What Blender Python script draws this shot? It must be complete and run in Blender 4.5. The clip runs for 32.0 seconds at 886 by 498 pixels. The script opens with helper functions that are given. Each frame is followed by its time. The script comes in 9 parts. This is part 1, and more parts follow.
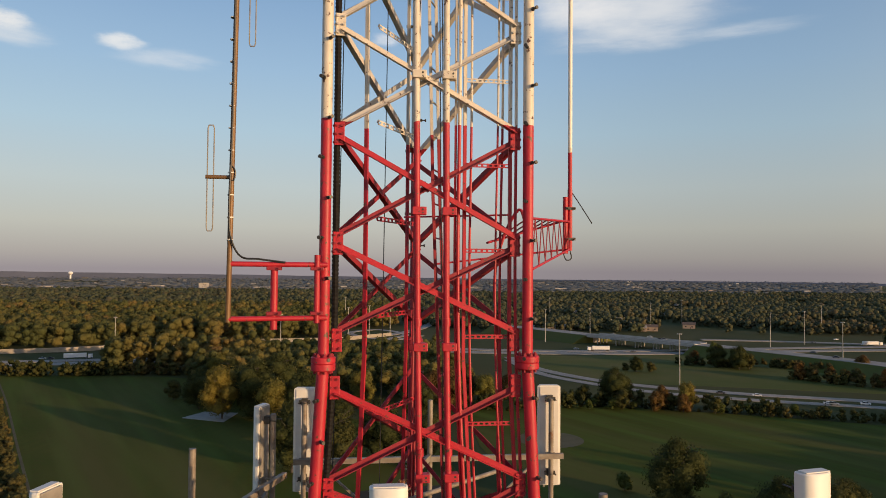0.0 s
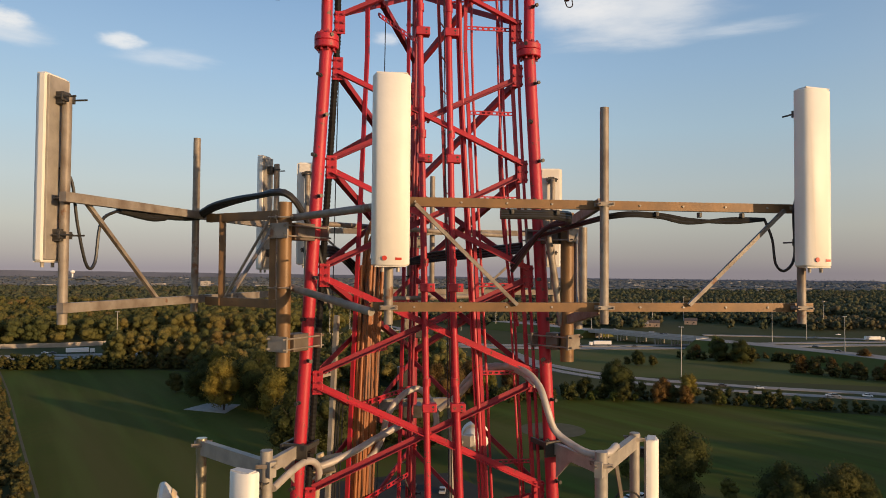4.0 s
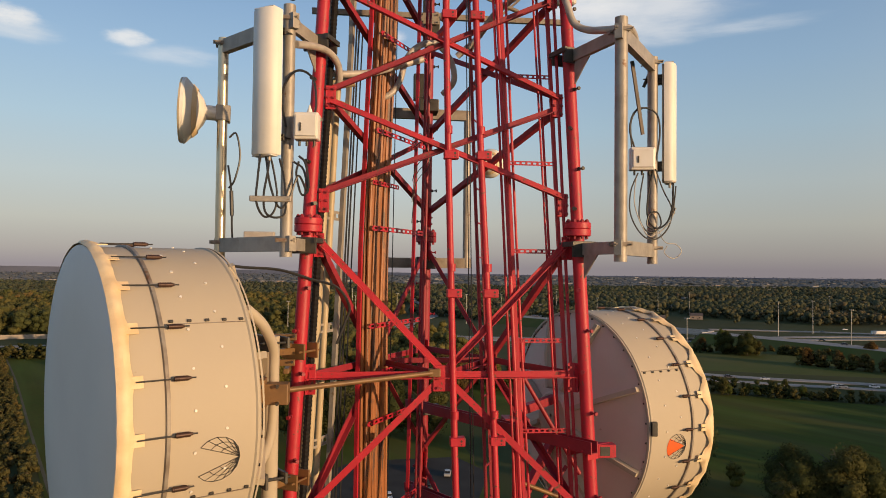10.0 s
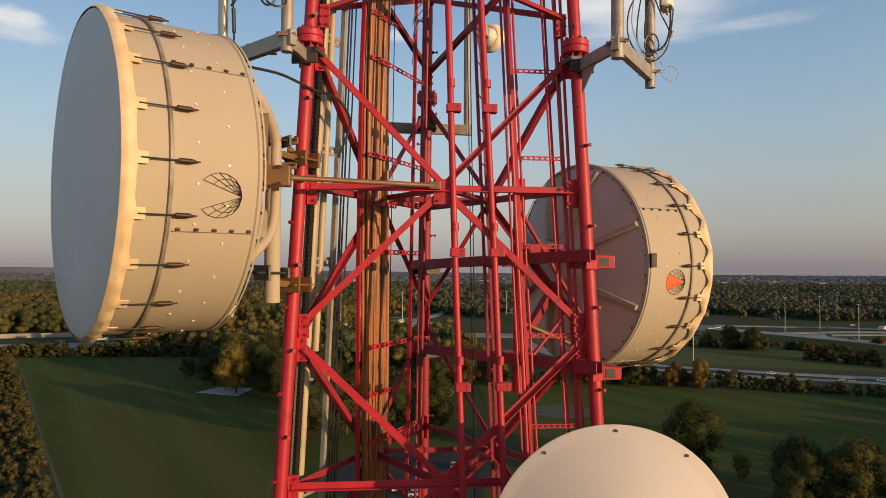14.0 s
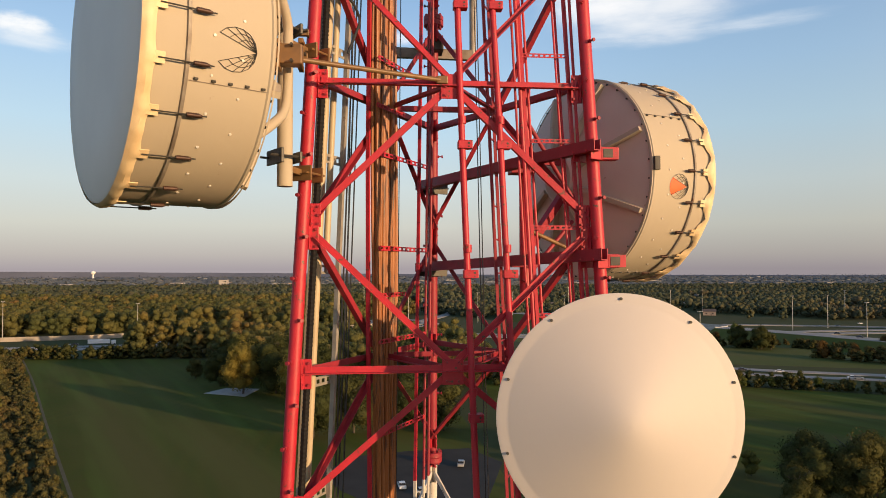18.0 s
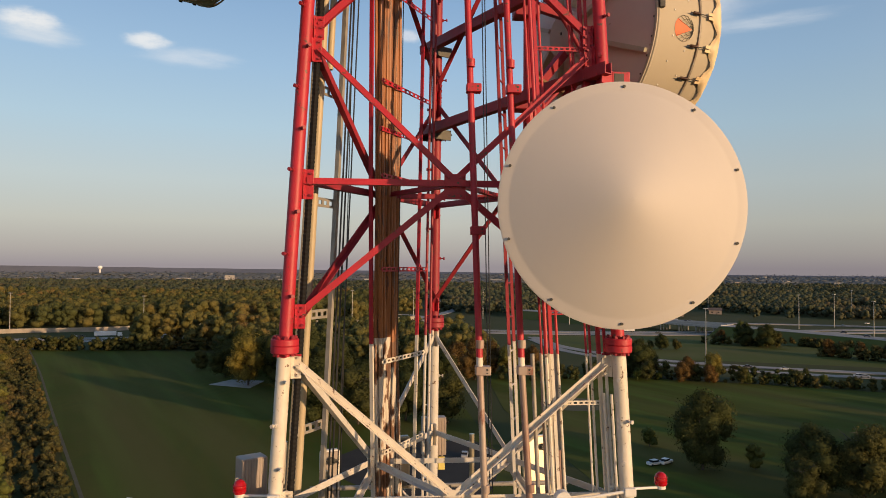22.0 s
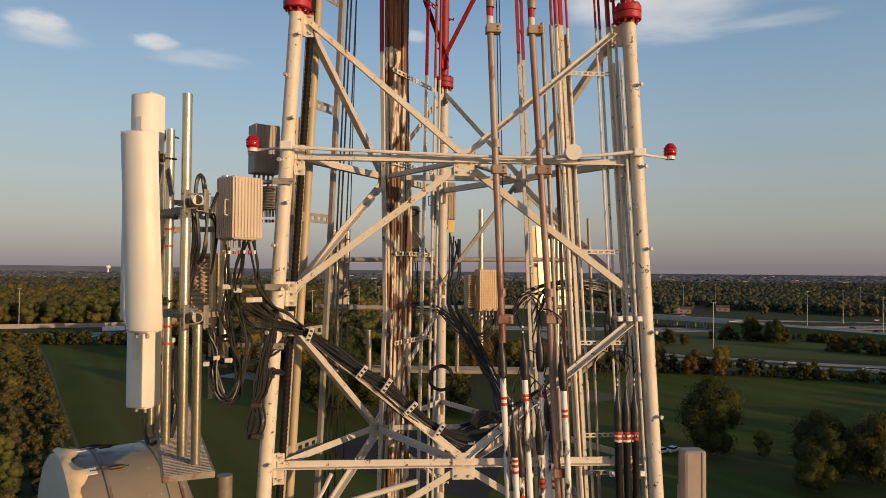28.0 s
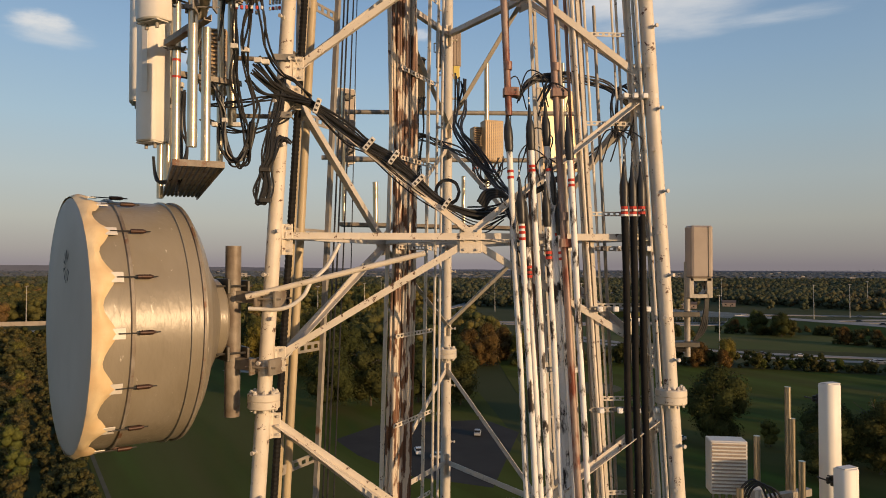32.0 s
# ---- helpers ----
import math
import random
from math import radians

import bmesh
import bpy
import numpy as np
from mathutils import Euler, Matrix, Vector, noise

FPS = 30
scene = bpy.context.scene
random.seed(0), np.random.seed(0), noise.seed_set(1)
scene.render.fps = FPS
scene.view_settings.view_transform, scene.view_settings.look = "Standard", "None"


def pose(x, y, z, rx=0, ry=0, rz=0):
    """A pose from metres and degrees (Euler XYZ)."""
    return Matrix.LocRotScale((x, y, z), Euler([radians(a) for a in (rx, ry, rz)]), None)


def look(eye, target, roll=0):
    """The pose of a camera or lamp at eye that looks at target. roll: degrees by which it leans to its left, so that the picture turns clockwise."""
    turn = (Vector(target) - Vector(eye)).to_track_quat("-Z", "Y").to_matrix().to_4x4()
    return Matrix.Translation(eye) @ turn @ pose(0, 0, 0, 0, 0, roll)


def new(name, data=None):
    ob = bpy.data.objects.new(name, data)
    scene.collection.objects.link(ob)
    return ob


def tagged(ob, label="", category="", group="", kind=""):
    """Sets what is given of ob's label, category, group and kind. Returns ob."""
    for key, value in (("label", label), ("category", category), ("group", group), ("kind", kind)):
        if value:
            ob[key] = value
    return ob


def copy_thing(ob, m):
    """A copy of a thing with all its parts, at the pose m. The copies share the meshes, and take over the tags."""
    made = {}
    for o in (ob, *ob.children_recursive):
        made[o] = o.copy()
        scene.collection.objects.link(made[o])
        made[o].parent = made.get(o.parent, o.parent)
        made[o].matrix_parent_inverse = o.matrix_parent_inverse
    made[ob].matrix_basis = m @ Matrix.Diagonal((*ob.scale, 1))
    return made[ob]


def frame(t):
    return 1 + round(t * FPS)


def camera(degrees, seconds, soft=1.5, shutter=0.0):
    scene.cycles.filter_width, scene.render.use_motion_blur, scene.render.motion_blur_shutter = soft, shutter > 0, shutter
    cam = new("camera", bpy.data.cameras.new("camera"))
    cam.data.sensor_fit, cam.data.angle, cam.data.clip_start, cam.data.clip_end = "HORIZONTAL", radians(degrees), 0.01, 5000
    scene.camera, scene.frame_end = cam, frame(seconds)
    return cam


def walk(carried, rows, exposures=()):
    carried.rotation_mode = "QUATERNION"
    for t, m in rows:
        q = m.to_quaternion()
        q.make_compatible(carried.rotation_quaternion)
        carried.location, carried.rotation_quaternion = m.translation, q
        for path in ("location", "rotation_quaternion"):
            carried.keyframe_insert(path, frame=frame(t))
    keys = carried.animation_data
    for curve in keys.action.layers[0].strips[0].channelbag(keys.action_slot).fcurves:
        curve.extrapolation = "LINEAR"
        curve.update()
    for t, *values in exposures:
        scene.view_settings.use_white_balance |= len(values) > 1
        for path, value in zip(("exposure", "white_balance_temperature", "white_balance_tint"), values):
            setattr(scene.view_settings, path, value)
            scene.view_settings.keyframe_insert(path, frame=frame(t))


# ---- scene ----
cam = camera(64.9, 32.0, 0.9)
PATH = [
    (0, (-0.698, -7.918, 19.119), (-0.465, -5.932, 19.182), 0.5),
    (0.5, (-0.74, -7.94, 18.675), (-0.494, -5.956, 18.736), 0.5),
    (1, (-0.712, -7.923, 18.257), (-0.473, -5.938, 18.318), 0.3),
    (1.5, (-0.669, -7.922, 17.854), (-0.437, -5.936, 17.916), 0.4),
    (2, (-0.615, -7.916, 17.421), (-0.395, -5.929, 17.483), 0.3),
    (2.5, (-0.599, -7.913, 17.033), (-0.386, -5.925, 17.085), 0.5),
    (3, (-0.648, -7.905, 16.622), (-0.426, -5.918, 16.677), 0.5),
    (3.5, (-0.668, -7.898, 16.2), (-0.439, -5.912, 16.26), 0.4),
    (5.5, (-0.698, -7.821, 14.702), (-0.473, -5.835, 14.762), 0.6),
    (6, (-0.684, -7.863, 14.343), (-0.459, -5.876, 14.402), 0.6),
    (6.5, (-0.67, -7.866, 14.041), (-0.449, -5.879, 14.101), 0.6),
    (7, (-0.67, -7.862, 13.72), (-0.451, -5.875, 13.777), 0.8),
    (7.5, (-0.678, -7.898, 13.364), (-0.458, -5.911, 13.422), 0.7),
    (8, (-0.688, -7.9, 13.017), (-0.471, -5.912, 13.072), 0.8),
    (8.5, (-0.719, -7.869, 12.683), (-0.5, -5.882, 12.743), 0.5),
    (9, (-0.753, -7.854, 12.374), (-0.536, -5.867, 12.43), 0.5),
    (9.5, (-0.783, -7.833, 12.08), (-0.57, -5.846, 12.137), 0.6),
    (10, (-0.78, -7.805, 11.779), (-0.566, -5.817, 11.832), 0.6),
    (10.5, (-0.78, -7.824, 11.47), (-0.567, -5.836, 11.526), 0.5),
    (11, (-0.779, -7.868, 11.187), (-0.57, -5.88, 11.24), 0.5),
    (11.5, (-0.778, -7.875, 10.912), (-0.57, -5.886, 10.965), 0.5),
    (12, (-0.763, -7.873, 10.657), (-0.557, -5.884, 10.706), 0.6),
    (12.5, (-0.792, -7.846, 10.459), (-0.588, -5.857, 10.511), 0.4),
    (13, (-0.763, -7.864, 10.26), (-0.561, -5.875, 10.31), 0.5),
    (13.5, (-0.712, -7.879, 10.053), (-0.511, -5.89, 10.105), 0.2),
    (14, (-0.716, -7.848, 9.894), (-0.517, -5.859, 9.945), 0.3),
    (14.5, (-0.707, -7.85, 9.76), (-0.51, -5.861, 9.809), 0.4),
    (16.5, (-0.781, -7.975, 9.301), (-0.592, -5.985, 9.352), 0.1),
    (17, (-0.746, -7.974, 9.158), (-0.56, -5.983, 9.207), 0.3),
    (17.5, (-0.75, -7.971, 8.956), (-0.565, -5.98, 9.01), 0.0),
    (18, (-0.753, -7.987, 8.753), (-0.57, -5.996, 8.81), -0.1),
    (18.5, (-0.758, -7.972, 8.546), (-0.576, -5.981, 8.605), -0.1),
    (19, (-0.739, -7.978, 8.364), (-0.561, -5.986, 8.413), 0.4),
    (19.5, (-0.737, -7.942, 8.174), (-0.561, -5.95, 8.225), 0.3),
    (20, (-0.727, -7.928, 7.972), (-0.552, -5.936, 8.022), 0.4),
    (20.5, (-0.717, -7.92, 7.72), (-0.545, -5.928, 7.77), 0.4),
    (21, (-0.712, -7.953, 7.44), (-0.542, -5.961, 7.49), 0.4),
    (21.5, (-0.704, -7.94, 7.163), (-0.535, -5.948, 7.211), 0.4),
    (22, (-0.71, -7.931, 6.883), (-0.543, -5.938, 6.934), 0.4),
    (22.5, (-0.713, -7.939, 6.589), (-0.548, -5.947, 6.641), 0.3),
    (23, (-0.71, -7.951, 6.335), (-0.546, -5.958, 6.385), 0.4),
    (23.5, (-0.722, -7.966, 6.052), (-0.56, -5.973, 6.109), 0.1),
    (24, (-0.743, -7.961, 5.799), (-0.583, -5.968, 5.852), 0.2),
    (24.5, (-0.745, -7.965, 5.508), (-0.585, -5.973, 5.56), 0.3),
    (25, (-0.736, -7.983, 5.215), (-0.579, -5.989, 5.266), 0.3),
    (25.5, (-0.728, -7.984, 4.935), (-0.573, -5.991, 4.983), 0.5),
    (27.5, (-0.728, -7.92, 3.791), (-0.579, -5.927, 3.835), 0.6),
    (28, (-0.726, -7.908, 3.486), (-0.578, -5.914, 3.537), 0.4),
    (28.5, (-0.719, -7.89, 3.246), (-0.574, -5.896, 3.294), 0.4),
    (29, (-0.707, -7.878, 2.977), (-0.563, -5.884, 3.026), 0.3),
    (29.5, (-0.701, -7.902, 2.715), (-0.559, -5.908, 2.763), 0.3),
    (30, (-0.701, -7.913, 2.425), (-0.56, -5.918, 2.474), 0.2),
    (30.5, (-0.714, -7.925, 2.145), (-0.576, -5.93, 2.194), 0.3),
    (31, (-0.743, -7.914, 1.845), (-0.607, -5.92, 1.894), 0.3),
    (31.5, (-0.748, -7.902, 1.559), (-0.612, -5.907, 1.608), 0.1),
    (32, (-0.732, -7.889, 1.284), (-0.598, -5.894, 1.33), 0.1),
]
walk(cam, [(t, look(eye, target, roll)) for t, eye, target, roll in PATH], exposures=[(0, 0.0), (3, 0.0), (6, 0.25), (7, 0.0), (9, 0.05), (10, 0.0), (11, -0.14), (12, -0.22), (13, -0.2), (14, -0.03), (15, 0.06), (17, 0.3), (18, 0.33), (20, 0.12), (23, 0.05), (26, -0.1), (28, -0.22), (30, -0.15), (32, -0.17)])

# ---- light ----
S3 = math.sqrt(3.0)
GROUND = -46.0
SUN_AZ, SUN_EL = 47.0, 7.0      # degrees right of straight behind the viewer, and above the horizon
sun_dir = Vector((math.sin(radians(SUN_AZ)) * math.cos(radians(SUN_EL)), -math.cos(radians(SUN_AZ)) * math.cos(radians(SUN_EL)), math.sin(radians(SUN_EL))))
sun_data = bpy.data.lights.new("sun", "SUN")
sun_data.energy, sun_data.angle, sun_data.color = 4.6, radians(0.6), (1.0, 0.655, 0.35)
sun = new("sun", sun_data)
sun.rotation_mode = "QUATERNION"
sun.rotation_quaternion = sun_dir.to_track_quat("Z", "Y")
sun.location = (60, -60, 60)


def make_world():
    world = bpy.data.worlds.new("evening_sky")
    scene.world = world
    world.use_nodes = True
    nt = world.node_tree
    nd, lk = nt.nodes, nt.links
    nd.clear()
    out = nd.new("ShaderNodeOutputWorld")
    sky = nd.new("ShaderNodeTexSky")
    sky.sky_type, sky.sun_disc = "NISHITA", False
    sky.sun_elevation, sky.sun_rotation = radians(SUN_EL), radians(180 - SUN_AZ)
    bg_sky = nd.new("ShaderNodeBackground")
    bg_sky.inputs[1].default_value = 0.012
    lk.new(sky.outputs[0], bg_sky.inputs[0])
    co = nd.new("ShaderNodeTexCoord")
    sep = nd.new("ShaderNodeSeparateXYZ")
    lk.new(co.outputs["Generated"], sep.inputs[0])
    ramp = nd.new("ShaderNodeValToRGB")
    lk.new(sep.outputs[2], ramp.inputs[0])
    el = ramp.color_ramp.elements
    stops = [(0.0, (0.270, 0.240, 0.262)), (0.02, (0.338, 0.315, 0.308)), (0.06, (0.428, 0.428, 0.396)), (0.115, (0.430, 0.485, 0.495)), (0.19, (0.360, 0.487, 0.580)),
             (0.27, (0.285, 0.425, 0.583)), (0.36, (0.208, 0.338, 0.523)), (0.8, (0.055, 0.12, 0.25))]
    while len(el) < len(stops):
        el.new(0.5)
    for e, (p, c) in zip(el, stops):
        e.position, e.color = p, (*c, 1)
    # clouds: direction divided by its height, stretched noise, kept to the parts of the sky where they hang
    base = ramp.outputs[0]

    def cloud(base, az, elev, half_az, half_el, scale, lo, hi, colour, seed):
        d = Vector((math.sin(radians(az)) * math.cos(radians(elev)), math.cos(radians(az)) * math.cos(radians(elev)), math.sin(radians(elev))))
        side = Vector((math.cos(radians(az)), -math.sin(radians(az)), 0))
        up = side.cross(d)
        def dot(v, s):
            n = nd.new("ShaderNodeVectorMath")
            n.operation = "DOT_PRODUCT"
            lk.new(co.outputs["Generated"], n.inputs[0])
            n.inputs[1].default_value = v / s
            return n.outputs["Value"]
        u, v = dot(side, radians(half_az)), dot(up, radians(half_el))
        off = nd.new("ShaderNodeMath"); off.operation = "SUBTRACT"
        lk.new(v, off.inputs[0]); off.inputs[1].default_value = 0.0
        comb = nd.new("ShaderNodeCombineXYZ")
        lk.new(u, comb.inputs[0]); lk.new(off.outputs[0], comb.inputs[1]); comb.inputs[2].default_value = seed
        ln = nd.new("ShaderNodeVectorMath"); ln.operation = "LENGTH"
        flat = nd.new("ShaderNodeCombineXYZ")
        lk.new(u, flat.inputs[0]); lk.new(v, flat.inputs[1])
        lk.new(flat.outputs[0], ln.inputs[0])
        no = nd.new("ShaderNodeTexNoise")
        no.inputs["Scale"].default_value, no.inputs["Detail"].default_value, no.inputs["Roughness"].default_value = scale, 6, 0.6
        lk.new(comb.outputs[0], no.inputs["Vector"])
        fall = nd.new("ShaderNodeMapRange"); fall.interpolation_type = "SMOOTHSTEP"
        fall.inputs[1].default_value, fall.inputs[2].default_value, fall.inputs[3].default_value, fall.inputs[4].default_value = 1.0, 0.15, 0.0, 0.75
        lk.new(ln.outputs["Value"], fall.inputs[0])
        add = nd.new("ShaderNodeMath"); add.operation = "ADD"
        lk.new(no.outputs[0], add.inputs[0]); lk.new(fall.outputs[0], add.inputs[1])
        mr = nd.new("ShaderNodeMapRange"); mr.interpolation_type = "SMOOTHSTEP"
        mr.inputs[1].default_value, mr.inputs[2].default_value, mr.inputs[3].default_value, mr.inputs[4].default_value = lo, hi, 0.0, 1.0
        lk.new(add.outputs[0], mr.inputs[0])
        front = nd.new("ShaderNodeMath"); front.operation = "MULTIPLY"
        lk.new(mr.outputs[0], front.inputs[0]); lk.new(fall.outputs[0], front.inputs[1])
        ahead = nd.new("ShaderNodeMath"); ahead.operation = "MULTIPLY"; ahead.use_clamp = True
        step = nd.new("ShaderNodeMath"); step.operation = "GREATER_THAN"
        lk.new(dot(d, 1.0), step.inputs[0]); step.inputs[1].default_value = 0.5
        lk.new(front.outputs[0], ahead.inputs[0]); lk.new(step.outputs[0], ahead.inputs[1])
        mix = nd.new("ShaderNodeMix"); mix.data_type = "RGBA"
        lk.new(ahead.outputs[0], mix.inputs[0]); lk.new(base, mix.inputs[6]); mix.inputs[7].default_value = (*colour, 1)
        return mix.outputs[2]
    # a clear sky is darker square to the sun
    across = nd.new("ShaderNodeVectorMath"); across.operation = "DOT_PRODUCT"
    lk.new(co.outputs["Generated"], across.inputs[0]); across.inputs[1].default_value = (math.sin(radians(43)), math.cos(radians(43)), 0.0)
    dim = nd.new("ShaderNodeMapRange"); dim.interpolation_type = "SMOOTHSTEP"
    dim.inputs[1].default_value, dim.inputs[2].default_value, dim.inputs[3].default_value, dim.inputs[4].default_value = 0.75, 1.0, 1.0, 0.81
    lk.new(across.outputs["Value"], dim.inputs[0])
    scale = nd.new("ShaderNodeVectorMath"); scale.operation = "SCALE"
    lk.new(base, scale.inputs[0]); lk.new(dim.outputs[0], scale.inputs["Scale"])
    base = scale.outputs[0]
    # the warm glow of the low sun along the horizon on its own side of the sky
    toward = nd.new("ShaderNodeVectorMath"); toward.operation = "DOT_PRODUCT"
    lk.new(co.outputs["Generated"], toward.inputs[0]); toward.inputs[1].default_value = sun_dir
    near = nd.new("ShaderNodeMapRange"); near.interpolation_type = "SMOOTHSTEP"
    near.inputs[1].default_value, near.inputs[2].default_value, near.inputs[3].default_value, near.inputs[4].default_value = -0.15, 0.95, 0.0, 1.0
    lk.new(toward.outputs["Value"], near.inputs[0])
    low = nd.new("ShaderNodeMapRange"); low.interpolation_type = "SMOOTHSTEP"
    low.inputs[1].default_value, low.inputs[2].default_value, low.inputs[3].default_value, low.inputs[4].default_value = 0.55, 0.0, 0.0, 1.0
    lk.new(sep.outputs[2], low.inputs[0])
    both = nd.new("ShaderNodeMath"); both.operation = "MULTIPLY"
    lk.new(near.outputs[0], both.inputs[0]); lk.new(low.outputs[0], both.inputs[1])
    glow = nd.new("ShaderNodeMix"); glow.data_type = "RGBA"
    glow.inputs[7].default_value = (1.15, 0.83, 0.53, 1)
    lk.new(both.outputs[0], glow.inputs[0]); lk.new(base, glow.inputs[6])
    base = glow.outputs[2]
    base = cloud(base, -26.2, 16.9, 3.6, 1.5, 1.5, 0.72, 1.25, (0.84, 0.79, 0.73), 1.0)
    base = cloud(base, -25.5, 16.1, 5.2, 1.5, 1.6, 0.75, 1.5, (0.62, 0.64, 0.66), 3.0)
    base = cloud(base, -18.4, 16.6, 3.0, 1.15, 1.6, 0.7, 1.3, (0.80, 0.77, 0.73), 4.0)
    base = cloud(base, -15.0, 15.7, 6.5, 1.5, 1.5, 0.75, 1.5, (0.58, 0.62, 0.67), 5.0)
    base = cloud(base, 21.5, 18.2, 11.0, 2.2, 2.4, 0.70, 1.5, (0.60, 0.62, 0.65), 7.0)
    base = cloud(base, 22.0, 20.2, 11.5, 3.3, 2.2, 0.55, 1.42, (0.72, 0.71, 0.70), 9.0)
    base = cloud(base, 17.5, 20.8, 7.0, 3.4, 2.4, 0.62, 1.5, (0.78, 0.755, 0.73), 15.0)
    base = cloud(base, 30.0, 18.0, 8.5, 1.1, 1.8, 0.76, 1.7, (0.55, 0.59, 0.64), 12.0)
    base = cloud(base, 1.7, 18.4, 2.2, 1.1, 1.4, 0.8, 1.4, (0.68, 0.68, 0.70), 2.0)
    bg = nd.new("ShaderNodeBackground")
    lk.new(base, bg.inputs[0])
    bg.inputs[1].default_value = 1.1
    add = nd.new("ShaderNodeAddShader")
    lk.new(bg.outputs[0], add.inputs[0]); lk.new(bg_sky.outputs[0], add.inputs[1])
    lk.new(add.outputs[0], out.inputs[0])


make_world()

# ---- materials ----


def material(name, colour, rough=0.6, metal=0.0, second=None, scale=8.0, amount=0.5, bump=0.0, bump_scale=60.0, island=0.0, obj_random=0.0, detail=5.0, stretch=(1, 1, 1), spec=0.5, third=None, third_scale=1.0, third_at=0.62):
    """A painted, metal or earthen surface with colour variation at two scales and fine relief, in world metres."""
    m = bpy.data.materials.new(name)
    m.use_nodes = True
    nt = m.node_tree
    nd, lk = nt.nodes, nt.links
    p = nd["Principled BSDF"]
    p.inputs["Roughness"].default_value, p.inputs["Metallic"].default_value = rough, metal
    p.inputs["Specular IOR Level"].default_value = spec
    geo = nd.new("ShaderNodeNewGeometry")
    mp = nd.new("ShaderNodeMapping")
    mp.inputs["Scale"].default_value = stretch
    lk.new(geo.outputs["Position"], mp.inputs[0])
    no = nd.new("ShaderNodeTexNoise")
    no.inputs["Scale"].default_value, no.inputs["Detail"].default_value = scale, detail
    lk.new(mp.outputs[0], no.inputs["Vector"])
    mr = nd.new("ShaderNodeMapRange")
    mr.inputs[1].default_value, mr.inputs[2].default_value = 0.35, 0.68
    lk.new(no.outputs[0], mr.inputs[0])
    amt = nd.new("ShaderNodeMath"); amt.operation = "MULTIPLY"; amt.inputs[1].default_value = amount
    lk.new(mr.outputs[0], amt.inputs[0])
    mix = nd.new("ShaderNodeMix"); mix.data_type = "RGBA"
    c2 = second or tuple(c * 0.7 for c in colour)
    mix.inputs[6].default_value, mix.inputs[7].default_value = (*colour, 1), (*c2, 1)
    lk.new(amt.outputs[0], mix.inputs[0])
    col = mix.outputs[2]
    if third:
        n3 = nd.new("ShaderNodeTexNoise")
        n3.inputs["Scale"].default_value, n3.inputs["Detail"].default_value, n3.inputs["Roughness"].default_value = third_scale, 7, 0.65
        lk.new(mp.outputs[0], n3.inputs["Vector"])
        r3 = nd.new("ShaderNodeMapRange")
        r3.inputs[1].default_value, r3.inputs[2].default_value = third_at, third_at + 0.06
        lk.new(n3.outputs[0], r3.inputs[0])
        m3 = nd.new("ShaderNodeMix"); m3.data_type = "RGBA"
        m3.inputs[7].default_value = (*third, 1)
        lk.new(r3.outputs[0], m3.inputs[0]); lk.new(col, m3.inputs[6])
        col = m3.outputs[2]
    if island or obj_random:
        hs = nd.new("ShaderNodeHueSaturation")
        rnd = geo.outputs["Random Per Island"]
        if obj_random:
            rnd = nd.new("ShaderNodeObjectInfo").outputs["Random"]
        r = nd.new("ShaderNodeMapRange")
        k = island or obj_random
        r.inputs[3].default_value, r.inputs[4].default_value = 1 - k, 1 + k
        lk.new(rnd, r.inputs[0]); lk.new(r.outputs[0], hs.inputs["Value"])
        lk.new(col, hs.inputs["Color"])
        col = hs.outputs[0]
    lk.new(col, p.inputs["Base Color"])
    if bump:
        nb = nd.new("ShaderNodeTexNoise")
        nb.inputs["Scale"].default_value, nb.inputs["Detail"].default_value = bump_scale, 4
        lk.new(mp.outputs[0], nb.inputs["Vector"])
        b = nd.new("ShaderNodeBump")
        b.inputs["Strength"].default_value, b.inputs["Distance"].default_value = bump, 0.01
        lk.new(nb.outputs[0], b.inputs["Height"]); lk.new(b.outputs[0], p.inputs["Normal"])
    return m


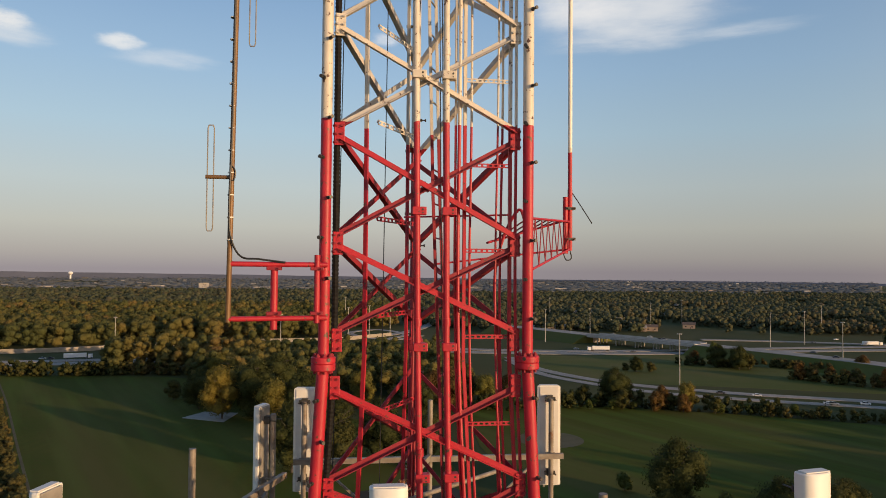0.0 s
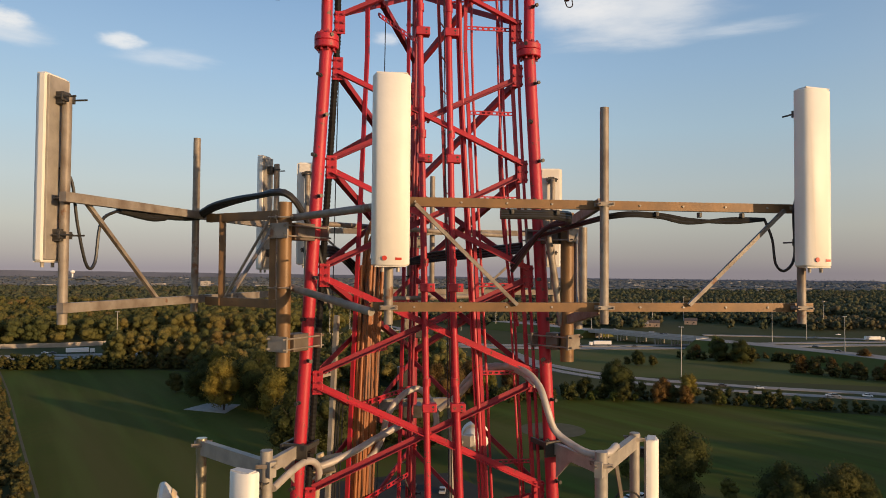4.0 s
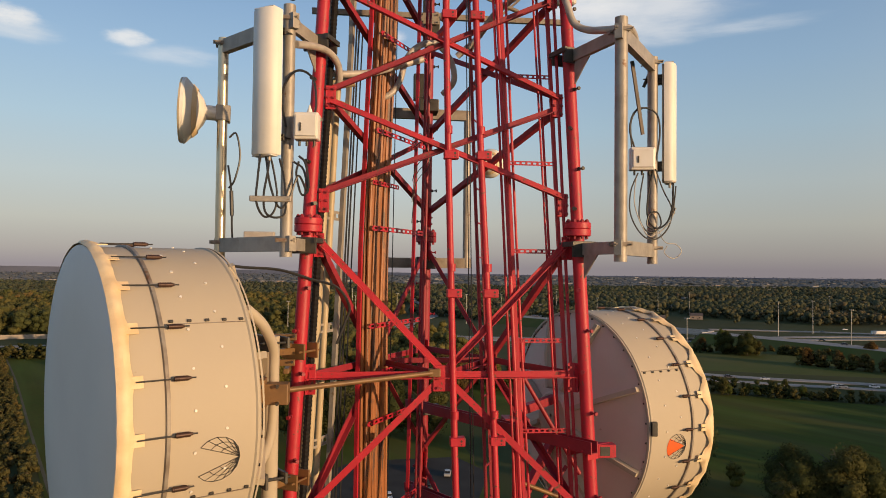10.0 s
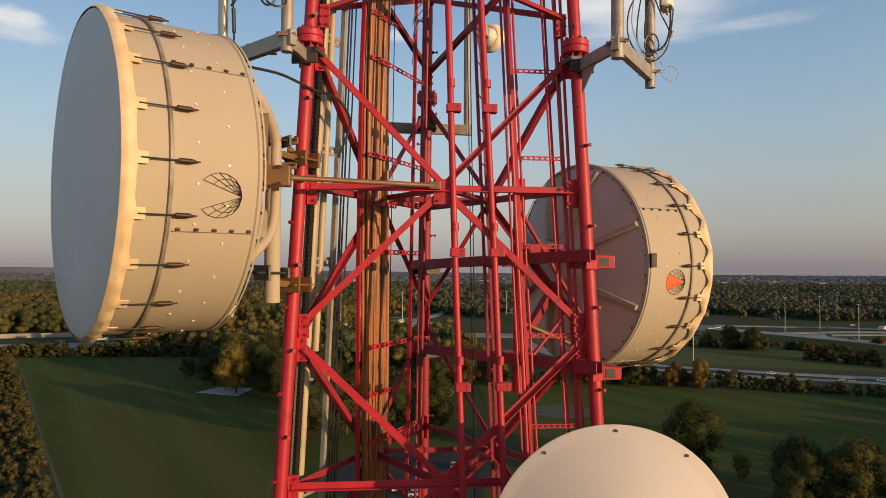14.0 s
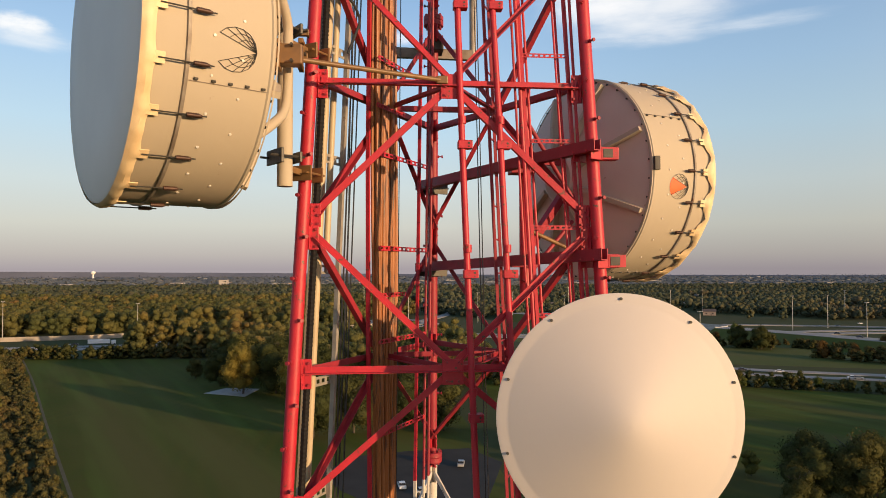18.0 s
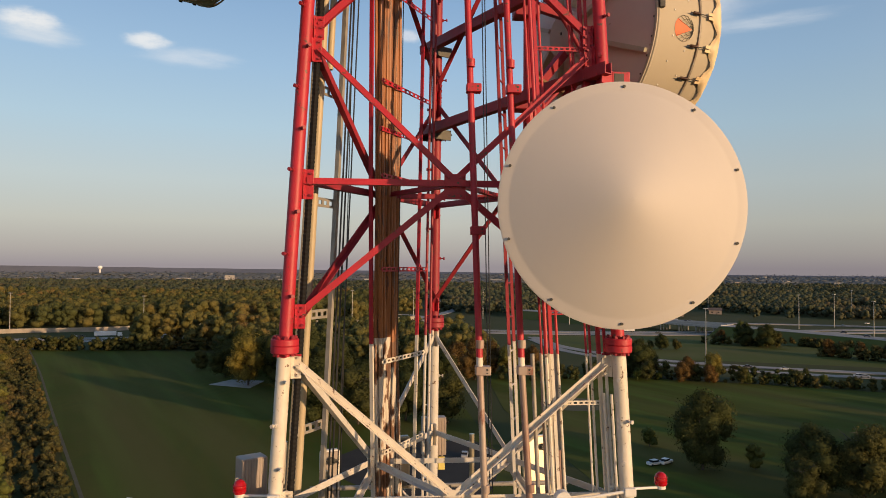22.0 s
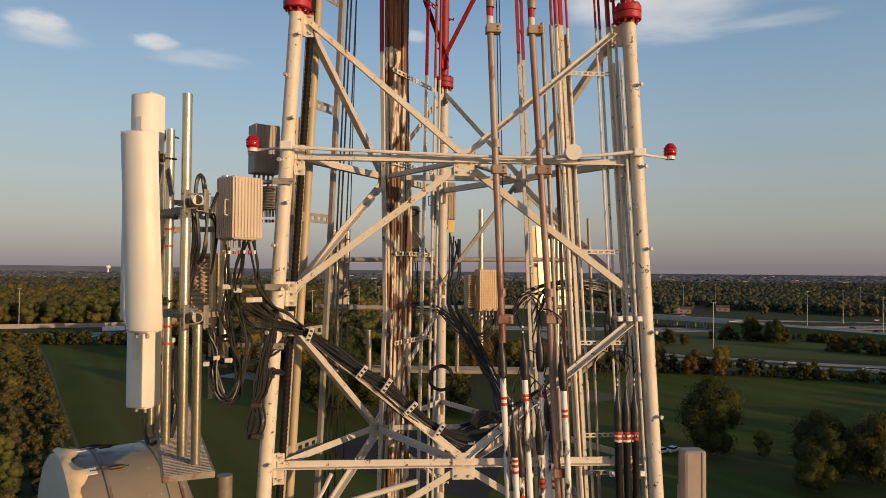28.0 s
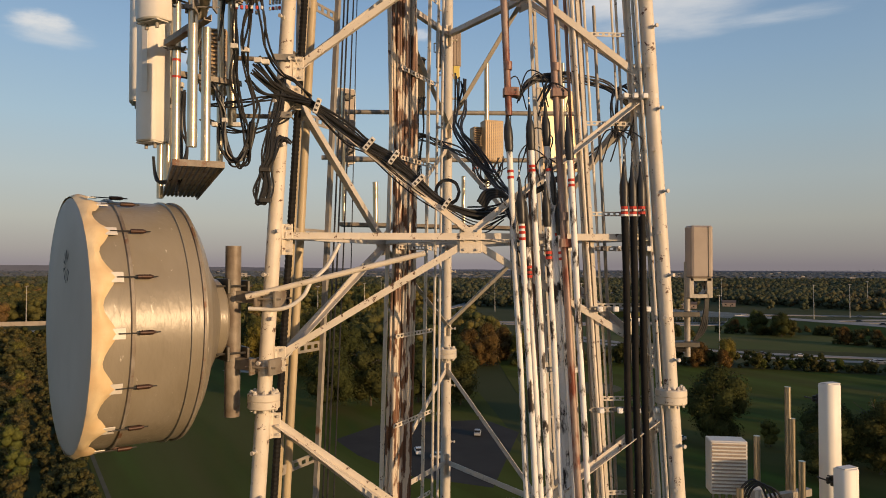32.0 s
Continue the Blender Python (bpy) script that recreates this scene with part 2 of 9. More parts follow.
def tower_paint(name, red, white, rough, chips=0.615, streak=1.0):
    """Aviation bands: white above 20.7 m and below 6.05 m, red between, with chips of zinc and rust."""
    m = material(name, red, rough, 0, tuple(c * 0.72 for c in red), 5.0, 0.7, 0.25, 40.0)
    nt = m.node_tree
    nd, lk = nt.nodes, nt.links
    p = nd["Principled BSDF"]
    red_col = p.inputs["Base Color"].links[0].from_socket
    geo = nd.new("ShaderNodeNewGeometry")
    sep = nd.new("ShaderNodeSeparateXYZ")
    lk.new(geo.outputs["Position"], sep.inputs[0])
    no = nd.new("ShaderNodeTexNoise"); no.inputs["Scale"].default_value = 9.0
    lk.new(geo.outputs["Position"], no.inputs["Vector"])
    wob = nd.new("ShaderNodeMath"); wob.operation = "MULTIPLY_ADD"
    lk.new(no.outputs[0], wob.inputs[0]); wob.inputs[1].default_value = 0.06; lk.new(sep.outputs[2], wob.inputs[2])
    lo = nd.new("ShaderNodeMath"); lo.operation = "LESS_THAN"; lo.inputs[1].default_value = 6.02
    hi = nd.new("ShaderNodeMath"); hi.operation = "GREATER_THAN"; hi.inputs[1].default_value = 20.72
    lk.new(wob.outputs[0], lo.inputs[0]); lk.new(wob.outputs[0], hi.inputs[0])
    either = nd.new("ShaderNodeMath"); either.operation = "MAXIMUM"
    lk.new(lo.outputs[0], either.inputs[0]); lk.new(hi.outputs[0], either.inputs[1])
    # white paint with grime, then chips
    n2 = nd.new("ShaderNodeTexNoise"); n2.inputs["Scale"].default_value, n2.inputs["Detail"].default_value = 6.0, 6
    lk.new(geo.outputs["Position"], n2.inputs["Vector"])
    wr = nd.new("ShaderNodeMix"); wr.data_type = "RGBA"
    wr.inputs[6].default_value, wr.inputs[7].default_value = (*white, 1), (white[0] * 0.72, white[1] * 0.68, white[2] * 0.6, 1)
    lk.new(n2.outputs[0], wr.inputs[0])
    mx = nd.new("ShaderNodeMix"); mx.data_type = "RGBA"
    lk.new(either.outputs[0], mx.inputs[0]); lk.new(red_col, mx.inputs[6]); lk.new(wr.outputs[2], mx.inputs[7])
    n3 = nd.new("ShaderNodeTexNoise"); n3.inputs["Scale"].default_value, n3.inputs["Detail"].default_value, n3.inputs["Roughness"].default_value = 14.0, 8, 0.7
    st = nd.new("ShaderNodeMapping"); st.inputs["Scale"].default_value = (1, 1, streak)
    lk.new(geo.outputs["Position"], st.inputs[0]); lk.new(st.outputs[0], n3.inputs["Vector"])
    chip = nd.new("ShaderNodeMapRange"); chip.inputs[1].default_value, chip.inputs[2].default_value = chips, chips + 0.035
    lk.new(n3.outputs[0], chip.inputs[0])
    cm = nd.new("ShaderNodeMix"); cm.data_type = "RGBA"; cm.inputs[7].default_value = (0.11, 0.055, 0.035, 1)
    lk.new(chip.outputs[0], cm.inputs[0]); lk.new(mx.outputs[2], cm.inputs[6])
    lk.new(cm.outputs[2], p.inputs["Base Color"])
    return m


PAINT = tower_paint("tower_paint", (0.46, 0.017, 0.034), (0.75, 0.69, 0.605), 0.5, 0.60)
# Darker coat: wear on small fittings, painted-in shade on rear leg and braces.
PAINT_OLD_SHADE = tower_paint("tower_paint_weathered", (0.30, 0.019, 0.034), (0.64, 0.61, 0.575), 0.55)
GALV = material("galvanised_steel", (0.37, 0.335, 0.29), 0.5, 0.2, (0.24, 0.22, 0.19), 7.0, 0.8, 0.25, 50.0, third=(0.20, 0.11, 0.06), third_scale=5.0, third_at=0.66)
GALV_DARK = material("weathered_galvanised_steel", (0.30, 0.265, 0.22), 0.55, 0.15, (0.14, 0.10, 0.07), 6.0, 0.8, 0.3, 40.0, third=(0.17, 0.08, 0.04), third_scale=4.0, third_at=0.6)
# Zinc tinted gold here for the warm sheen of low sun.
GALV_BRIGHT = material("gold_tinted_galvanised_tube", (0.60, 0.53, 0.40), 0.28, 0.85, (0.44, 0.38, 0.27), 5.0, 0.7, 0.15, 50.0)
STEEL_BROWN = material("sunlit_brown_steel", (0.225, 0.122, 0.046), 0.5, 0.1, (0.13, 0.074, 0.034), 5.0, 0.8, 0.1, 40.0, third=(0.12, 0.06, 0.03), third_scale=6.0, third_at=0.62)
RADOME = material("white_antenna_radome", (0.82, 0.785, 0.71), 0.5, 0, (0.70, 0.67, 0.61), 2.5, 0.6, 0.08, 30.0)
RADOME_GREY = material("grey_radome_fabric", (0.72, 0.69, 0.635), 0.65, 0, (0.66, 0.63, 0.585), 1.4, 0.6, 0.1, 8.0)
# Browner and darker than the faces of the other drums.
RADOME_BROWN = material("brownish_radome_fabric", (0.53, 0.48, 0.41), 0.7, 0, (0.45, 0.40, 0.335), 1.4, 0.7, 0.1, 8.0)
DISH_FRONT = material("pale_dish_radome", (0.52, 0.475, 0.44), 0.65, 0, (0.55, 0.50, 0.455), 1.2, 0.6, 0.08, 12.0)
SHROUD = material("beige_painted_shroud", (0.445, 0.382, 0.285), 0.75, 0, (0.425, 0.365, 0.28), 1.6, 0.7, 0.12, 9.0, third=(0.34, 0.27, 0.2), third_scale=7.0, third_at=0.70)
# Shroud paint made paler and pinker for light bounced off the red tower.
SHROUD_BACK = material("bounce_tinted_dish_back", (0.62, 0.50, 0.43), 0.7, 0, (0.54, 0.43, 0.36), 1.6, 0.8, 0.1, 9.0, third=(0.40, 0.28, 0.21), third_scale=5.0, third_at=0.66)
SHROUD_GLOSS = material("glossy_flaking_shroud_sheet", (0.27, 0.237, 0.185), 0.34, 0, (0.205, 0.176, 0.13), 2.2, 0.9, 0.6, 14.0, stretch=(1, 1, 0.35), third=(0.62, 0.58, 0.50), third_scale=16.0, third_at=0.645)
HEM = material("cream_radome_hem", (0.78, 0.62, 0.38), 0.6, 0, (0.66, 0.46, 0.24), 5.0, 0.8, 0.3, 20.0)
BLACK = material("black_cable_jacket", (0.018, 0.018, 0.019), 0.42, 0, (0.045, 0.043, 0.04), 9.0, 0.6)
CORR = material("black_corrugated_cable", (0.009, 0.009, 0.010), 0.75, 0, (0.02, 0.018, 0.016), 12.0, 0.6, spec=0.2)
BROWN_CABLE = tower_paint("painted_over_cable_jacket", (0.34, 0.125, 0.040), (0.20, 0.095, 0.052), 0.5, 0.545, 0.10)
WAVEGUIDE = material("beige_waveguide_jacket", (0.47, 0.385, 0.25), 0.5, 0, (0.34, 0.265, 0.165), 2.0, 0.8, 0.2, 25.0, obj_random=0.15)
CONDUIT = material("grey_flexible_conduit", (0.46, 0.42, 0.38), 0.5, 0.1, (0.33, 0.29, 0.25), 9.0, 0.7, 0.3, 40.0)
BOX_WHITE = material("white_radio_housing", (0.72, 0.69, 0.64), 0.4, 0, (0.60, 0.56, 0.50), 5.0, 0.6, 0.1, 40.0)
BOX_BEIGE = material("beige_radio_housing", (0.60, 0.50, 0.40), 0.5, 0, (0.50, 0.41, 0.32), 5.0, 0.6, 0.1, 40.0)
# Tan shifted to orange: the low sun's gold is in the colour.
BOX_TAN = material("sun_tinted_tan_housing", (0.54, 0.38, 0.21), 0.45, 0, (0.44, 0.30, 0.16), 5.0, 0.6, 0.1, 40.0)
BOX_GREY = material("grey_brown_housing", (0.34, 0.28, 0.235), 0.5, 0, (0.26, 0.21, 0.18), 5.0, 0.6, 0.1, 40.0)
YELLOW_BOX = material("yellow_tinted_panel", (0.75, 0.62, 0.18), 0.4, 0, (0.62, 0.5, 0.14), 4.0, 0.6)
DARK = material("dark_bracket_steel", (0.075, 0.07, 0.062), 0.5, 0.4, (0.04, 0.036, 0.03), 12.0, 0.7, 0.2, 60.0)
SPRING = material("rust_brown_spring", (0.075, 0.035, 0.022), 0.5, 0.3, (0.04, 0.02, 0.014), 20.0, 0.7)
STEEL_DULL = material("dull_dark_bracket_steel", (0.16, 0.135, 0.11), 0.55, 0.2, (0.09, 0.07, 0.05), 6.0, 0.8, 0.3, 40.0, third=(0.16, 0.08, 0.04), third_scale=5.0, third_at=0.6)
RED_MARK = material("red_vinyl_mark", (0.55, 0.04, 0.02), 0.5, 0, None, 10, 0.3)
ORANGE_MARK = material("orange_vinyl_mark", (0.72, 0.12, 0.02), 0.5, 0, None, 10, 0.3)
INK = material("black_printed_ink", (0.03, 0.03, 0.03), 0.6, 0, None, 10, 0.3)
TAPE_WHITE = material("white_tape_jacket", (0.86, 0.85, 0.83), 0.5, 0, (0.70, 0.67, 0.62), 8.0, 0.7, third=(0.03, 0.022, 0.02), third_scale=8.0, third_at=0.53, stretch=(1, 1, 0.4))
RED_GLASS = material("red_beacon_lens", (0.42, 0.008, 0.012), 0.12, 0, (0.3, 0.004, 0.008), 10, 0.4)
RUSTY = material("rusted_grey_pipe", (0.40, 0.33, 0.28), 0.5, 0.15, (0.20, 0.065, 0.035), 1.6, 0.9, 0.25, 40.0, third=(0.17, 0.045, 0.025), third_scale=2.2, third_at=0.54, stretch=(1, 1, 0.35))


def peeling_below(m, z, colour):
    """Below the height z the cables wear flaking white paint."""
    nt = m.node_tree
    nd, lk = nt.nodes, nt.links
    p = nd["Principled BSDF"]
    base = p.inputs["Base Color"].links[0].from_socket
    geo = nd.new("ShaderNodeNewGeometry")
    sep = nd.new("ShaderNodeSeparateXYZ")
    lk.new(geo.outputs["Position"], sep.inputs[0])
    lo = nd.new("ShaderNodeMath"); lo.operation = "LESS_THAN"; lo.inputs[1].default_value = z
    lk.new(sep.outputs[2], lo.inputs[0])
    no = nd.new("ShaderNodeTexNoise"); no.inputs["Scale"].default_value, no.inputs["Detail"].default_value = 5.0, 6
    mp = nd.new("ShaderNodeMapping"); mp.inputs["Scale"].default_value = (1.6, 1.6, 0.5)
    lk.new(geo.outputs["Position"], mp.inputs[0]); lk.new(mp.outputs[0], no.inputs["Vector"])
    r = nd.new("ShaderNodeMapRange"); r.inputs[1].default_value, r.inputs[2].default_value = 0.485, 0.52
    lk.new(no.outputs[0], r.inputs[0])
    mul = nd.new("ShaderNodeMath"); mul.operation = "MULTIPLY"
    lk.new(lo.outputs[0], mul.inputs[0]); lk.new(r.outputs[0], mul.inputs[1])
    mx = nd.new("ShaderNodeMix"); mx.data_type = "RGBA"; mx.inputs[7].default_value = (*colour, 1)
    lk.new(mul.outputs[0], mx.inputs[0]); lk.new(base, mx.inputs[6]); lk.new(mx.outputs[2], p.inputs["Base Color"])


peeling_below(BROWN_CABLE, 6.05, (0.64, 0.56, 0.46))
# The mirrored sun's gold is put into this plate's base colour.
PLATE_GOLD = material("gold_tinted_metal_plate", (0.74, 0.62, 0.40), 0.48, 0.45, (0.62, 0.52, 0.34), 3.0, 0.6, 0.1, 20.0)

# ---- building helpers ----


def part(name, bm, mat, parent=None, label="", smooth=False):
    me = bpy.data.meshes.new(name)
    bm.normal_update()
    bm.to_mesh(me)
    bm.free()
    if mat:
        me.materials.append(mat)
    if smooth:
        me.shade_smooth()
        me.set_sharp_from_angle(angle=radians(40))
    ob = new(name, me)
    ob.parent = parent
    if label:
        tagged(ob, label)
    return ob


def thing(name, label, category, group="", kind="", at=(0, 0, 0)):
    ob = new(name)
    ob.empty_display_size = 0.1
    ob.location = at
    return tagged(ob, label, category, group, kind)


def share(ob, parent, m=None, label=""):
    """Another object on the same mesh."""
    o = new(ob.name.split(".")[0], ob.data)
    o.parent = parent
    if m is not None:
        o.matrix_basis = m
    if label:
        tagged(o, label)
    return o


def axes_along(d):
    d = Vector(d).normalized()
    ref = Vector((0, 0, 1)) if abs(d.z) < 0.9 else Vector((0, 1, 0))
    u = d.cross(ref).normalized()
    return d, u, u.cross(d).normalized()


def ring_sweep(bm, rings, close=True, cap=True):
    vs = [[bm.verts.new(p) for p in r] for r in rings]
    n = len(rings[0])
    for a, b in zip(vs, vs[1:]):
        for i in range(n if close else n - 1):
            j = (i + 1) % n
            bm.faces.new((a[i], a[j], b[j], b[i]))
    if cap and close:
        bm.faces.new(vs[0][::-1])
        bm.faces.new(vs[-1])


def tube(bm, a, b, r, n=10, r2=None):
    a, b = Vector(a), Vector(b)
    _, u, v = axes_along(b - a)
    r2 = r if r2 is None else r2
    ring_sweep(bm, [[p + (u * math.cos(k * 2 * math.pi / n) + v * math.sin(k * 2 * math.pi / n)) * q for k in range(n)] for p, q in ((a, r), (b, r2))])
    return bm


def hose(bm, pts, r, n=7, steps=6, ripple=0.0):
    """A round cable along a smooth curve through the points."""
    P = [Vector(p) for p in pts]
    P = [2 * P[0] - P[1]] + P + [2 * P[-1] - P[-2]]
    line = []
    for i in range(1, len(P) - 2):
        for s in range(steps):
            t = s / steps
            p0, p1, p2, p3 = P[i - 1:i + 3]
            line.append(0.5 * ((2 * p1) + (p2 - p0) * t + (2 * p0 - 5 * p1 + 4 * p2 - p3) * t * t + (3 * p1 - p0 - 3 * p2 + p3) * t ** 3))
    line.append(P[-2])
    rings = []
    u = None
    for i, p in enumerate(line):
        d = (line[min(i + 1, len(line) - 1)] - line[max(i - 1, 0)]).normalized()
        if u is None:
            _, u, _ = axes_along(d)
        u = (u - d * u.dot(d)).normalized()
        v = d.cross(u)
        q = r * (1 + (ripple if i % 2 else -ripple))
        rings.append([p + (u * math.cos(k * 2 * math.pi / n) + v * math.sin(k * 2 * math.pi / n)) * q for k in range(n)])
    ring_sweep(bm, rings)
    return bm


def box(bm, c, size, m=None, bevel=0.0):
    c, s = Vector(c), Vector(size) / 2
    b = min(bevel, min(s) * 0.9)
    def put(v):
        v = c + v
        return m @ v if m is not None else v
    if b <= 0:
        vs = [bm.verts.new(put(Vector((x * s.x, y * s.y, z * s.z)))) for x in (-1, 1) for y in (-1, 1) for z in (-1, 1)]
        for f in ((0, 1, 3, 2), (4, 6, 7, 5), (0, 4, 5, 1), (2, 3, 7, 6), (0, 2, 6, 4), (1, 5, 7, 3)):
            bm.faces.new([vs[i] for i in f])
        return bm
    def loop(z, e):
        x, y = s.x - e, s.y - e
        k = b - e if e < b else 0
        pts = []
        for sx, sy, o in ((1, 1, 0), (-1, 1, 1), (-1, -1, 2), (1, -1, 3)):
            for a in (0, 45, 90):
                an = radians(a + 90 * o)
                pts.append(put(Vector((sx * (s.x - b) + math.cos(an) * (b - e * 0.9), sy * (s.y - b) + math.sin(an) * (b - e * 0.9), z))))
        return pts
    ring_sweep(bm, [loop(-s.z, b * 0.6), loop(-s.z + b * 0.6, 0), loop(s.z - b * 0.6, 0), loop(s.z, b * 0.6)])
    return bm


def profile(bm, a, b, shape, up=(0, 0, 1)):
    """A straight bar from a to b whose cross-section is the closed outline shape, (across, up)."""
    a, b = Vector(a), Vector(b)
    d = (b - a).normalized()
    u = d.cross(Vector(up)).normalized()
    v = u.cross(d).normalized()
    ring_sweep(bm, [[p + u * x + v * y for x, y in shape] for p in (a, b)])
    return bm


def angle_shape(w, t, flip=1, fy=1):
    pts = [(0, 0), (w * flip, 0), (w * flip, t * fy), (t * flip, t * fy), (t * flip, w * fy), (0, w * fy)]
    return pts if flip * fy > 0 else pts[::-1]


def channel_shape(w, h, t):
    return [(-w / 2, 0), (w / 2, 0), (w / 2, h), (w / 2 - t, h), (w / 2 - t, t), (-w / 2 + t, t), (-w / 2 + t, h), (-w / 2, h)]


def rect_shape(w, h):
    return [(-w / 2, -h / 2), (w / 2, -h / 2), (w / 2, h / 2), (-w / 2, h / 2)]


def lathe(bm, prof, n=64, cap_start=False, cap_end=False):
    """Turns (radius, along) about the z axis."""
    rings = [[Vector((r * math.cos(k * 2 * math.pi / n), r * math.sin(k * 2 * math.pi / n), h)) for k in range(n)] for r, h in prof]
    vs = [[bm.verts.new(p) for p in r] for r in rings]
    for a, b in zip(vs, vs[1:]):
        for i in range(n):
            j = (i + 1) % n
            bm.faces.new((a[i], a[j], b[j], b[i]))
    if cap_start:
        bm.faces.new(vs[0][::-1])
    if cap_end:
        bm.faces.new(vs[-1])
    return bm


def new_bm():
    return bmesh.new()


def face_width(z):
    return 3.9624 - 0.1 * min(z, 18.2)


def leg_at(k, z):
    """The axis of leg k (0 left, 1 right, 2 back) at height z."""
    w = face_width(z)
    return Vector(((-w / 2, -w / 2 / S3, z), (w / 2, -w / 2 / S3, z), (0, w / S3, z))[k])

# ---- the lattice tower ----
tower = thing("lattice_tower", "three-legged lattice mast painted in red and white bands, chipped paint", "tower", at=(0, 0, GROUND))
TOWER_IN = Matrix.Translation((0, 0, -GROUND))


def tpart(name, bm, mat, label="", smooth=False):
    ob = part(name, bm, mat, tower, label, smooth)
    ob.matrix_parent_inverse = Matrix.Translation((0, 0, -GROUND))
    return ob


FLANGES = [24.3, 18.16, 12.19, 6.10, 0.0, -6.1]
for k in range(3):
    for top, low in zip([26.5] + FLANGES, FLANGES + [-9.0]):
        # The back leg takes the darker coat as painted shade.
        tpart("leg", tube(new_bm(), leg_at(k, top), leg_at(k, low), {26.5: 0.056, 24.3: 0.058, 18.16: 0.064, 12.19: 0.067, 6.10: 0.071}.get(top, 0.074), 16), PAINT if k < 2 else PAINT_OLD_SHADE, smooth=True)
    for z in (-15.2, -24.4, -33.6, -45.9):
        tpart("leg", tube(new_bm(), leg_at(k, {-15.2: -9.0, -24.4: -15.2, -33.6: -24.4, -45.9: -33.6}[z]), leg_at(k, z), 0.1, 10), PAINT)
    for z in FLANGES:
        p = leg_at(k, z)
        bm = new_bm()
        R = 0.125 if z > 15 else 0.138 if z > 5 else 0.152
        lathe(bm, [(0.08, -0.075), (R - 0.008, -0.075), (R, -0.066), (R, -0.006), (R - 0.01, 0.0), (R, 0.006), (R, 0.06), (R - 0.008, 0.068), (0.08, 0.068)], 24)
        bmesh.ops.translate(bm, verts=bm.verts, vec=p)
        fl = tpart("flange", bm, PAINT if k < 2 else PAINT_OLD_SHADE, smooth=True)
        for i in range(8):
            a = i * math.pi / 4 + 0.2
            q = p + Vector((math.cos(a), math.sin(a), 0)) * (R - 0.036)
            bm = tube(new_bm(), q - Vector((0, 0, 0.105)), q + Vector((0, 0, 0.1)), 0.013, 6)
            tube(bm, q + Vector((0, 0, 0.068)), q + Vector((0, 0, 0.088)), 0.022, 6)
            part("flange_bolt", bm, PAINT_OLD_SHADE, fl)

FACES = ((0, 1), (1, 2), (2, 0))


def face_point(f, s, z, inset=0.06):
    """A point of face f: s from 0 at its first leg to 1 at its second; inset towards the middle of the tower."""
    a, b = leg_at(FACES[f][0], z), leg_at(FACES[f][1], z)
    p = a.lerp(b, s)
    inward = Vector((-p.x, -p.y, 0))
    mid = (a + b) / 2
    n = Vector((-mid.x, -mid.y, 0)).normalized()
    return p + n * inset


def brace(a, b, w=0.075, mat=None, flip=1, fy=1, name="brace"):
    tpart(name, profile(new_bm(), a, b, angle_shape(w, 0.009, flip, fy)), mat or PAINT)


def pull(a, b, d):
    """a moved d metres towards b."""
    return a + (b - a).normalized() * d


BOLT = bpy.data.meshes.new("bolt")
bm = tube(new_bm(), (0, 0, 0), (0, 0.026, 0), 0.014, 6)
bm.to_mesh(BOLT)
bm.free()
BOLT.materials.append(PAINT_OLD_SHADE)


def gusset(f, s, z, w=0.11, h=0.24, out=0.0):
    a, b = leg_at(FACES[f][0], z), leg_at(FACES[f][1], z)
    x = (b - a).normalized()
    mid = (a + b) / 2
    n = Vector((mid.x, mid.y, 0)).normalized()
    m = Matrix((x, n, Vector((0, 0, 1)))).transposed().to_4x4()
    m.translation = face_point(f, s, z, 0.052 - out)
    bm = box(new_bm(), (0, 0, 0), (w, 0.012, h), m, 0.004)
    g = tpart("gusset_plate", bm, PAINT)
    for bx in (-0.28, 0.28):
        for bz in (-0.36, 0.0, 0.36):
            o = new("bolt", BOLT)
            o.parent = g
            o.matrix_basis = m @ Matrix.Translation((bx * w, 0.004, bz * h))


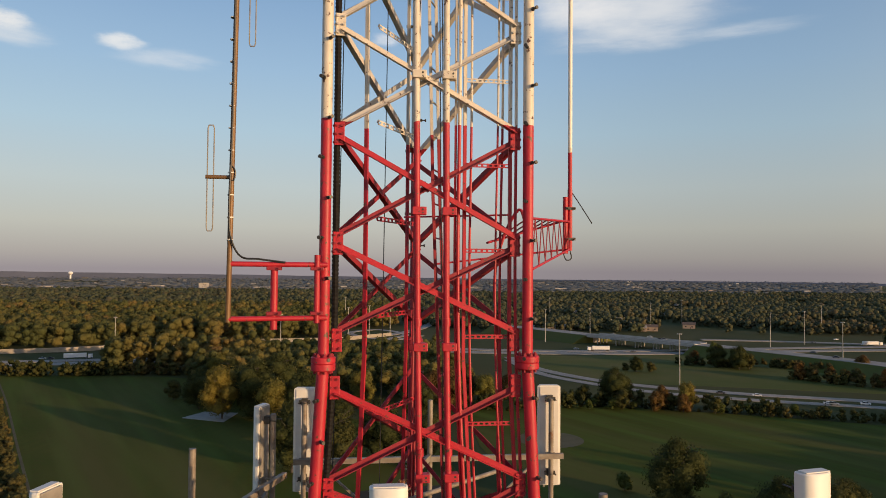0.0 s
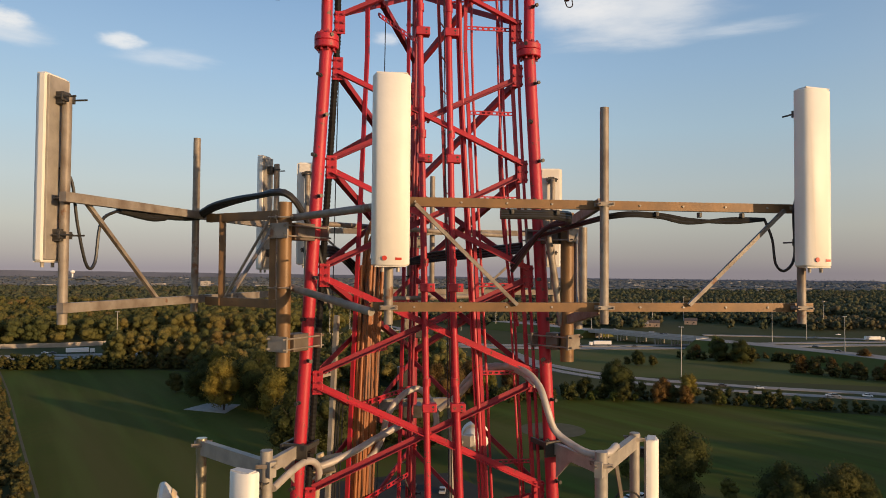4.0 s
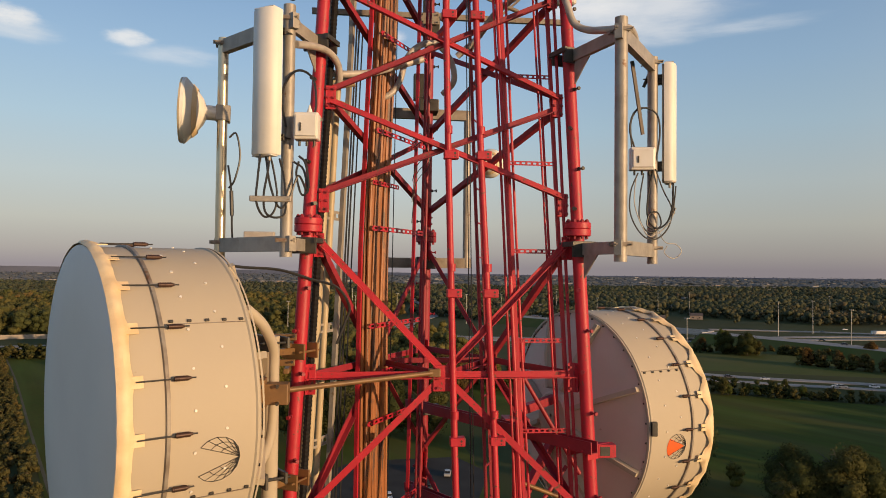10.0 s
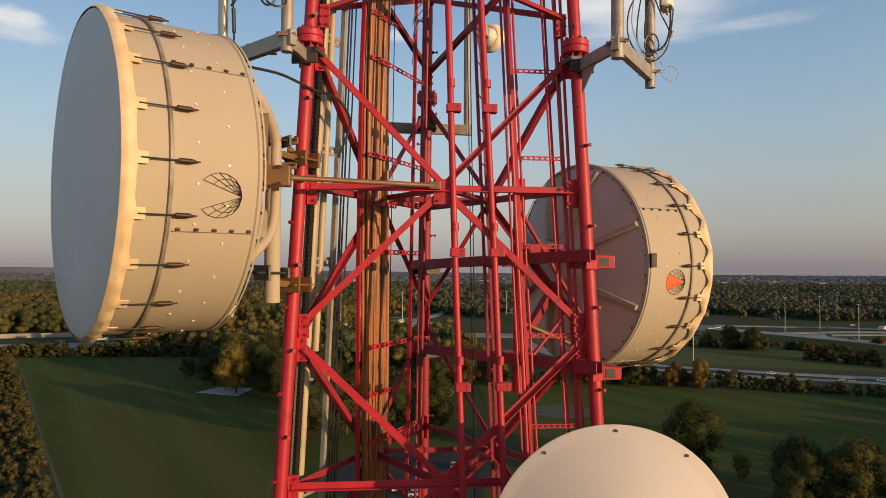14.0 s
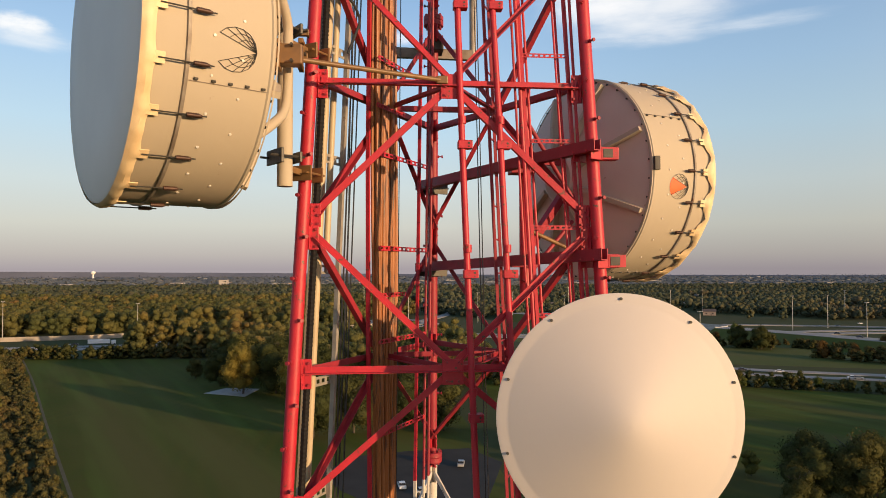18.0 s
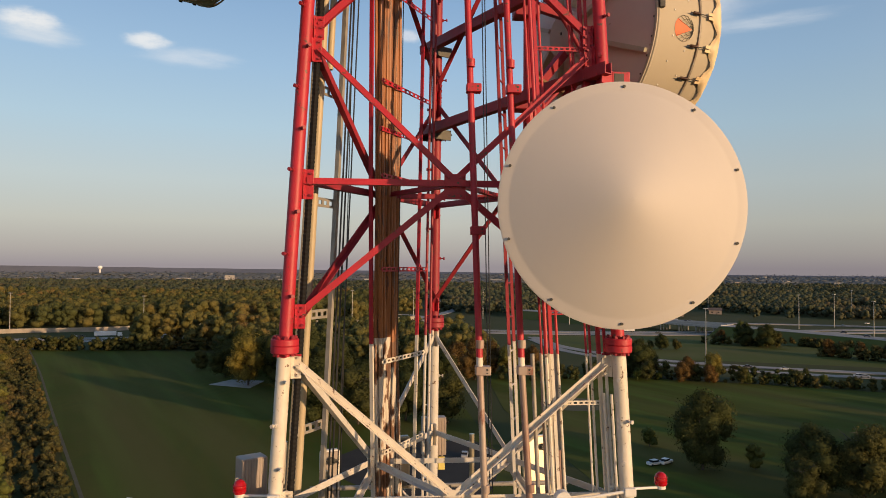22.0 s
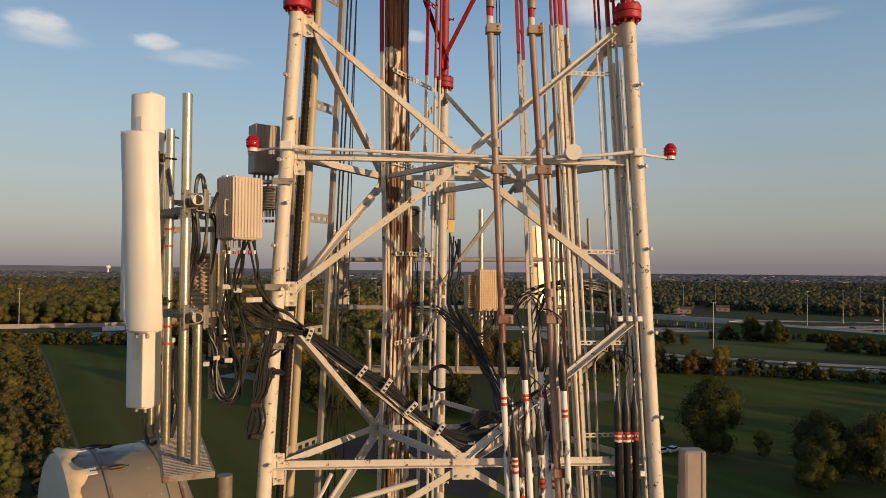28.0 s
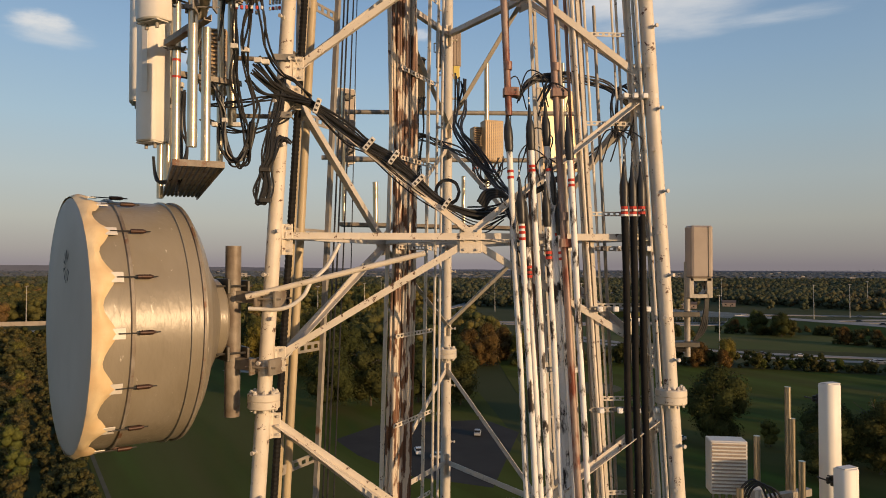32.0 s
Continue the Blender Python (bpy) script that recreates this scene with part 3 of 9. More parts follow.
NODES_X = [[23.0, 21.71, 20.55, 19.40, 18.39], [17.90, 16.86, 15.74, 14.65, 13.49, 12.44]]
for f in range(3):
    for nodes in NODES_X + [[25.6, 24.5]]:
        for z in nodes:
            w = face_width(z)
            for s in (0.13 / w, 1 - 0.13 / w):
                gusset(f, s, z)
        for hi, lo in zip(nodes, nodes[1:]):
            for flip, (s0, s1) in ((1, (0.13, -0.13)), (-1, (-0.13, 0.13))):
                def at(s, z, i):
                    w = face_width(z)
                    return face_point(f, s / w if s > 0 else 1 + s / w, z, 0.066 if flip > 0 else 0.10)
                brace(at(s0, hi - 0.06, 0), at(s1, lo + 0.06, 1), 0.062, PAINT if flip > 0 and f == 0 else PAINT_OLD_SHADE, flip, 1)
        for hi, lo in zip(nodes, nodes[1:]):
            bm = new_bm()
            w = face_width((hi + lo) / 2)
            c0, c1 = face_point(f, 0.5, (hi + lo) / 2, 0.04), face_point(f, 0.5, (hi + lo) / 2, 0.125)
            tpart("brace_bolt", tube(bm, c0, c1, 0.016, 8), PAINT_OLD_SHADE)
    # lower sections: diamonds with a horizontal through each middle node
    for top, mid, low in ((11.99, 10.66, 9.30), (9.07, 7.70, 6.38), (5.89, 4.53, 3.21), (2.92, 1.53, 0.38), (-0.25, -1.6, -2.9), (-3.1, -4.5, -5.8)):
        w = face_width(mid)
        for sign in (0, 1):
            def at2(s, z, inset):
                return face_point(f, s if not sign else 1 - s, z, inset)
            flip = 1 if not sign else -1
            # Rear faces get the darker coat in place of shade.
            coat = PAINT if f == 0 else PAINT_OLD_SHADE
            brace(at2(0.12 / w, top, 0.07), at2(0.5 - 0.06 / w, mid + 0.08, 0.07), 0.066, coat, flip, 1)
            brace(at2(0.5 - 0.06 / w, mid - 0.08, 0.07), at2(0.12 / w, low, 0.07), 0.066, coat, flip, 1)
            brace(at2(0.08 / w, mid, 0.075), at2(0.5, mid, 0.075), 0.07, coat, flip, 1, "horizontal_strut")
        for s in (0.11 / w, 1 - 0.11 / w):
            gusset(f, s, top, 0.12, 0.24)
            gusset(f, s, low, 0.12, 0.24)
            gusset(f, s, mid, 0.12, 0.3)
        gusset(f, 0.5, mid, 0.22, 0.26)
for mid in (10.66, 7.70, 4.53, 1.53, -1.6):
    pts = [face_point(f, 0.5, mid, 0.1) for f in range(3)]
    for i in range(3):
        brace(pull(pts[i], pts[(i + 1) % 3], 0.05), pull(pts[(i + 1) % 3], pts[i], 0.05), 0.06, PAINT_OLD_SHADE, 1, 1, "plan_brace")
# lower, unseen part of the mast down to the ground
for f in range(3):
    for hi, lo in ((-6.3, -9.0), (-9.0, -15.2), (-15.2, -24.4), (-24.4, -33.6), (-33.6, -45.5)):
        for s in (0, 1):
            brace(face_point(f, s, hi), face_point(f, 1 - s, lo), 0.1, PAINT)

# step bolts on the three legs
for k, (dx, dy) in enumerate(((-0.45, -0.9), (0.45, -0.9), (0.9, 0.3))):
    side = 1
    z = 23.6
    while z > -1.5:
        p = leg_at(k, z)
        if k < 2:
            d = Vector((dx, dy, 0)).normalized() if side > 0 else Vector((-dx * 0.75, -0.66, 0)).normalized()
        else:
            d = Vector((1 if side > 0 else -1, -0.15, 0)).normalized()
        bm = tube(new_bm(), p + d * 0.055, p + d * 0.118, 0.0085, 6)
        tube(bm, p + d * 0.118, p + d * 0.136, 0.02, 8)
        tube(bm, p + d * 0.06, p + d * 0.085, 0.02, 6)
        tpart("step_bolt", bm, DARK if z > 12 else PAINT_OLD_SHADE)
        z -= 0.415
        side = -side

# ---- the land ----


def joined(name, verts, faces, mat, label, category, kind="stuff", smooth=False):
    me = bpy.data.meshes.new(name)
    me.from_pydata([tuple(v) for v in verts], [], faces)
    me.materials.append(mat)
    me.update()
    if smooth:
        me.shade_smooth()
    ob = new(name, me)
    return tagged(ob, label, category, "", kind)


def mown_arcs(m, centre, depth):
    """Faint rings left by a mower that turned round one spot."""
    nd, lk = m.node_tree.nodes, m.node_tree.links
    p = nd["Principled BSDF"]
    col = p.inputs["Base Color"].links[0].from_socket
    geo = nd.new("ShaderNodeNewGeometry")
    mp = nd.new("ShaderNodeMapping")
    mp.inputs["Location"].default_value = (-centre[0], -centre[1], 0)
    lk.new(geo.outputs["Position"], mp.inputs[0])
    w = nd.new("ShaderNodeTexWave")
    w.wave_type, w.rings_direction = "RINGS", "Z"
    w.inputs["Scale"].default_value, w.inputs["Distortion"].default_value, w.inputs["Detail"].default_value, w.inputs["Detail Scale"].default_value = 0.055, 2.0, 2.0, 0.4
    lk.new(mp.outputs[0], w.inputs["Vector"])
    no = nd.new("ShaderNodeTexNoise")
    no.inputs["Scale"].default_value, no.inputs["Detail"].default_value = 0.018, 3
    lk.new(geo.outputs["Position"], no.inputs["Vector"])
    r = nd.new("ShaderNodeMapRange")
    r.inputs[1].default_value, r.inputs[2].default_value, r.inputs[3].default_value, r.inputs[4].default_value = 0.42, 0.62, 0.0, depth
    lk.new(no.outputs[0], r.inputs[0])
    mul = nd.new("ShaderNodeMath"); mul.operation = "MULTIPLY"
    lk.new(w.outputs["Fac"], mul.inputs[0]); lk.new(r.outputs[0], mul.inputs[1])
    mix = nd.new("ShaderNodeMix"); mix.data_type = "RGBA"
    mix.inputs[7].default_value = (0.050, 0.074, 0.014, 1)
    lk.new(mul.outputs[0], mix.inputs[0]); lk.new(col, mix.inputs[6]); lk.new(mix.outputs[2], p.inputs["Base Color"])


GRASS = material("mown_grass", (0.062, 0.076, 0.012), 0.95, 0, (0.086, 0.085, 0.016), 0.03, 0.9, 0.6, 3.0, spec=0.05, third=(0.071, 0.072, 0.014), third_scale=0.4, third_at=0.55)
mown_arcs(GRASS, (120.0, 215.0), 0.55)


def worn_lengthwise(m, turn, colour, depth):
    """Long pale and dark streaks left by mowing and wear along the field."""
    nd, lk = m.node_tree.nodes, m.node_tree.links
    p = nd["Principled BSDF"]
    col = p.inputs["Base Color"].links[0].from_socket
    geo = nd.new("ShaderNodeNewGeometry")
    rot = nd.new("ShaderNodeMapping")
    rot.inputs["Rotation"].default_value = (0, 0, turn)
    lk.new(geo.outputs["Position"], rot.inputs[0])
    mp = nd.new("ShaderNodeMapping")
    mp.inputs["Scale"].default_value = (1.0, 0.07, 1.0)
    lk.new(rot.outputs[0], mp.inputs[0])
    for scale, seed, tint in ((0.11, 0.0, colour), (0.045, 7.0, (0.108, 0.094, 0.028))):
        no = nd.new("ShaderNodeTexNoise")
        no.noise_dimensions = "4D"
        no.inputs["W"].default_value, no.inputs["Scale"].default_value, no.inputs["Detail"].default_value = seed, scale, 3
        lk.new(mp.outputs[0], no.inputs["Vector"])
        r = nd.new("ShaderNodeMapRange")
        r.inputs[1].default_value, r.inputs[2].default_value, r.inputs[3].default_value, r.inputs[4].default_value = 0.45, 0.66, 0.0, depth
        lk.new(no.outputs[0], r.inputs[0])
        mix = nd.new("ShaderNodeMix"); mix.data_type = "RGBA"
        mix.inputs[7].default_value = (*tint, 1)
        lk.new(r.outputs[0], mix.inputs[0]); lk.new(col, mix.inputs[6])
        col = mix.outputs[2]
    lk.new(col, p.inputs["Base Color"])


worn_lengthwise(GRASS, -0.47, (0.090, 0.122, 0.021), 0.8)
GRASS_R = material("rough_grass", (0.085, 0.098, 0.022), 0.95, 0, (0.120, 0.108, 0.034), 0.03, 0.9, 0.6, 2.0, spec=0.1)
LAND = material("wooded_land", (0.052, 0.060, 0.018), 0.95, 0, (0.076, 0.070, 0.026), 0.012, 0.9, 0.0, spec=0.1)
ASPHALT = material("worn_pale_road_concrete", (0.33, 0.295, 0.262), 0.85, 0, (0.25, 0.222, 0.195), 0.15, 0.8, spec=0.2)
ASPHALT_DARK = material("dark_car_park_asphalt", (0.036, 0.030, 0.024), 0.9, 0, (0.054, 0.046, 0.037), 0.1, 0.8, spec=0.2)
CONCRETE = material("pale_concrete", (0.42, 0.385, 0.345), 0.85, 0, (0.33, 0.30, 0.265), 0.4, 0.8, spec=0.2)
SAND = material("sandy_infield", (0.135, 0.115, 0.07), 0.95, 0, (0.10, 0.09, 0.05), 0.2, 0.7, spec=0.1)
BARK = material("grey_bark", (0.085, 0.068, 0.052), 0.9, 0, (0.05, 0.04, 0.03), 2.0, 0.8, 0.5, 8.0)
MAST_STEEL = material("dull_mast_steel", (0.42, 0.40, 0.36), 0.5, 0.3, None, 3.0, 0.4)


def foliage(name, palette, far=False, spread=0.68):
    """Leaves whose colour differs from tree to tree, and a little from clump to clump."""
    m = bpy.data.materials.new(name)
    m.use_nodes = True
    nd, lk = m.node_tree.nodes, m.node_tree.links
    p = nd["Principled BSDF"]
    p.inputs["Roughness"].default_value, p.inputs["Specular IOR Level"].default_value = 0.85, 0.1
    geo = nd.new("ShaderNodeNewGeometry")
    ramp = nd.new("ShaderNodeValToRGB")
    el = ramp.color_ramp.elements
    while len(el) < len(palette):
        el.new(0.5)
    for i, (e, col) in enumerate(zip(el, palette)):
        e.position, e.color = i / (len(palette) - 1), (*col, 1)
    tree = nd.new("ShaderNodeAttribute")
    tree.attribute_name = "tint"
    no = nd.new("ShaderNodeTexNoise")
    no.inputs["Scale"].default_value, no.inputs["Detail"].default_value = 0.006 if far else 0.012, 2
    lk.new(geo.outputs["Position"], no.inputs["Vector"])
    stand = nd.new("ShaderNodeMapRange")
    stand.inputs[1].default_value, stand.inputs[2].default_value, stand.inputs[3].default_value, stand.inputs[4].default_value = 0.3, 0.7, -0.22, 0.32
    lk.new(no.outputs[0], stand.inputs[0])
    one = nd.new("ShaderNodeMath"); one.operation = "MULTIPLY_ADD"; one.inputs[1].default_value = spread
    lk.new(tree.outputs["Fac"], one.inputs[0]); lk.new(stand.outputs[0], one.inputs[2])
    two = nd.new("ShaderNodeMath"); two.operation = "MULTIPLY_ADD"; two.inputs[1].default_value = 0.16
    lk.new(geo.outputs["Random Per Island"], two.inputs[0]); lk.new(one.outputs[0], two.inputs[2])
    lk.new(two.outputs[0], ramp.inputs[0])
    n2 = nd.new("ShaderNodeTexNoise")
    n2.inputs["Scale"].default_value, n2.inputs["Detail"].default_value = 0.5 if far else 1.3, 4
    lk.new(geo.outputs["Position"], n2.inputs["Vector"])
    hs = nd.new("ShaderNodeHueSaturation")
    r = nd.new("ShaderNodeMapRange"); r.inputs[1].default_value, r.inputs[2].default_value, r.inputs[3].default_value, r.inputs[4].default_value = 0.3, 0.7, 0.62, 1.32
    lk.new(n2.outputs[0], r.inputs[0]); lk.new(r.outputs[0], hs.inputs["Value"]); lk.new(ramp.outputs[0], hs.inputs["Color"])
    lk.new(hs.outputs[0], p.inputs["Base Color"])
    if not far:
        tr = nd.new("ShaderNodeBsdfTranslucent")
        lk.new(hs.outputs[0], tr.inputs[0])
        mx = nd.new("ShaderNodeMixShader")
        mx.inputs[0].default_value = 0.3
        lk.new(p.outputs[0], mx.inputs[1]); lk.new(tr.outputs[0], mx.inputs[2])
        lk.new(mx.outputs[0], nd["Material Output"].inputs[0])
    return m


LEAF_GREEN = foliage("green_leaves", ((0.042, 0.052, 0.018), (0.062, 0.069, 0.022), (0.094, 0.086, 0.028)))
LEAF_OLIVE = foliage("olive_autumn_leaves", ((0.072, 0.096, 0.024), (0.130, 0.134, 0.034), (0.215, 0.170, 0.038)))
LEAF_RUST = foliage("rust_autumn_leaves", ((0.115, 0.075, 0.028), (0.195, 0.105, 0.032), (0.235, 0.125, 0.036)))
WOOD_NEAR = foliage("mixed_autumn_wood", ((0.074, 0.086, 0.031), (0.100, 0.104, 0.035), (0.128, 0.118, 0.038), (0.176, 0.142, 0.042), (0.170, 0.106, 0.042)))
HEDGE = foliage("olive_hedge_leaves", ((0.048, 0.058, 0.020), (0.080, 0.080, 0.026), (0.125, 0.088, 0.032)))
SCRUB = foliage("brown_green_scrub", ((0.068, 0.072, 0.027), (0.094, 0.088, 0.032), (0.132, 0.107, 0.036), (0.128, 0.086, 0.038)))
# Greyer leaf colours imitate haze over the more distant woods.
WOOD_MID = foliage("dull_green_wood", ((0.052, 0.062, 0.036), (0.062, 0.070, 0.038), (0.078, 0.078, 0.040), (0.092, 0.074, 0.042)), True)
WOOD_FAR = foliage("haze_greyed_far_wood", ((0.110, 0.118, 0.118), (0.128, 0.132, 0.128), (0.140, 0.138, 0.130)), True, 0.4)

# one sheet of land to the horizon, with a gentle fall
bm = new_bm()
rings = []
for r in (0.5, 60, 150, 300, 500, 800, 1300, 2000, 3000, 4850):
    rings.append([Vector((r * math.cos(a * math.pi / 24), r * math.sin(a * math.pi / 24), GROUND)) for a in range(48)])
ring_sweep(bm, rings, cap=False)
ob = part("ground", bm, LAND)
tagged(ob, "dark wooded and grassy flat land reaching the horizon", "ground", "", "structure")


def patch(name, pts, z, mat, label, category):
    bm = new_bm()
    vs = [bm.verts.new((x, y, GROUND + z)) for x, y in pts]
    f = bm.faces.new(vs)
    if f.normal.z < 0:
        f.normal_flip()
    ex = bmesh.ops.extrude_face_region(bm, geom=[f])
    bmesh.ops.translate(bm, verts=[v for v in ex["geom"] if isinstance(v, bmesh.types.BMVert)], vec=(0, 0, -z))
    bmesh.ops.recalc_face_normals(bm, faces=bm.faces)
    ob = part(name, bm, mat)
    return tagged(ob, label, category, "", "structure")


patch("grass_field", [(-220, 442), (-160, 436), (-118, 430), (-98, 420), (-88, 390), (-60, 366), (-30, 320), (0, 300), (30, 250), (36, 60), (-20, 62), (-74, 165), (-122, 257), (-170, 350)], 0.06, GRASS, "mown green sports field, worn in long stripes", "field")
patch("grass_field", [(50, 345), (94, 332), (171, 299), (226, 270), (330, 215), (330, 60), (60, 60), (44, 250)], 0.06, GRASS, "mown green sports field beside the highway", "field")
patch("verge", [(100, 530), (160, 521), (250, 522), (330, 480), (420, 410), (420, 330), (280, 345), (208, 372), (135, 396), (112, 450)], 0.05, GRASS_R, "rough sunlit grass between the roads", "grass")
patch("concrete_pad", [(-77.5, 309), (-70.5, 322), (-55, 318), (-58, 299)], 0.2, CONCRETE, "pale concrete slab in the grass", "slab")
patch("car_park", [(-17, 183), (-10, 167), (3, 149), (20, 140), (34, 188), (26.6, 204.5), (8, 203), (-6.4, 199)], 0.08, ASPHALT_DARK, "dark asphalt car park below the tower", "car park")
bm = new_bm()
vs = [bm.verts.new((73 + 13 * math.cos(a * math.pi / 16), 258 + 13 * math.sin(a * math.pi / 16), GROUND + 0.1)) for a in range(32)]
bm.faces.new(vs)
tagged(part("sand_infield", bm, SAND), "round sandy infield in the grass", "infield", "", "structure")


def road(pts, width, z, mat, label, name="road", edge=True):
    P = [Vector((x, y, 0)) for x, y in pts]
    P = [2 * P[0] - P[1]] + P + [2 * P[-1] - P[-2]]
    line = []
    for i in range(1, len(P) - 2):
        for s in range(8):
            t = s / 8
            p0, p1, p2, p3 = P[i - 1:i + 3]
            line.append(0.5 * ((2 * p1) + (p2 - p0) * t + (2 * p0 - 5 * p1 + 4 * p2 - p3) * t * t + (3 * p1 - p0 - 3 * p2 + p3) * t ** 3))
    line.append(P[-2])
    def strip(off, w, zz, h):
        bm = new_bm()
        rings = []
        for i, p in enumerate(line):
            d = (line[min(i + 1, len(line) - 1)] - line[max(i - 1, 0)]).normalized()
            n = Vector((-d.y, d.x, 0))
            c = p + n * off + Vector((0, 0, GROUND + zz))
            rings.append([c - n * w / 2 - Vector((0, 0, h)), c - n * w / 2, c + n * w / 2, c + n * w / 2 - Vector((0, 0, h))])
        ring_sweep(bm, rings, close=True, cap=True)
        return bm
    ob = tagged(part(name, strip(0, width, z, z), mat), label, "road", "", "structure")
    if edge:
        for off in (-width / 2 + 0.5, width / 2 - 0.5):
            part("edge_line", strip(off, 0.3, z + 0.02, 0.01), CONCRETE, ob)
    return ob


road([(-420, 440), (-236, 486), (-133, 503), (-51, 539), (40, 560), (99, 545), (160, 536), (238, 532), (330, 540), (480, 545), (800, 520)], 14, 0.3, ASPHALT, "pale multi-lane highway carriageway")
road([(-420, 470), (-232, 505), (-125, 522), (-45, 556), (40, 578), (110, 562), (170, 552), (245, 552), (340, 562), (480, 570), (800, 550)], 12, 0.3, ASPHALT, "pale multi-lane highway carriageway")
road([(-520, 505), (-277, 572), (-184, 610), (-20, 655), (60, 760), (90, 950), (60, 1400)], 11, 0.5, ASPHALT, "slip road curving through the trees")
road([(111.4, 514.0), (117.5, 452.2), (139.6, 402.0), (163.9, 375.7), (189.3, 359.0), (208.7, 347.1), (238.3, 333.4), (265.7, 320.4), (310.1, 291.5)], 8, 0.3, ASPHALT, "two-lane ramp beside the grass field")
road([(107.8, 497.3), (114.6, 426.6), (141.1, 377.1), (164.0, 353.6), (187.9, 338.4), (216.3, 323.9), (254.4, 306.5), (295.4, 277.4)], 7, 0.28, ASPHALT, "two-lane ramp beside the grass field")
road([(330, 640), (400, 620), (480, 585), (620, 500), (900, 360)], 10, 0.6, ASPHALT, "pale ramp on the far side")
road([(40, 560), (20, 640), (45, 700), (20, 760), (-10, 730), (0, 680), (30, 650), (60, 690)], 7, 0.4, ASPHALT, "looping slip road", edge=False)

road([(-217.5, 441), (-168, 349), (-120, 256), (-72, 164), (-30, 84)], 0.9, 0.09, SAND, "pale worn path along the edge of the sports field", "footpath", False)

# concrete wall along the slip road
WALL_TAN = material("tan_precast_wall", (0.36, 0.31, 0.25), 0.85, 0, (0.28, 0.24, 0.19), 0.3, 0.8, spec=0.2)
bm = new_bm()
for a, b in (((-420, 508), (-277, 551)), ((-277, 551), (-227, 562)), ((-227, 562), (-150, 606)), ((-90, 628), (-20, 640)), ((-20, 640), (30, 690))):
    profile(bm, Vector((*a, GROUND + 1.6)), Vector((*b, GROUND + 1.6)), rect_shape(0.4, 3.6))
tagged(part("retaining_wall", bm, WALL_TAN), "long tan concrete wall beside the slip road", "wall", "", "structure")

# bridge, and the raised road that runs on from it over an embankment
DECK = [Vector((x, y, GROUND + 7.0)) for x, y in [(146.1, 734.5), (182.5, 683.2), (214.2, 620.4), (248.2, 571.9), (275.2, 534.0), (297.0, 496.4), (320.1, 449.8), (336.8, 407.7), (350.6, 330.3)]]
DECK_PALE = material("pale_bridge_deck", (0.45, 0.415, 0.38), 0.55, 0, (0.42, 0.385, 0.35), 0.2, 0.8)
bridge = thing("road_bridge", "concrete highway overpass with a row of columns", "bridge", "", "structure", (262, 620, GROUND))
def bridge_part(name, bm, mat):
    ob = part(name, bm, mat, bridge)
    ob.matrix_parent_inverse = Matrix.Translation((-262, -620, -GROUND))
    return ob
A, B = DECK[2], DECK[4]
for i in range(2, 4):
    a, b = DECK[i], DECK[i + 1]
    d, u, v = axes_along(b - a)
    bridge_part("deck", profile(new_bm(), a, b, rect_shape(20, 1.2)), DECK_PALE)
    for off in (-9.8, 0, 9.8):
        bridge_part("parapet", profile(new_bm(), a + u * off + Vector((0, 0, 0.9)), b + u * off + Vector((0, 0, 0.9)), rect_shape(0.4, 1.0)), CONCRETE)
    for off in (-10.1, 10.1):
        bridge_part("edge_beam", profile(new_bm(), a + u * off - Vector((0, 0, 0.7)), b + u * off - Vector((0, 0, 0.7)), rect_shape(0.3, 1.6)), CONCRETE)
    for k in range(3):
        p = a.lerp(b, (k + 0.5) / 3)
        bridge_part("pier_cap", profile(new_bm(), p - u * 8.5 - Vector((0, 0, 1.5)), p + u * 8.5 - Vector((0, 0, 1.5)), rect_shape(1.2, 1.2)), CONCRETE)
        for off in (-7, -2.4, 2.4, 7):
            q = p + u * off
            bridge_part("column", tube(new_bm(), (q.x, q.y, GROUND - 0.1), (q.x, q.y, p.z - 1.9), 0.55, 8), CONCRETE)
for part_of in (DECK[:3], DECK[4:]):
    bm = new_bm()
    rings = []
    for i, p in enumerate(part_of):
        d = (part_of[min(i + 1, len(part_of) - 1)] - part_of[max(i - 1, 0)]).normalized()
        n = Vector((-d.y, d.x, 0))
        lo = Vector((p.x, p.y, GROUND))
        rings.append([lo - n * 26, p - n * 10.5 - Vector((0, 0, 0.1)), p + n * 10.5 - Vector((0, 0, 0.1)), lo + n * 26])
    ring_sweep(bm, rings, close=True, cap=True)
    tagged(part("embankment", bm, GRASS_R), "grassy embankment carrying the raised highway", "embankment", "", "structure")
    road([(p.x, p.y) for p in part_of], 19, 7.15, ASPHALT, "raised highway on the embankment")

# trees: leaf clumps (bent quads) scattered over the shells of a few overlapping lobes
lump = bmesh.new()
bmesh.ops.create_icosphere(lump, subdivisions=2, radius=1.0)
LUMP_V = np.array([v.co[:] for v in lump.verts])
LUMP_F = np.array([[v.index for v in f.verts] for f in lump.faces])
lump.free()


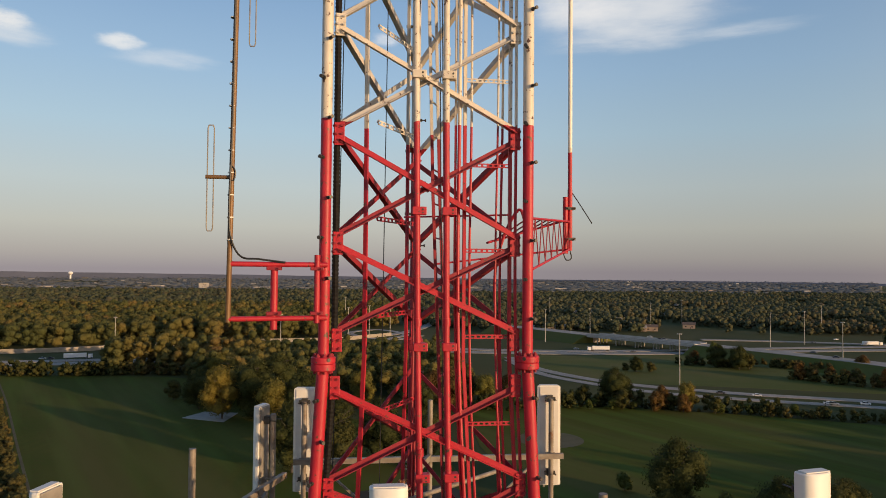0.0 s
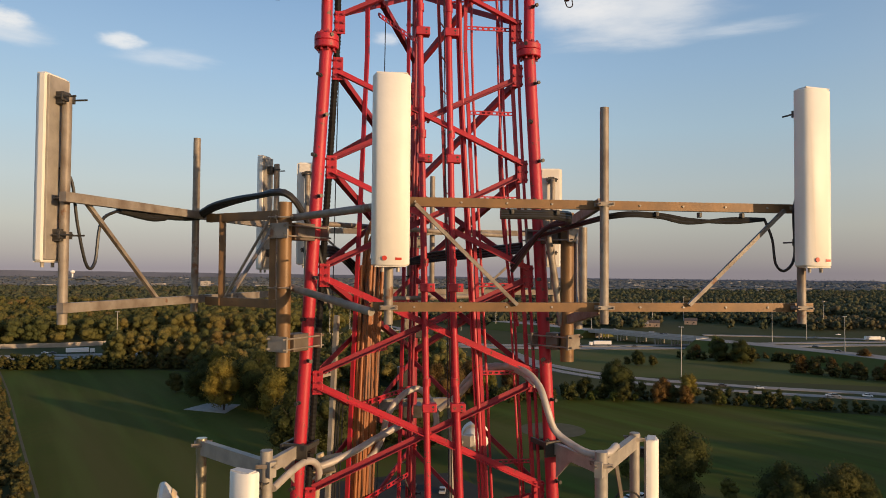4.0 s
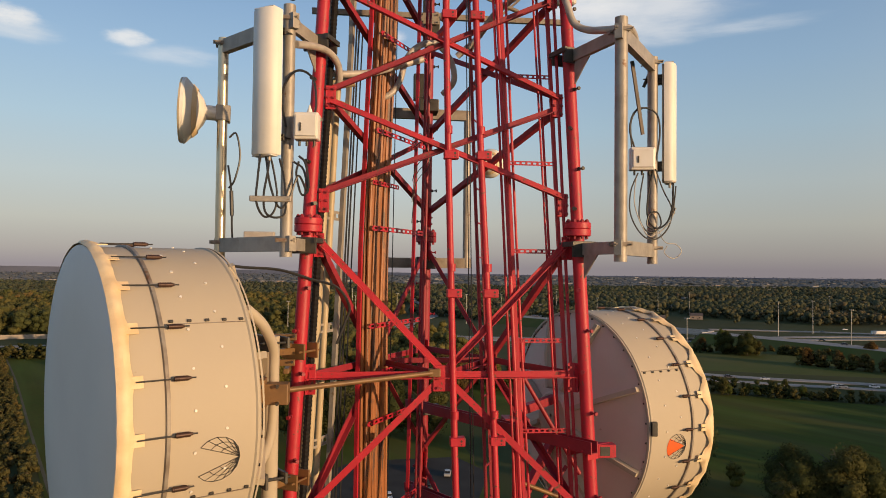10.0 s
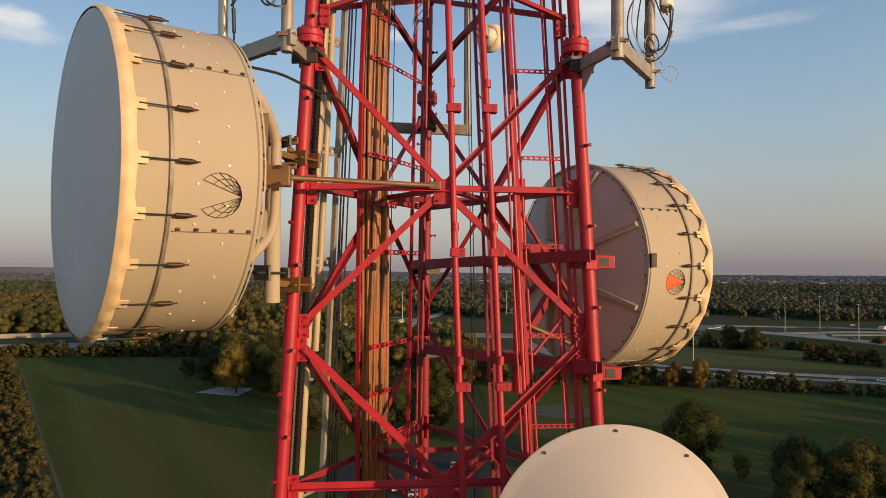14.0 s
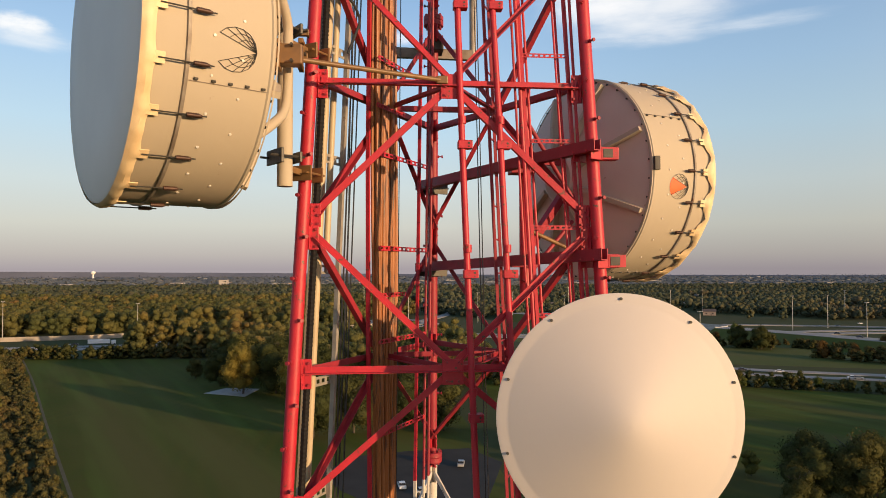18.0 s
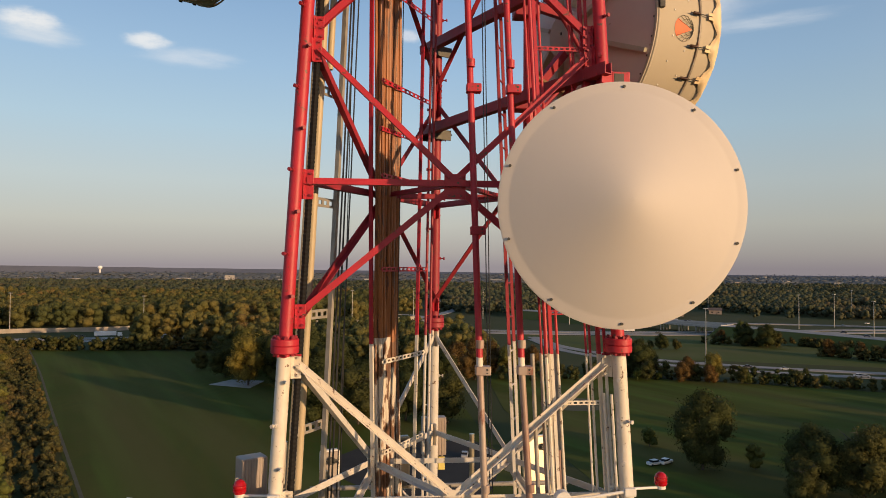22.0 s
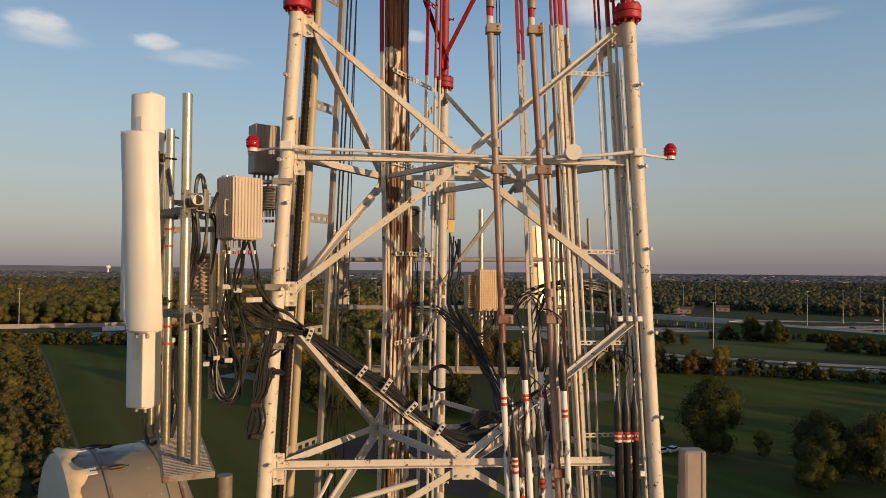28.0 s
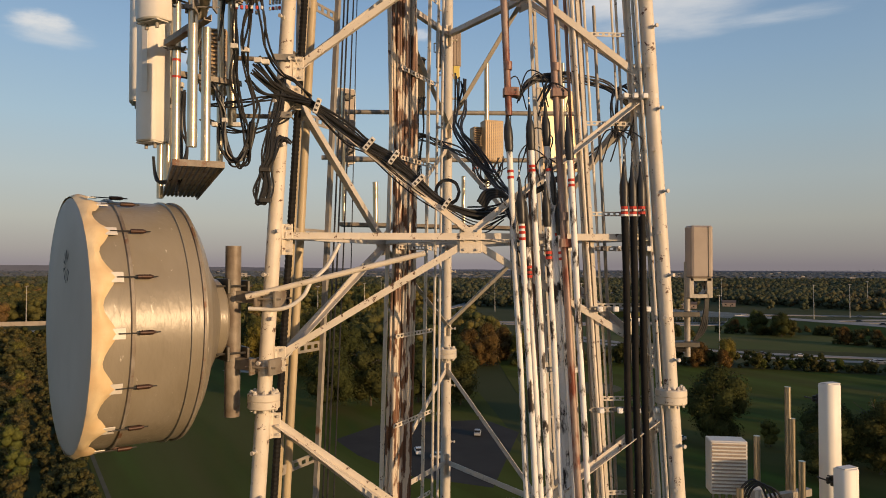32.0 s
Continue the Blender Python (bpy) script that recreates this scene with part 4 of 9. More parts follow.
def leaf_mesh(name, spots, mat, seed, n, leaf, lobes=6, flat=0.62, calm=0.0, swell=(0.24, 0.55), ruffle=0.45, core=0.0):
    """spots: (x, y, crown radius, height, clear stem below the crown); one mesh for all of them."""
    g = np.random.default_rng(seed)
    S = np.array(spots, float)
    N = len(S)
    x, y, r, h, stem = (S[:, k][:, None] for k in range(5))
    a, hh = g.uniform(0, 2 * math.pi, (N, lobes)), g.uniform(0.08, 0.95, (N, lobes))
    rr = r * np.sin(math.pi * np.clip(hh * 0.85 + 0.12, 0, 1)) ** 0.6 * flat * g.uniform(0.3, 1.0, (N, lobes))
    C = np.stack([x + np.cos(a) * rr, y + np.sin(a) * rr, stem + hh * (h - stem) * 0.86], -1)
    R = r * g.uniform(*swell, (N, lobes))
    pick = g.integers(0, lobes, (N, n))
    rows = np.arange(N)[:, None]
    d = g.normal(size=(N, n, 3)); d[..., 2] += 0.25
    d /= np.linalg.norm(d, axis=-1, keepdims=True)
    P = C[rows, pick] + d * (R[rows, pick] * g.uniform(0.55, 1.12, (N, n)))[..., None]
    P[..., 2] = np.maximum(P[..., 2], 0.25)
    nr = d + g.normal(size=(N, n, 3)) * ruffle
    nr[..., 2] += calm
    nr /= np.linalg.norm(nr, axis=-1, keepdims=True)
    u = np.cross(nr, g.normal(size=(N, n, 3)))
    u /= np.linalg.norm(u, axis=-1, keepdims=True)
    v = np.cross(nr, u)
    s = (leaf * g.uniform(0.5, 1.35, (N, n)))[..., None]
    Q = np.stack([P - u * s, P - v * s * 0.7 + nr * s * 0.2, P + u * s, P + v * s * 0.7 + nr * s * 0.2], 2).reshape(-1, 3)
    faces = np.arange(len(Q)).reshape(-1, 4).tolist()
    kinds = g.uniform(0, 1, N)
    tints = np.repeat(kinds, n)
    if core:
        # dense inner foliage: an uneven lump inside each lobe
        c = (R[..., None, None] * core) * LUMP_V[None, None] * g.uniform(0.76, 1.2, (N, lobes, len(LUMP_V), 1)) * np.array([1, 1, 0.9 if leaf < 4 else 0.16]) + C[:, :, None]
        c[..., 2] = np.maximum(c[..., 2], 0.1)
        start = len(Q)
        Q = np.concatenate([Q, c.reshape(-1, 3)])
        idx = start + np.arange(N * lobes)[:, None, None] * len(LUMP_V) + LUMP_F[None]
        faces += idx.reshape(-1, 3).tolist()
        tints = np.concatenate([tints, np.repeat(kinds, lobes * len(LUMP_F))])
    me = bpy.data.meshes.new(name)
    me.from_pydata(Q.tolist(), [], faces)
    me.materials.append(mat)
    me.shade_smooth()
    tint = me.attributes.new("tint", "FLOAT", "FACE")
    tint.data.foreach_set("value", tints.astype(np.float32))
    return me


def make_tree(seed, radius, height, leafmat, label, n=2600, leaf=0.42, bare=0.2, lobes=10, name="tree"):
    rng = random.Random(seed)
    t = thing(name, label, name)
    bm = new_bm()
    top = height * 0.78
    pts = [Vector((0, 0, -0.2)), Vector((rng.uniform(-.2, .2), rng.uniform(-.2, .2), height * 0.3)), Vector((rng.uniform(-.4, .4), rng.uniform(-.4, .4), top))]
    r0 = height * 0.02
    tube(bm, pts[0], pts[1], r0, 8, r0 * 0.75)
    tube(bm, pts[1], pts[2], r0 * 0.75, 7, r0 * 0.2)
    for i in range(16):
        h = rng.uniform(0.2, 0.95)
        p = pts[0].lerp(pts[1], min(h * 2, 1)) if h < 0.45 else pts[1].lerp(pts[2], (h - 0.42) / 0.58)
        a = rng.uniform(0, 6.28)
        e = p + Vector((math.cos(a), math.sin(a), rng.uniform(0.3, 0.9))) * radius * rng.uniform(0.45, 0.8)
        tube(bm, p, e, r0 * 0.4, 5, r0 * 0.08)
        for k in range(2):
            q = p.lerp(e, rng.uniform(0.4, 0.8))
            tube(bm, q, q + Vector((rng.gauss(0, 1), rng.gauss(0, 1), rng.uniform(0.2, 1))) * radius * 0.2, r0 * 0.14, 4, r0 * 0.04)
    part("trunk", bm, BARK, t)
    me = leaf_mesh("crown", [(0, 0, radius, height, height * bare)], leafmat, seed, n, leaf, lobes, core=0.7)
    c = new("crown", me)
    c.parent = t
    return t


TREES = [make_tree(1, 5.8, 13.0, LEAF_GREEN, "full green deciduous tree on the grass", 15000, 0.165, 0.08, 26),
         make_tree(2, 5.0, 12.0, LEAF_OLIVE, "deciduous tree whose leaves turn yellow", 9000, 0.19, 0.08, 20),
         make_tree(3, 4.6, 11.0, LEAF_RUST, "deciduous tree in rust-brown autumn leaf", 6000, 0.21, 0.1, 18),
         make_tree(4, 4.2, 9.0, LEAF_GREEN, "small dark green rounded tree", 9000, 0.155, 0.06, 20),
         make_tree(5, 3.2, 5.0, LEAF_OLIVE, "yellow-green shrub at the field's edge", 1500, 0.3, 0.02, 9, "shrub"),
         make_tree(6, 4.2, 9.5, LEAF_OLIVE, "thin-crowned tree with few yellowing leaves", 700, 0.2, 0.2, 12)]
spots = [(0, -22, 222, 1.7), (3, -9, 228, 2.3), (0, 7, 233, 1.7), (3, 21, 228, 2.1), (0, 83, 170, 1.6), (4, 78, 194, 1.1), (0, 101, 150, 1.4), (2, 300, 362, 1.1), (3, 109, 144, 1.75), (5, 97, 169, 0.85),
         (0, 118, 150, 1.3), (3, 92, 140, 1.2), (0, -46, 306, 2.1), (1, -60, 306, 2.0), (0, -24, 292, 2.0), (1, -36, 288, 1.7), (0, -75, 330, 1.6), (3, -92, 352, 1.25), (0, -40, 325, 2.2), (0, -33, 300, 1.5), (1, -52, 335, 1.6),
         (2, 42, 318, 1.75), (2, 52, 338, 1.7), (2, 36, 340, 1.6), (0, -66, 362, 1.5), (1, -80, 400, 1.5), (0, -20, 300, 1.4), (0, -8, 280, 1.3), (3, 10, 270, 1.3), (0, 25, 300, 1.4),
         (1, 0, 330, 1.5), (0, 122, 322, 1.5), (0, 130, 330, 1.2), (3, 108, 326, 1.1), (0, 179, 432, 0.9), (3, 188, 430, 0.9), (3, 173, 436, 0.7), (0, 246, 452, 1.3), (5, 249, 466, 1.7), (2, 238, 470, 1.0), (3, 262, 440, 1.2),
         (0, 255, 440, 1.4), (0, 470, 560, 1.9), (1, 60, 330, 1.3), (2, 75, 345, 1.2), (4, 196, 290, 1.0), (2, 330, 420, 1.2), (0, 355, 300, 1.4)]
rng = random.Random(11)
for i in range(15):      # shrubs along the field's edge
    y = 150 + i * 19.0
    spots.append((rng.choice((4, 4, 1, 5)), -78 - (y - 153) * 0.511 - 6 + rng.uniform(-4, 1), y, rng.uniform(0.5, 0.95)))
for i in range(14):      # between the sports field and the ramp
    s = i / 13
    spots.append((rng.choice((4, 1, 3, 2)), 100 + s * 80 + rng.uniform(-2, 2), 318 - s * 20 + rng.uniform(-2, 6), rng.uniform(0.75, 1.1)))
for i in range(8):
    spots.append((rng.choice((2, 4, 3)), 268 + i * 6 + rng.uniform(-2, 2), 396 - i * 6 + rng.uniform(-3, 3), rng.uniform(0.8, 1.1)))
placed = set()
for i, (k, x, y, s) in enumerate(spots):
    m = Matrix.LocRotScale((x, y, GROUND), Euler((0, 0, rng.uniform(0, 6.28))), (s, s, s * rng.uniform(0.9, 1.1)))
    if k not in placed:
        TREES[k].matrix_basis = m
        placed.add(k)
    else:
        o = copy_thing(TREES[k], Matrix())
        o.matrix_basis = m
        o["group"] = "trees round the fields"


def slip_y(x):
    return 572 + (x + 277) * 0.42 if x < -184 else 610 + (x + 184) * 0.27


def leafy_wood(regions, mat, label, seed, spacing, r0, h0, n, leaf, avoid=None, lobes=6):
    """Crowns of loose leaf clumps, joined into one sheet of wood."""
    rng = random.Random(seed)
    spots = []
    for x0, x1, y0, y1 in regions:
        y = y0
        while y < y1:
            x = x0
            while x < x1:
                px, py = x + rng.uniform(-.45, .45) * spacing, y + rng.uniform(-.45, .45) * spacing
                if not (avoid and avoid(px, py)):
                    s = rng.uniform(0.85, 1.15)
                    spots.append((px, py, r0 * s, h0 * s, h0 * 0.1))
                x += spacing
            y += spacing
    ob = new("woodland", leaf_mesh("woodland", spots, mat, seed, n, leaf, lobes, calm=0.9 if leaf > 4 else 0.35 if leaf > 1.4 else 0.15, swell=(0.42, 0.78) if leaf > 1.0 else (0.34, 0.6), ruffle=0.12 if leaf > 4 else 0.34, core=0.98 if leaf > 4 else 0.70))
    ob.location.z = GROUND
    return tagged(ob, label, "woods", "", "stuff")


def hedge(line, width, r0, h0, mat, label, seed, n, leaf, step=3.0):
    """An unbroken belt of bushes along a line."""
    rng = random.Random(seed)
    spots = []
    for (xa, ya), (xb, yb) in zip(line, line[1:]):
        ln = math.hypot(xb - xa, yb - ya)
        for k in range(max(int(ln * width / step ** 2), 1)):
            q, w = rng.random(), rng.uniform(-.5, .5) * width
            s = rng.uniform(0.65, 1.15)
            spots.append((xa + (xb - xa) * q - (yb - ya) / ln * w, ya + (yb - ya) * q + (xb - xa) / ln * w, r0 * s, h0 * s, 0.1))
    ob = new("hedge", leaf_mesh("hedge", spots, mat, seed, n, leaf, 5, swell=(0.32, 0.6), ruffle=0.42, core=0.70))
    ob.location.z = GROUND
    return tagged(ob, label, "hedge", "", "stuff")


hedge([(-224, 440), (-174, 346), (-126, 253), (-78, 161), (-40, 89)], 9, 1.9, 3.2, SCRUB, "scrubby brown-green hedge along the sports field", 31, 200, 0.25, 2.7)
hedge([(-250, 428), (-200, 334), (-152, 241), (-104, 149), (-66, 77)], 48, 2.8, 4.4, SCRUB, "rough thicket of bushes beyond the hedge", 32, 330, 0.26, 4.5)
hedge([(-256, 446), (-222, 388), (-196, 338), (-176, 300)], 34, 3.8, 9.5, SCRUB, "taller scrub trees at the far end of the thicket", 38, 240, 0.36, 6.0)
hedge([(-330, 432), (-244, 442), (-190, 441), (-122, 441), (-92, 430)], 12, 3.4, 8.6, HEDGE, "brown-green hedge between field and highway", 33, 110, 0.36, 2.9)
hedge([(50, 318), (92, 316), (119, 322), (168, 306), (190, 292)], 8, 3.0, 8.0, HEDGE, "dense brown-green hedge beside the ramp", 34, 170, 0.4, 3.6)
hedge([(186, 294), (225, 278), (300, 240), (420, 170)], 8, 2.6, 5.0, HEDGE, "dense brown-green hedge beside the ramp", 35, 130, 0.4, 3.6)
hedge([(225, 470), (250, 452), (275, 455), (300, 440), (340, 410)], 12, 3.4, 6.5, HEDGE, "thicket at the foot of the embankment", 36, 130, 0.45, 4.2)
hedge([(266, 398), (295, 365), (330, 345), (400, 300)], 12, 3.6, 8.0, HEDGE, "overgrown shrubs on the grass beside the ramp", 37, 130, 0.45, 4.2)
WOOD = "dense mixed autumn wood beyond the slip road"
leafy_wood([(-520, -20, 560, 730)], WOOD_NEAR, WOOD, 3, 13.0, 8.4, 19.0, 640, 0.56, lambda x, y: y < slip_y(x) + 12 or y > slip_y(x) + 130 or x < -0.78 * y - 30, 11)
leafy_wood([(-120, 60, 452, 500), (-92, 60, 400, 452), (-62, 60, 340, 400)], WOOD_NEAR, "thick autumn trees beside the highway", 5, 9.5, 6.0, 19.0, 420, 0.46, lambda x, y: y > 500 + x * 0.15, 11)
leafy_wood([(-158, -62, 446, 484)], WOOD_NEAR, "tall autumn trees between the field and the highway", 6, 10.5, 6.4, 23.0, 560, 0.44, lambda x, y: y > 497 + x * 0.12, 12)
leafy_wood([(-720, 40, 690, 1100)], WOOD_NEAR, WOOD, 13, 14.5, 9.0, 18.0, 130, 0.95, lambda x, y: y < slip_y(x) + 120 or x < -0.78 * y - 30, 7)
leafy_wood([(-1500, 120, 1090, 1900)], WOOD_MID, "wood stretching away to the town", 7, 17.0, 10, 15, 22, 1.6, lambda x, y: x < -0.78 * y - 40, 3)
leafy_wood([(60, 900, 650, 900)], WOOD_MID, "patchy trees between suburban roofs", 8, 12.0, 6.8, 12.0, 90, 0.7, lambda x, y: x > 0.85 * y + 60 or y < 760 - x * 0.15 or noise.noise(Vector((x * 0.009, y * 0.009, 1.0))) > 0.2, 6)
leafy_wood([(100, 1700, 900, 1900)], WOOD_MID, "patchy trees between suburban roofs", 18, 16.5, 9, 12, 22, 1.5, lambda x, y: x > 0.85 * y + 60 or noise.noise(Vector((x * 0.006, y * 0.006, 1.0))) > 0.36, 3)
leafy_wood([(-3400, 3600, 1880, 4550)], WOOD_FAR, "far tree cover towards the horizon, greyed for haze", 9, 36, 26, 6, 1, 4.5, lambda x, y: abs(x) > 0.8 * y or noise.noise(Vector((x * 0.002, y * 0.003, 5.0))) > 0.45, 2)
# Trees out of view, added only to throw shade over the field.
leafy_wood([(150, 420, -90, 70), (200, 340, 70, 140), (290, 470, 70, 230)], WOOD_NEAR, "unseen tall trees added to shade the sports field", 21, 11, 7.0, 19.3, 30, 1.5, lambda x, y: y > 70 and x < 1.08 * y + 50)

# pale specks of the far town
TOWN = material("pale_far_town_walls", (0.25, 0.24, 0.225), 0.8, 0, None, 0.05, 0.3, island=0.5)
bm = new_bm()
rng = random.Random(44)
for i in range(70):
    y = rng.choice((rng.uniform(1100, 1800), rng.uniform(1800, 3400), rng.uniform(3000, 4300)))
    x = rng.uniform(-0.72, 0.72) * y if y > 1800 else rng.uniform(0.05, 0.75) * y
    w = rng.uniform(5, 14) * (1 + y / 3600)
    box(bm, (x, y, GROUND + 4 + y / 1100), (w, 14, 3 + y / 1500), None, 0)
tagged(part("far_town", bm, TOWN), "pale walls and roofs of the far town", "town", "", "stuff")

# the low rise that closes the view, one side raised to fit the camera's skyline
bm = new_bm()
rng = random.Random(2)
front, back = [], []
for i in range(121):
    a = radians(-42 + i * 0.7)
    x, y = 4700 * math.sin(a), 4700 * math.cos(a)
    top = 22 - 24 * a / radians(32) + 2.5 * noise.noise(Vector((i * 0.35, 0, 0))) + 1.2 * noise.noise(Vector((i * 1.3, 4, 0)))
    front.append((x, y, GROUND)); back.append((x * 1.02, y * 1.02, GROUND + max(top, 13)))
verts = front + back + [(x, y, GROUND) for x, y, z in back]
faces = [(i, i + 1, 121 + i + 1, 121 + i) for i in range(120)] + [(121 + i, 122 + i, 243 + i, 242 + i) for i in range(120)]
# Distance haze is put into the rise's blue-grey base colour.
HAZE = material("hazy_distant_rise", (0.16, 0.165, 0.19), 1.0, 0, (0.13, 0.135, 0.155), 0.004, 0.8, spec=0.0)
joined("backdrop", verts, faces, HAZE, "wooded rise along the horizon, tinted blue for haze", "backdrop", "structure")

# lamp masts along the roads
def lamp_mast(h):
    t = thing("street_lamp", "tall steel high-mast highway lamp", "street lamp", "highway lamp masts")
    part("pole", tube(new_bm(), (0, 0, -0.2), (0, 0, h), 0.34, 8, 0.16), MAST_STEEL, t)
    bm = new_bm()
    tube(bm, (0, 0, h - 0.5), (0, 0, h - 0.2), 0.9, 10)
    part("lamp_ring", bm, MAST_STEEL, t)
    for i in range(6):
        a = i * math.pi / 3
        part("luminaire", box(new_bm(), (1.2 * math.cos(a), 1.2 * math.sin(a), h - 0.3), (0.6, 0.6, 0.4), None, 0.08), MAST_STEEL, t)
    return t
first = lamp_mast(30.5)
first.location = (-173.8, 513, GROUND)
for x, y in ((181, 374), (217, 638), (171, 629), (363, 578), (408, 596), (347, 462), (402, 832), (506, 711), (-290, 560), (-62, 545), (-30, 640), (-12, 655), (8, 690), (30, 720), (330, 760), (100, 700), (140, 720), (560, 640), (-20, 900), (60, 980), (250, 900)):
    copy_thing(first, pose(x, y, GROUND))

# vehicles and buildings far below
PAINT_W = material("white_vehicle_paint", (0.75, 0.73, 0.70), 0.4, 0, None, 2.0, 0.3)
PAINT_D = material("dark_vehicle_paint", (0.06, 0.06, 0.07), 0.35, 0, None, 2.0, 0.3)
PAINT_S = material("silver_vehicle_paint", (0.40, 0.40, 0.40), 0.35, 0.2, None, 2.0, 0.3)
GLASSY = material("dark_window_glass", (0.02, 0.022, 0.026), 0.1, 0, None, 2.0, 0.2)
ROOF_W = material("pale_flat_roofing", (0.36, 0.33, 0.30), 0.8, 0, (0.28, 0.25, 0.22), 0.1, 0.6)
ROOF_D = material("brown_roof_shingle", (0.12, 0.09, 0.075), 0.85, 0, (0.085, 0.065, 0.055), 0.4, 0.7)
BRICK = material("tan_house_wall", (0.32, 0.25, 0.20), 0.85, 0, (0.24, 0.18, 0.14), 0.4, 0.7)


def car(mat, label):
    t = thing("car", label, "car", "cars on the highway")
    part("body", box(new_bm(), (0, 0, 0.62), (4.5, 1.8, 0.7), None, 0.18), mat, t)
    bm = box(new_bm(), (-0.2, 0, 1.2), (2.5, 1.6, 0.56), None, 0.2)
    part("cabin", bm, GLASSY, t)
    part("roof", box(new_bm(), (-0.25, 0, 1.48), (1.7, 1.5, 0.06), None, 0.02), mat, t)
    for x in (-1.4, 1.4):
        for y in (-0.8, 0.8):
            part("wheel", tube(new_bm(), (x, y - 0.1, 0.33), (x, y + 0.1, 0.33), 0.33, 12), BLACK, t)
    return t


def truck(mat, label):
    t = thing("truck", label, "truck", "trucks on the highway")
    part("trailer", box(new_bm(), (-2.5, 0, 2.55), (14.5, 2.5, 2.8), None, 0.06), mat, t)
    part("cab", box(new_bm(), (7.2, 0, 1.9), (3.0, 2.4, 2.6), None, 0.25), mat, t)
    part("windscreen", box(new_bm(), (8.66, 0, 2.4), (0.1, 2.0, 0.9), None, 0.04), GLASSY, t)
    for x in (-8.5, -7.2, 4.2, 5.4, 8.0):
        for y in (-1.1, 1.1):
            part("wheel", tube(new_bm(), (x, y - 0.15, 0.5), (x, y + 0.15, 0.5), 0.5, 12), BLACK, t)
    return t


cars = [car(PAINT_W, "white car on the pale highway"), car(PAINT_D, "dark car on the pale highway"), car(PAINT_S, "silver car on the pale highway")]
trucks = [truck(PAINT_W, "white articulated truck on the highway")]
lanes = [(k, x, y, a, 0.45) for k, (x, y), a in zip((0, 1, 2, 0, 0, 2), [(-223.3, 515.7), (-217.6, 515.4), (-180.8, 513.6), (-163.4, 525.8), (-157.4, 519.0), (-141.7, 511.8)], (12, 12, 12, 16, 16, 16))]
lanes += [(k, x, y, a, 0.45) for k, (x, y), a in zip((0, 2, 0, 1, 0, 2, 1), [(231.2, 316.3), (233.0, 314.7), (249.2, 313.6), (192.3, 349.3), (207.6, 339.8), (178.9, 559.8), (219.2, 537.9)], (-28, -28, -28, -24, -26, 0, 0))]
lanes += [(k, x, y, a, 7.3) for k, (x, y), a in zip((0, 1, 2, 1, 1, 0), [(255.9, 590.0), (256.3, 569.6), (259.9, 569.5), (328.4, 467.9), (326.9, 441.6), (232.3, 617.8)], (-40, -40, -40, -50, -50, -45))]
lanes += [(k, x, y, a, 0.45) for k, (x, y), a in zip((0, 2, 0), [(466.1, 632.3), (424.4, 606.6), (459.9, 585.4)], (-3, -3, -3))]
lanes += [(2, 10, 163, 10, 0.1), (0, 5, 168, 95, 0.1), (1, 14, 190, 80, 0.1), (2, 22, 186, 80, 0.1), (0, 72, 175, 20, 0.08), (0, 75.5, 176, 35, 0.08)]
for i, (k, x, y, a, z) in enumerate(lanes):
    m = pose(x, y, GROUND + z, 0, 0, a)
    if i < 3:
        cars[k].matrix_basis = m
    else:
        copy_thing(cars[k], m)
spots = [(-199.5, 517.7), (194.3, 550.9), (464.4, 580.4)]
for i, ((x, y), a) in enumerate(zip(spots, (14, 176, -2, 195))):
    m = pose(x, y, GROUND + 0.35, 0, 0, a)
    if i == 0:
        trucks[0].matrix_basis = m
    else:
        copy_thing(trucks[0], m)


def house(w, d, h, roof, wall, label, pitched=True, category="house"):
    t = thing("house" if pitched else "low_building", label, category, "houses beyond the highway" if pitched else "flat-roofed buildings")
    part("wall", box(new_bm(), (0, 0, h / 2), (w, d, h)), wall, t)
    if pitched:
        bm = new_bm()
        ov = 0.5
        A = [(-w / 2 - ov, -d / 2 - ov, h), (w / 2 + ov, -d / 2 - ov, h), (w / 2 + ov, d / 2 + ov, h), (-w / 2 - ov, d / 2 + ov, h), (-w / 2 - ov, 0, h + d * 0.32), (w / 2 + ov, 0, h + d * 0.32)]
        v = [bm.verts.new(p) for p in A]
        for f in ((0, 1, 5, 4), (2, 3, 4, 5), (0, 4, 3), (1, 2, 5), (0, 3, 2, 1)):
            bm.faces.new([v[i] for i in f])
        part("roof", bm, roof, t)
    else:
        part("roof", box(new_bm(), (0, 0, h + 0.25), (w + 0.4, d + 0.4, 0.5)), roof, t)
    n = max(2, int(w / 5))
    for i in range(n):
        part("window", box(new_bm(), (-w / 2 + w * (i + 0.5) / n, -d / 2 - 0.03, h * 0.5), (1.6, 0.08, 1.3)), GLASSY, t)
    part("door", box(new_bm(), (w * 0.12, -d / 2 - 0.04, 1.05), (1.0, 0.08, 2.1)), ROOF_D, t)
    return t


h1 = house(14, 9, 4.5, ROOF_D, BRICK, "suburban house with a brown pitched roof")
h2 = house(11, 8, 4.0, ROOF_W, BRICK, "suburban house with a pale pitched roof")
b1 = house(60, 24, 6.5, ROOF_W, ROOF_W, "long flat-roofed pale commercial building", False, "building")
b2 = house(38, 20, 5.5, ROOF_W, BRICK, "flat-roofed tan commercial building", False, "building")
rng = random.Random(31)
h1.matrix_basis = pose(240, 760, GROUND, 0, 0, 10)
h2.matrix_basis = pose(300, 800, GROUND, 0, 0, -20)
b1.matrix_basis = pose(330, 1010, GROUND, 0, 0, -8)
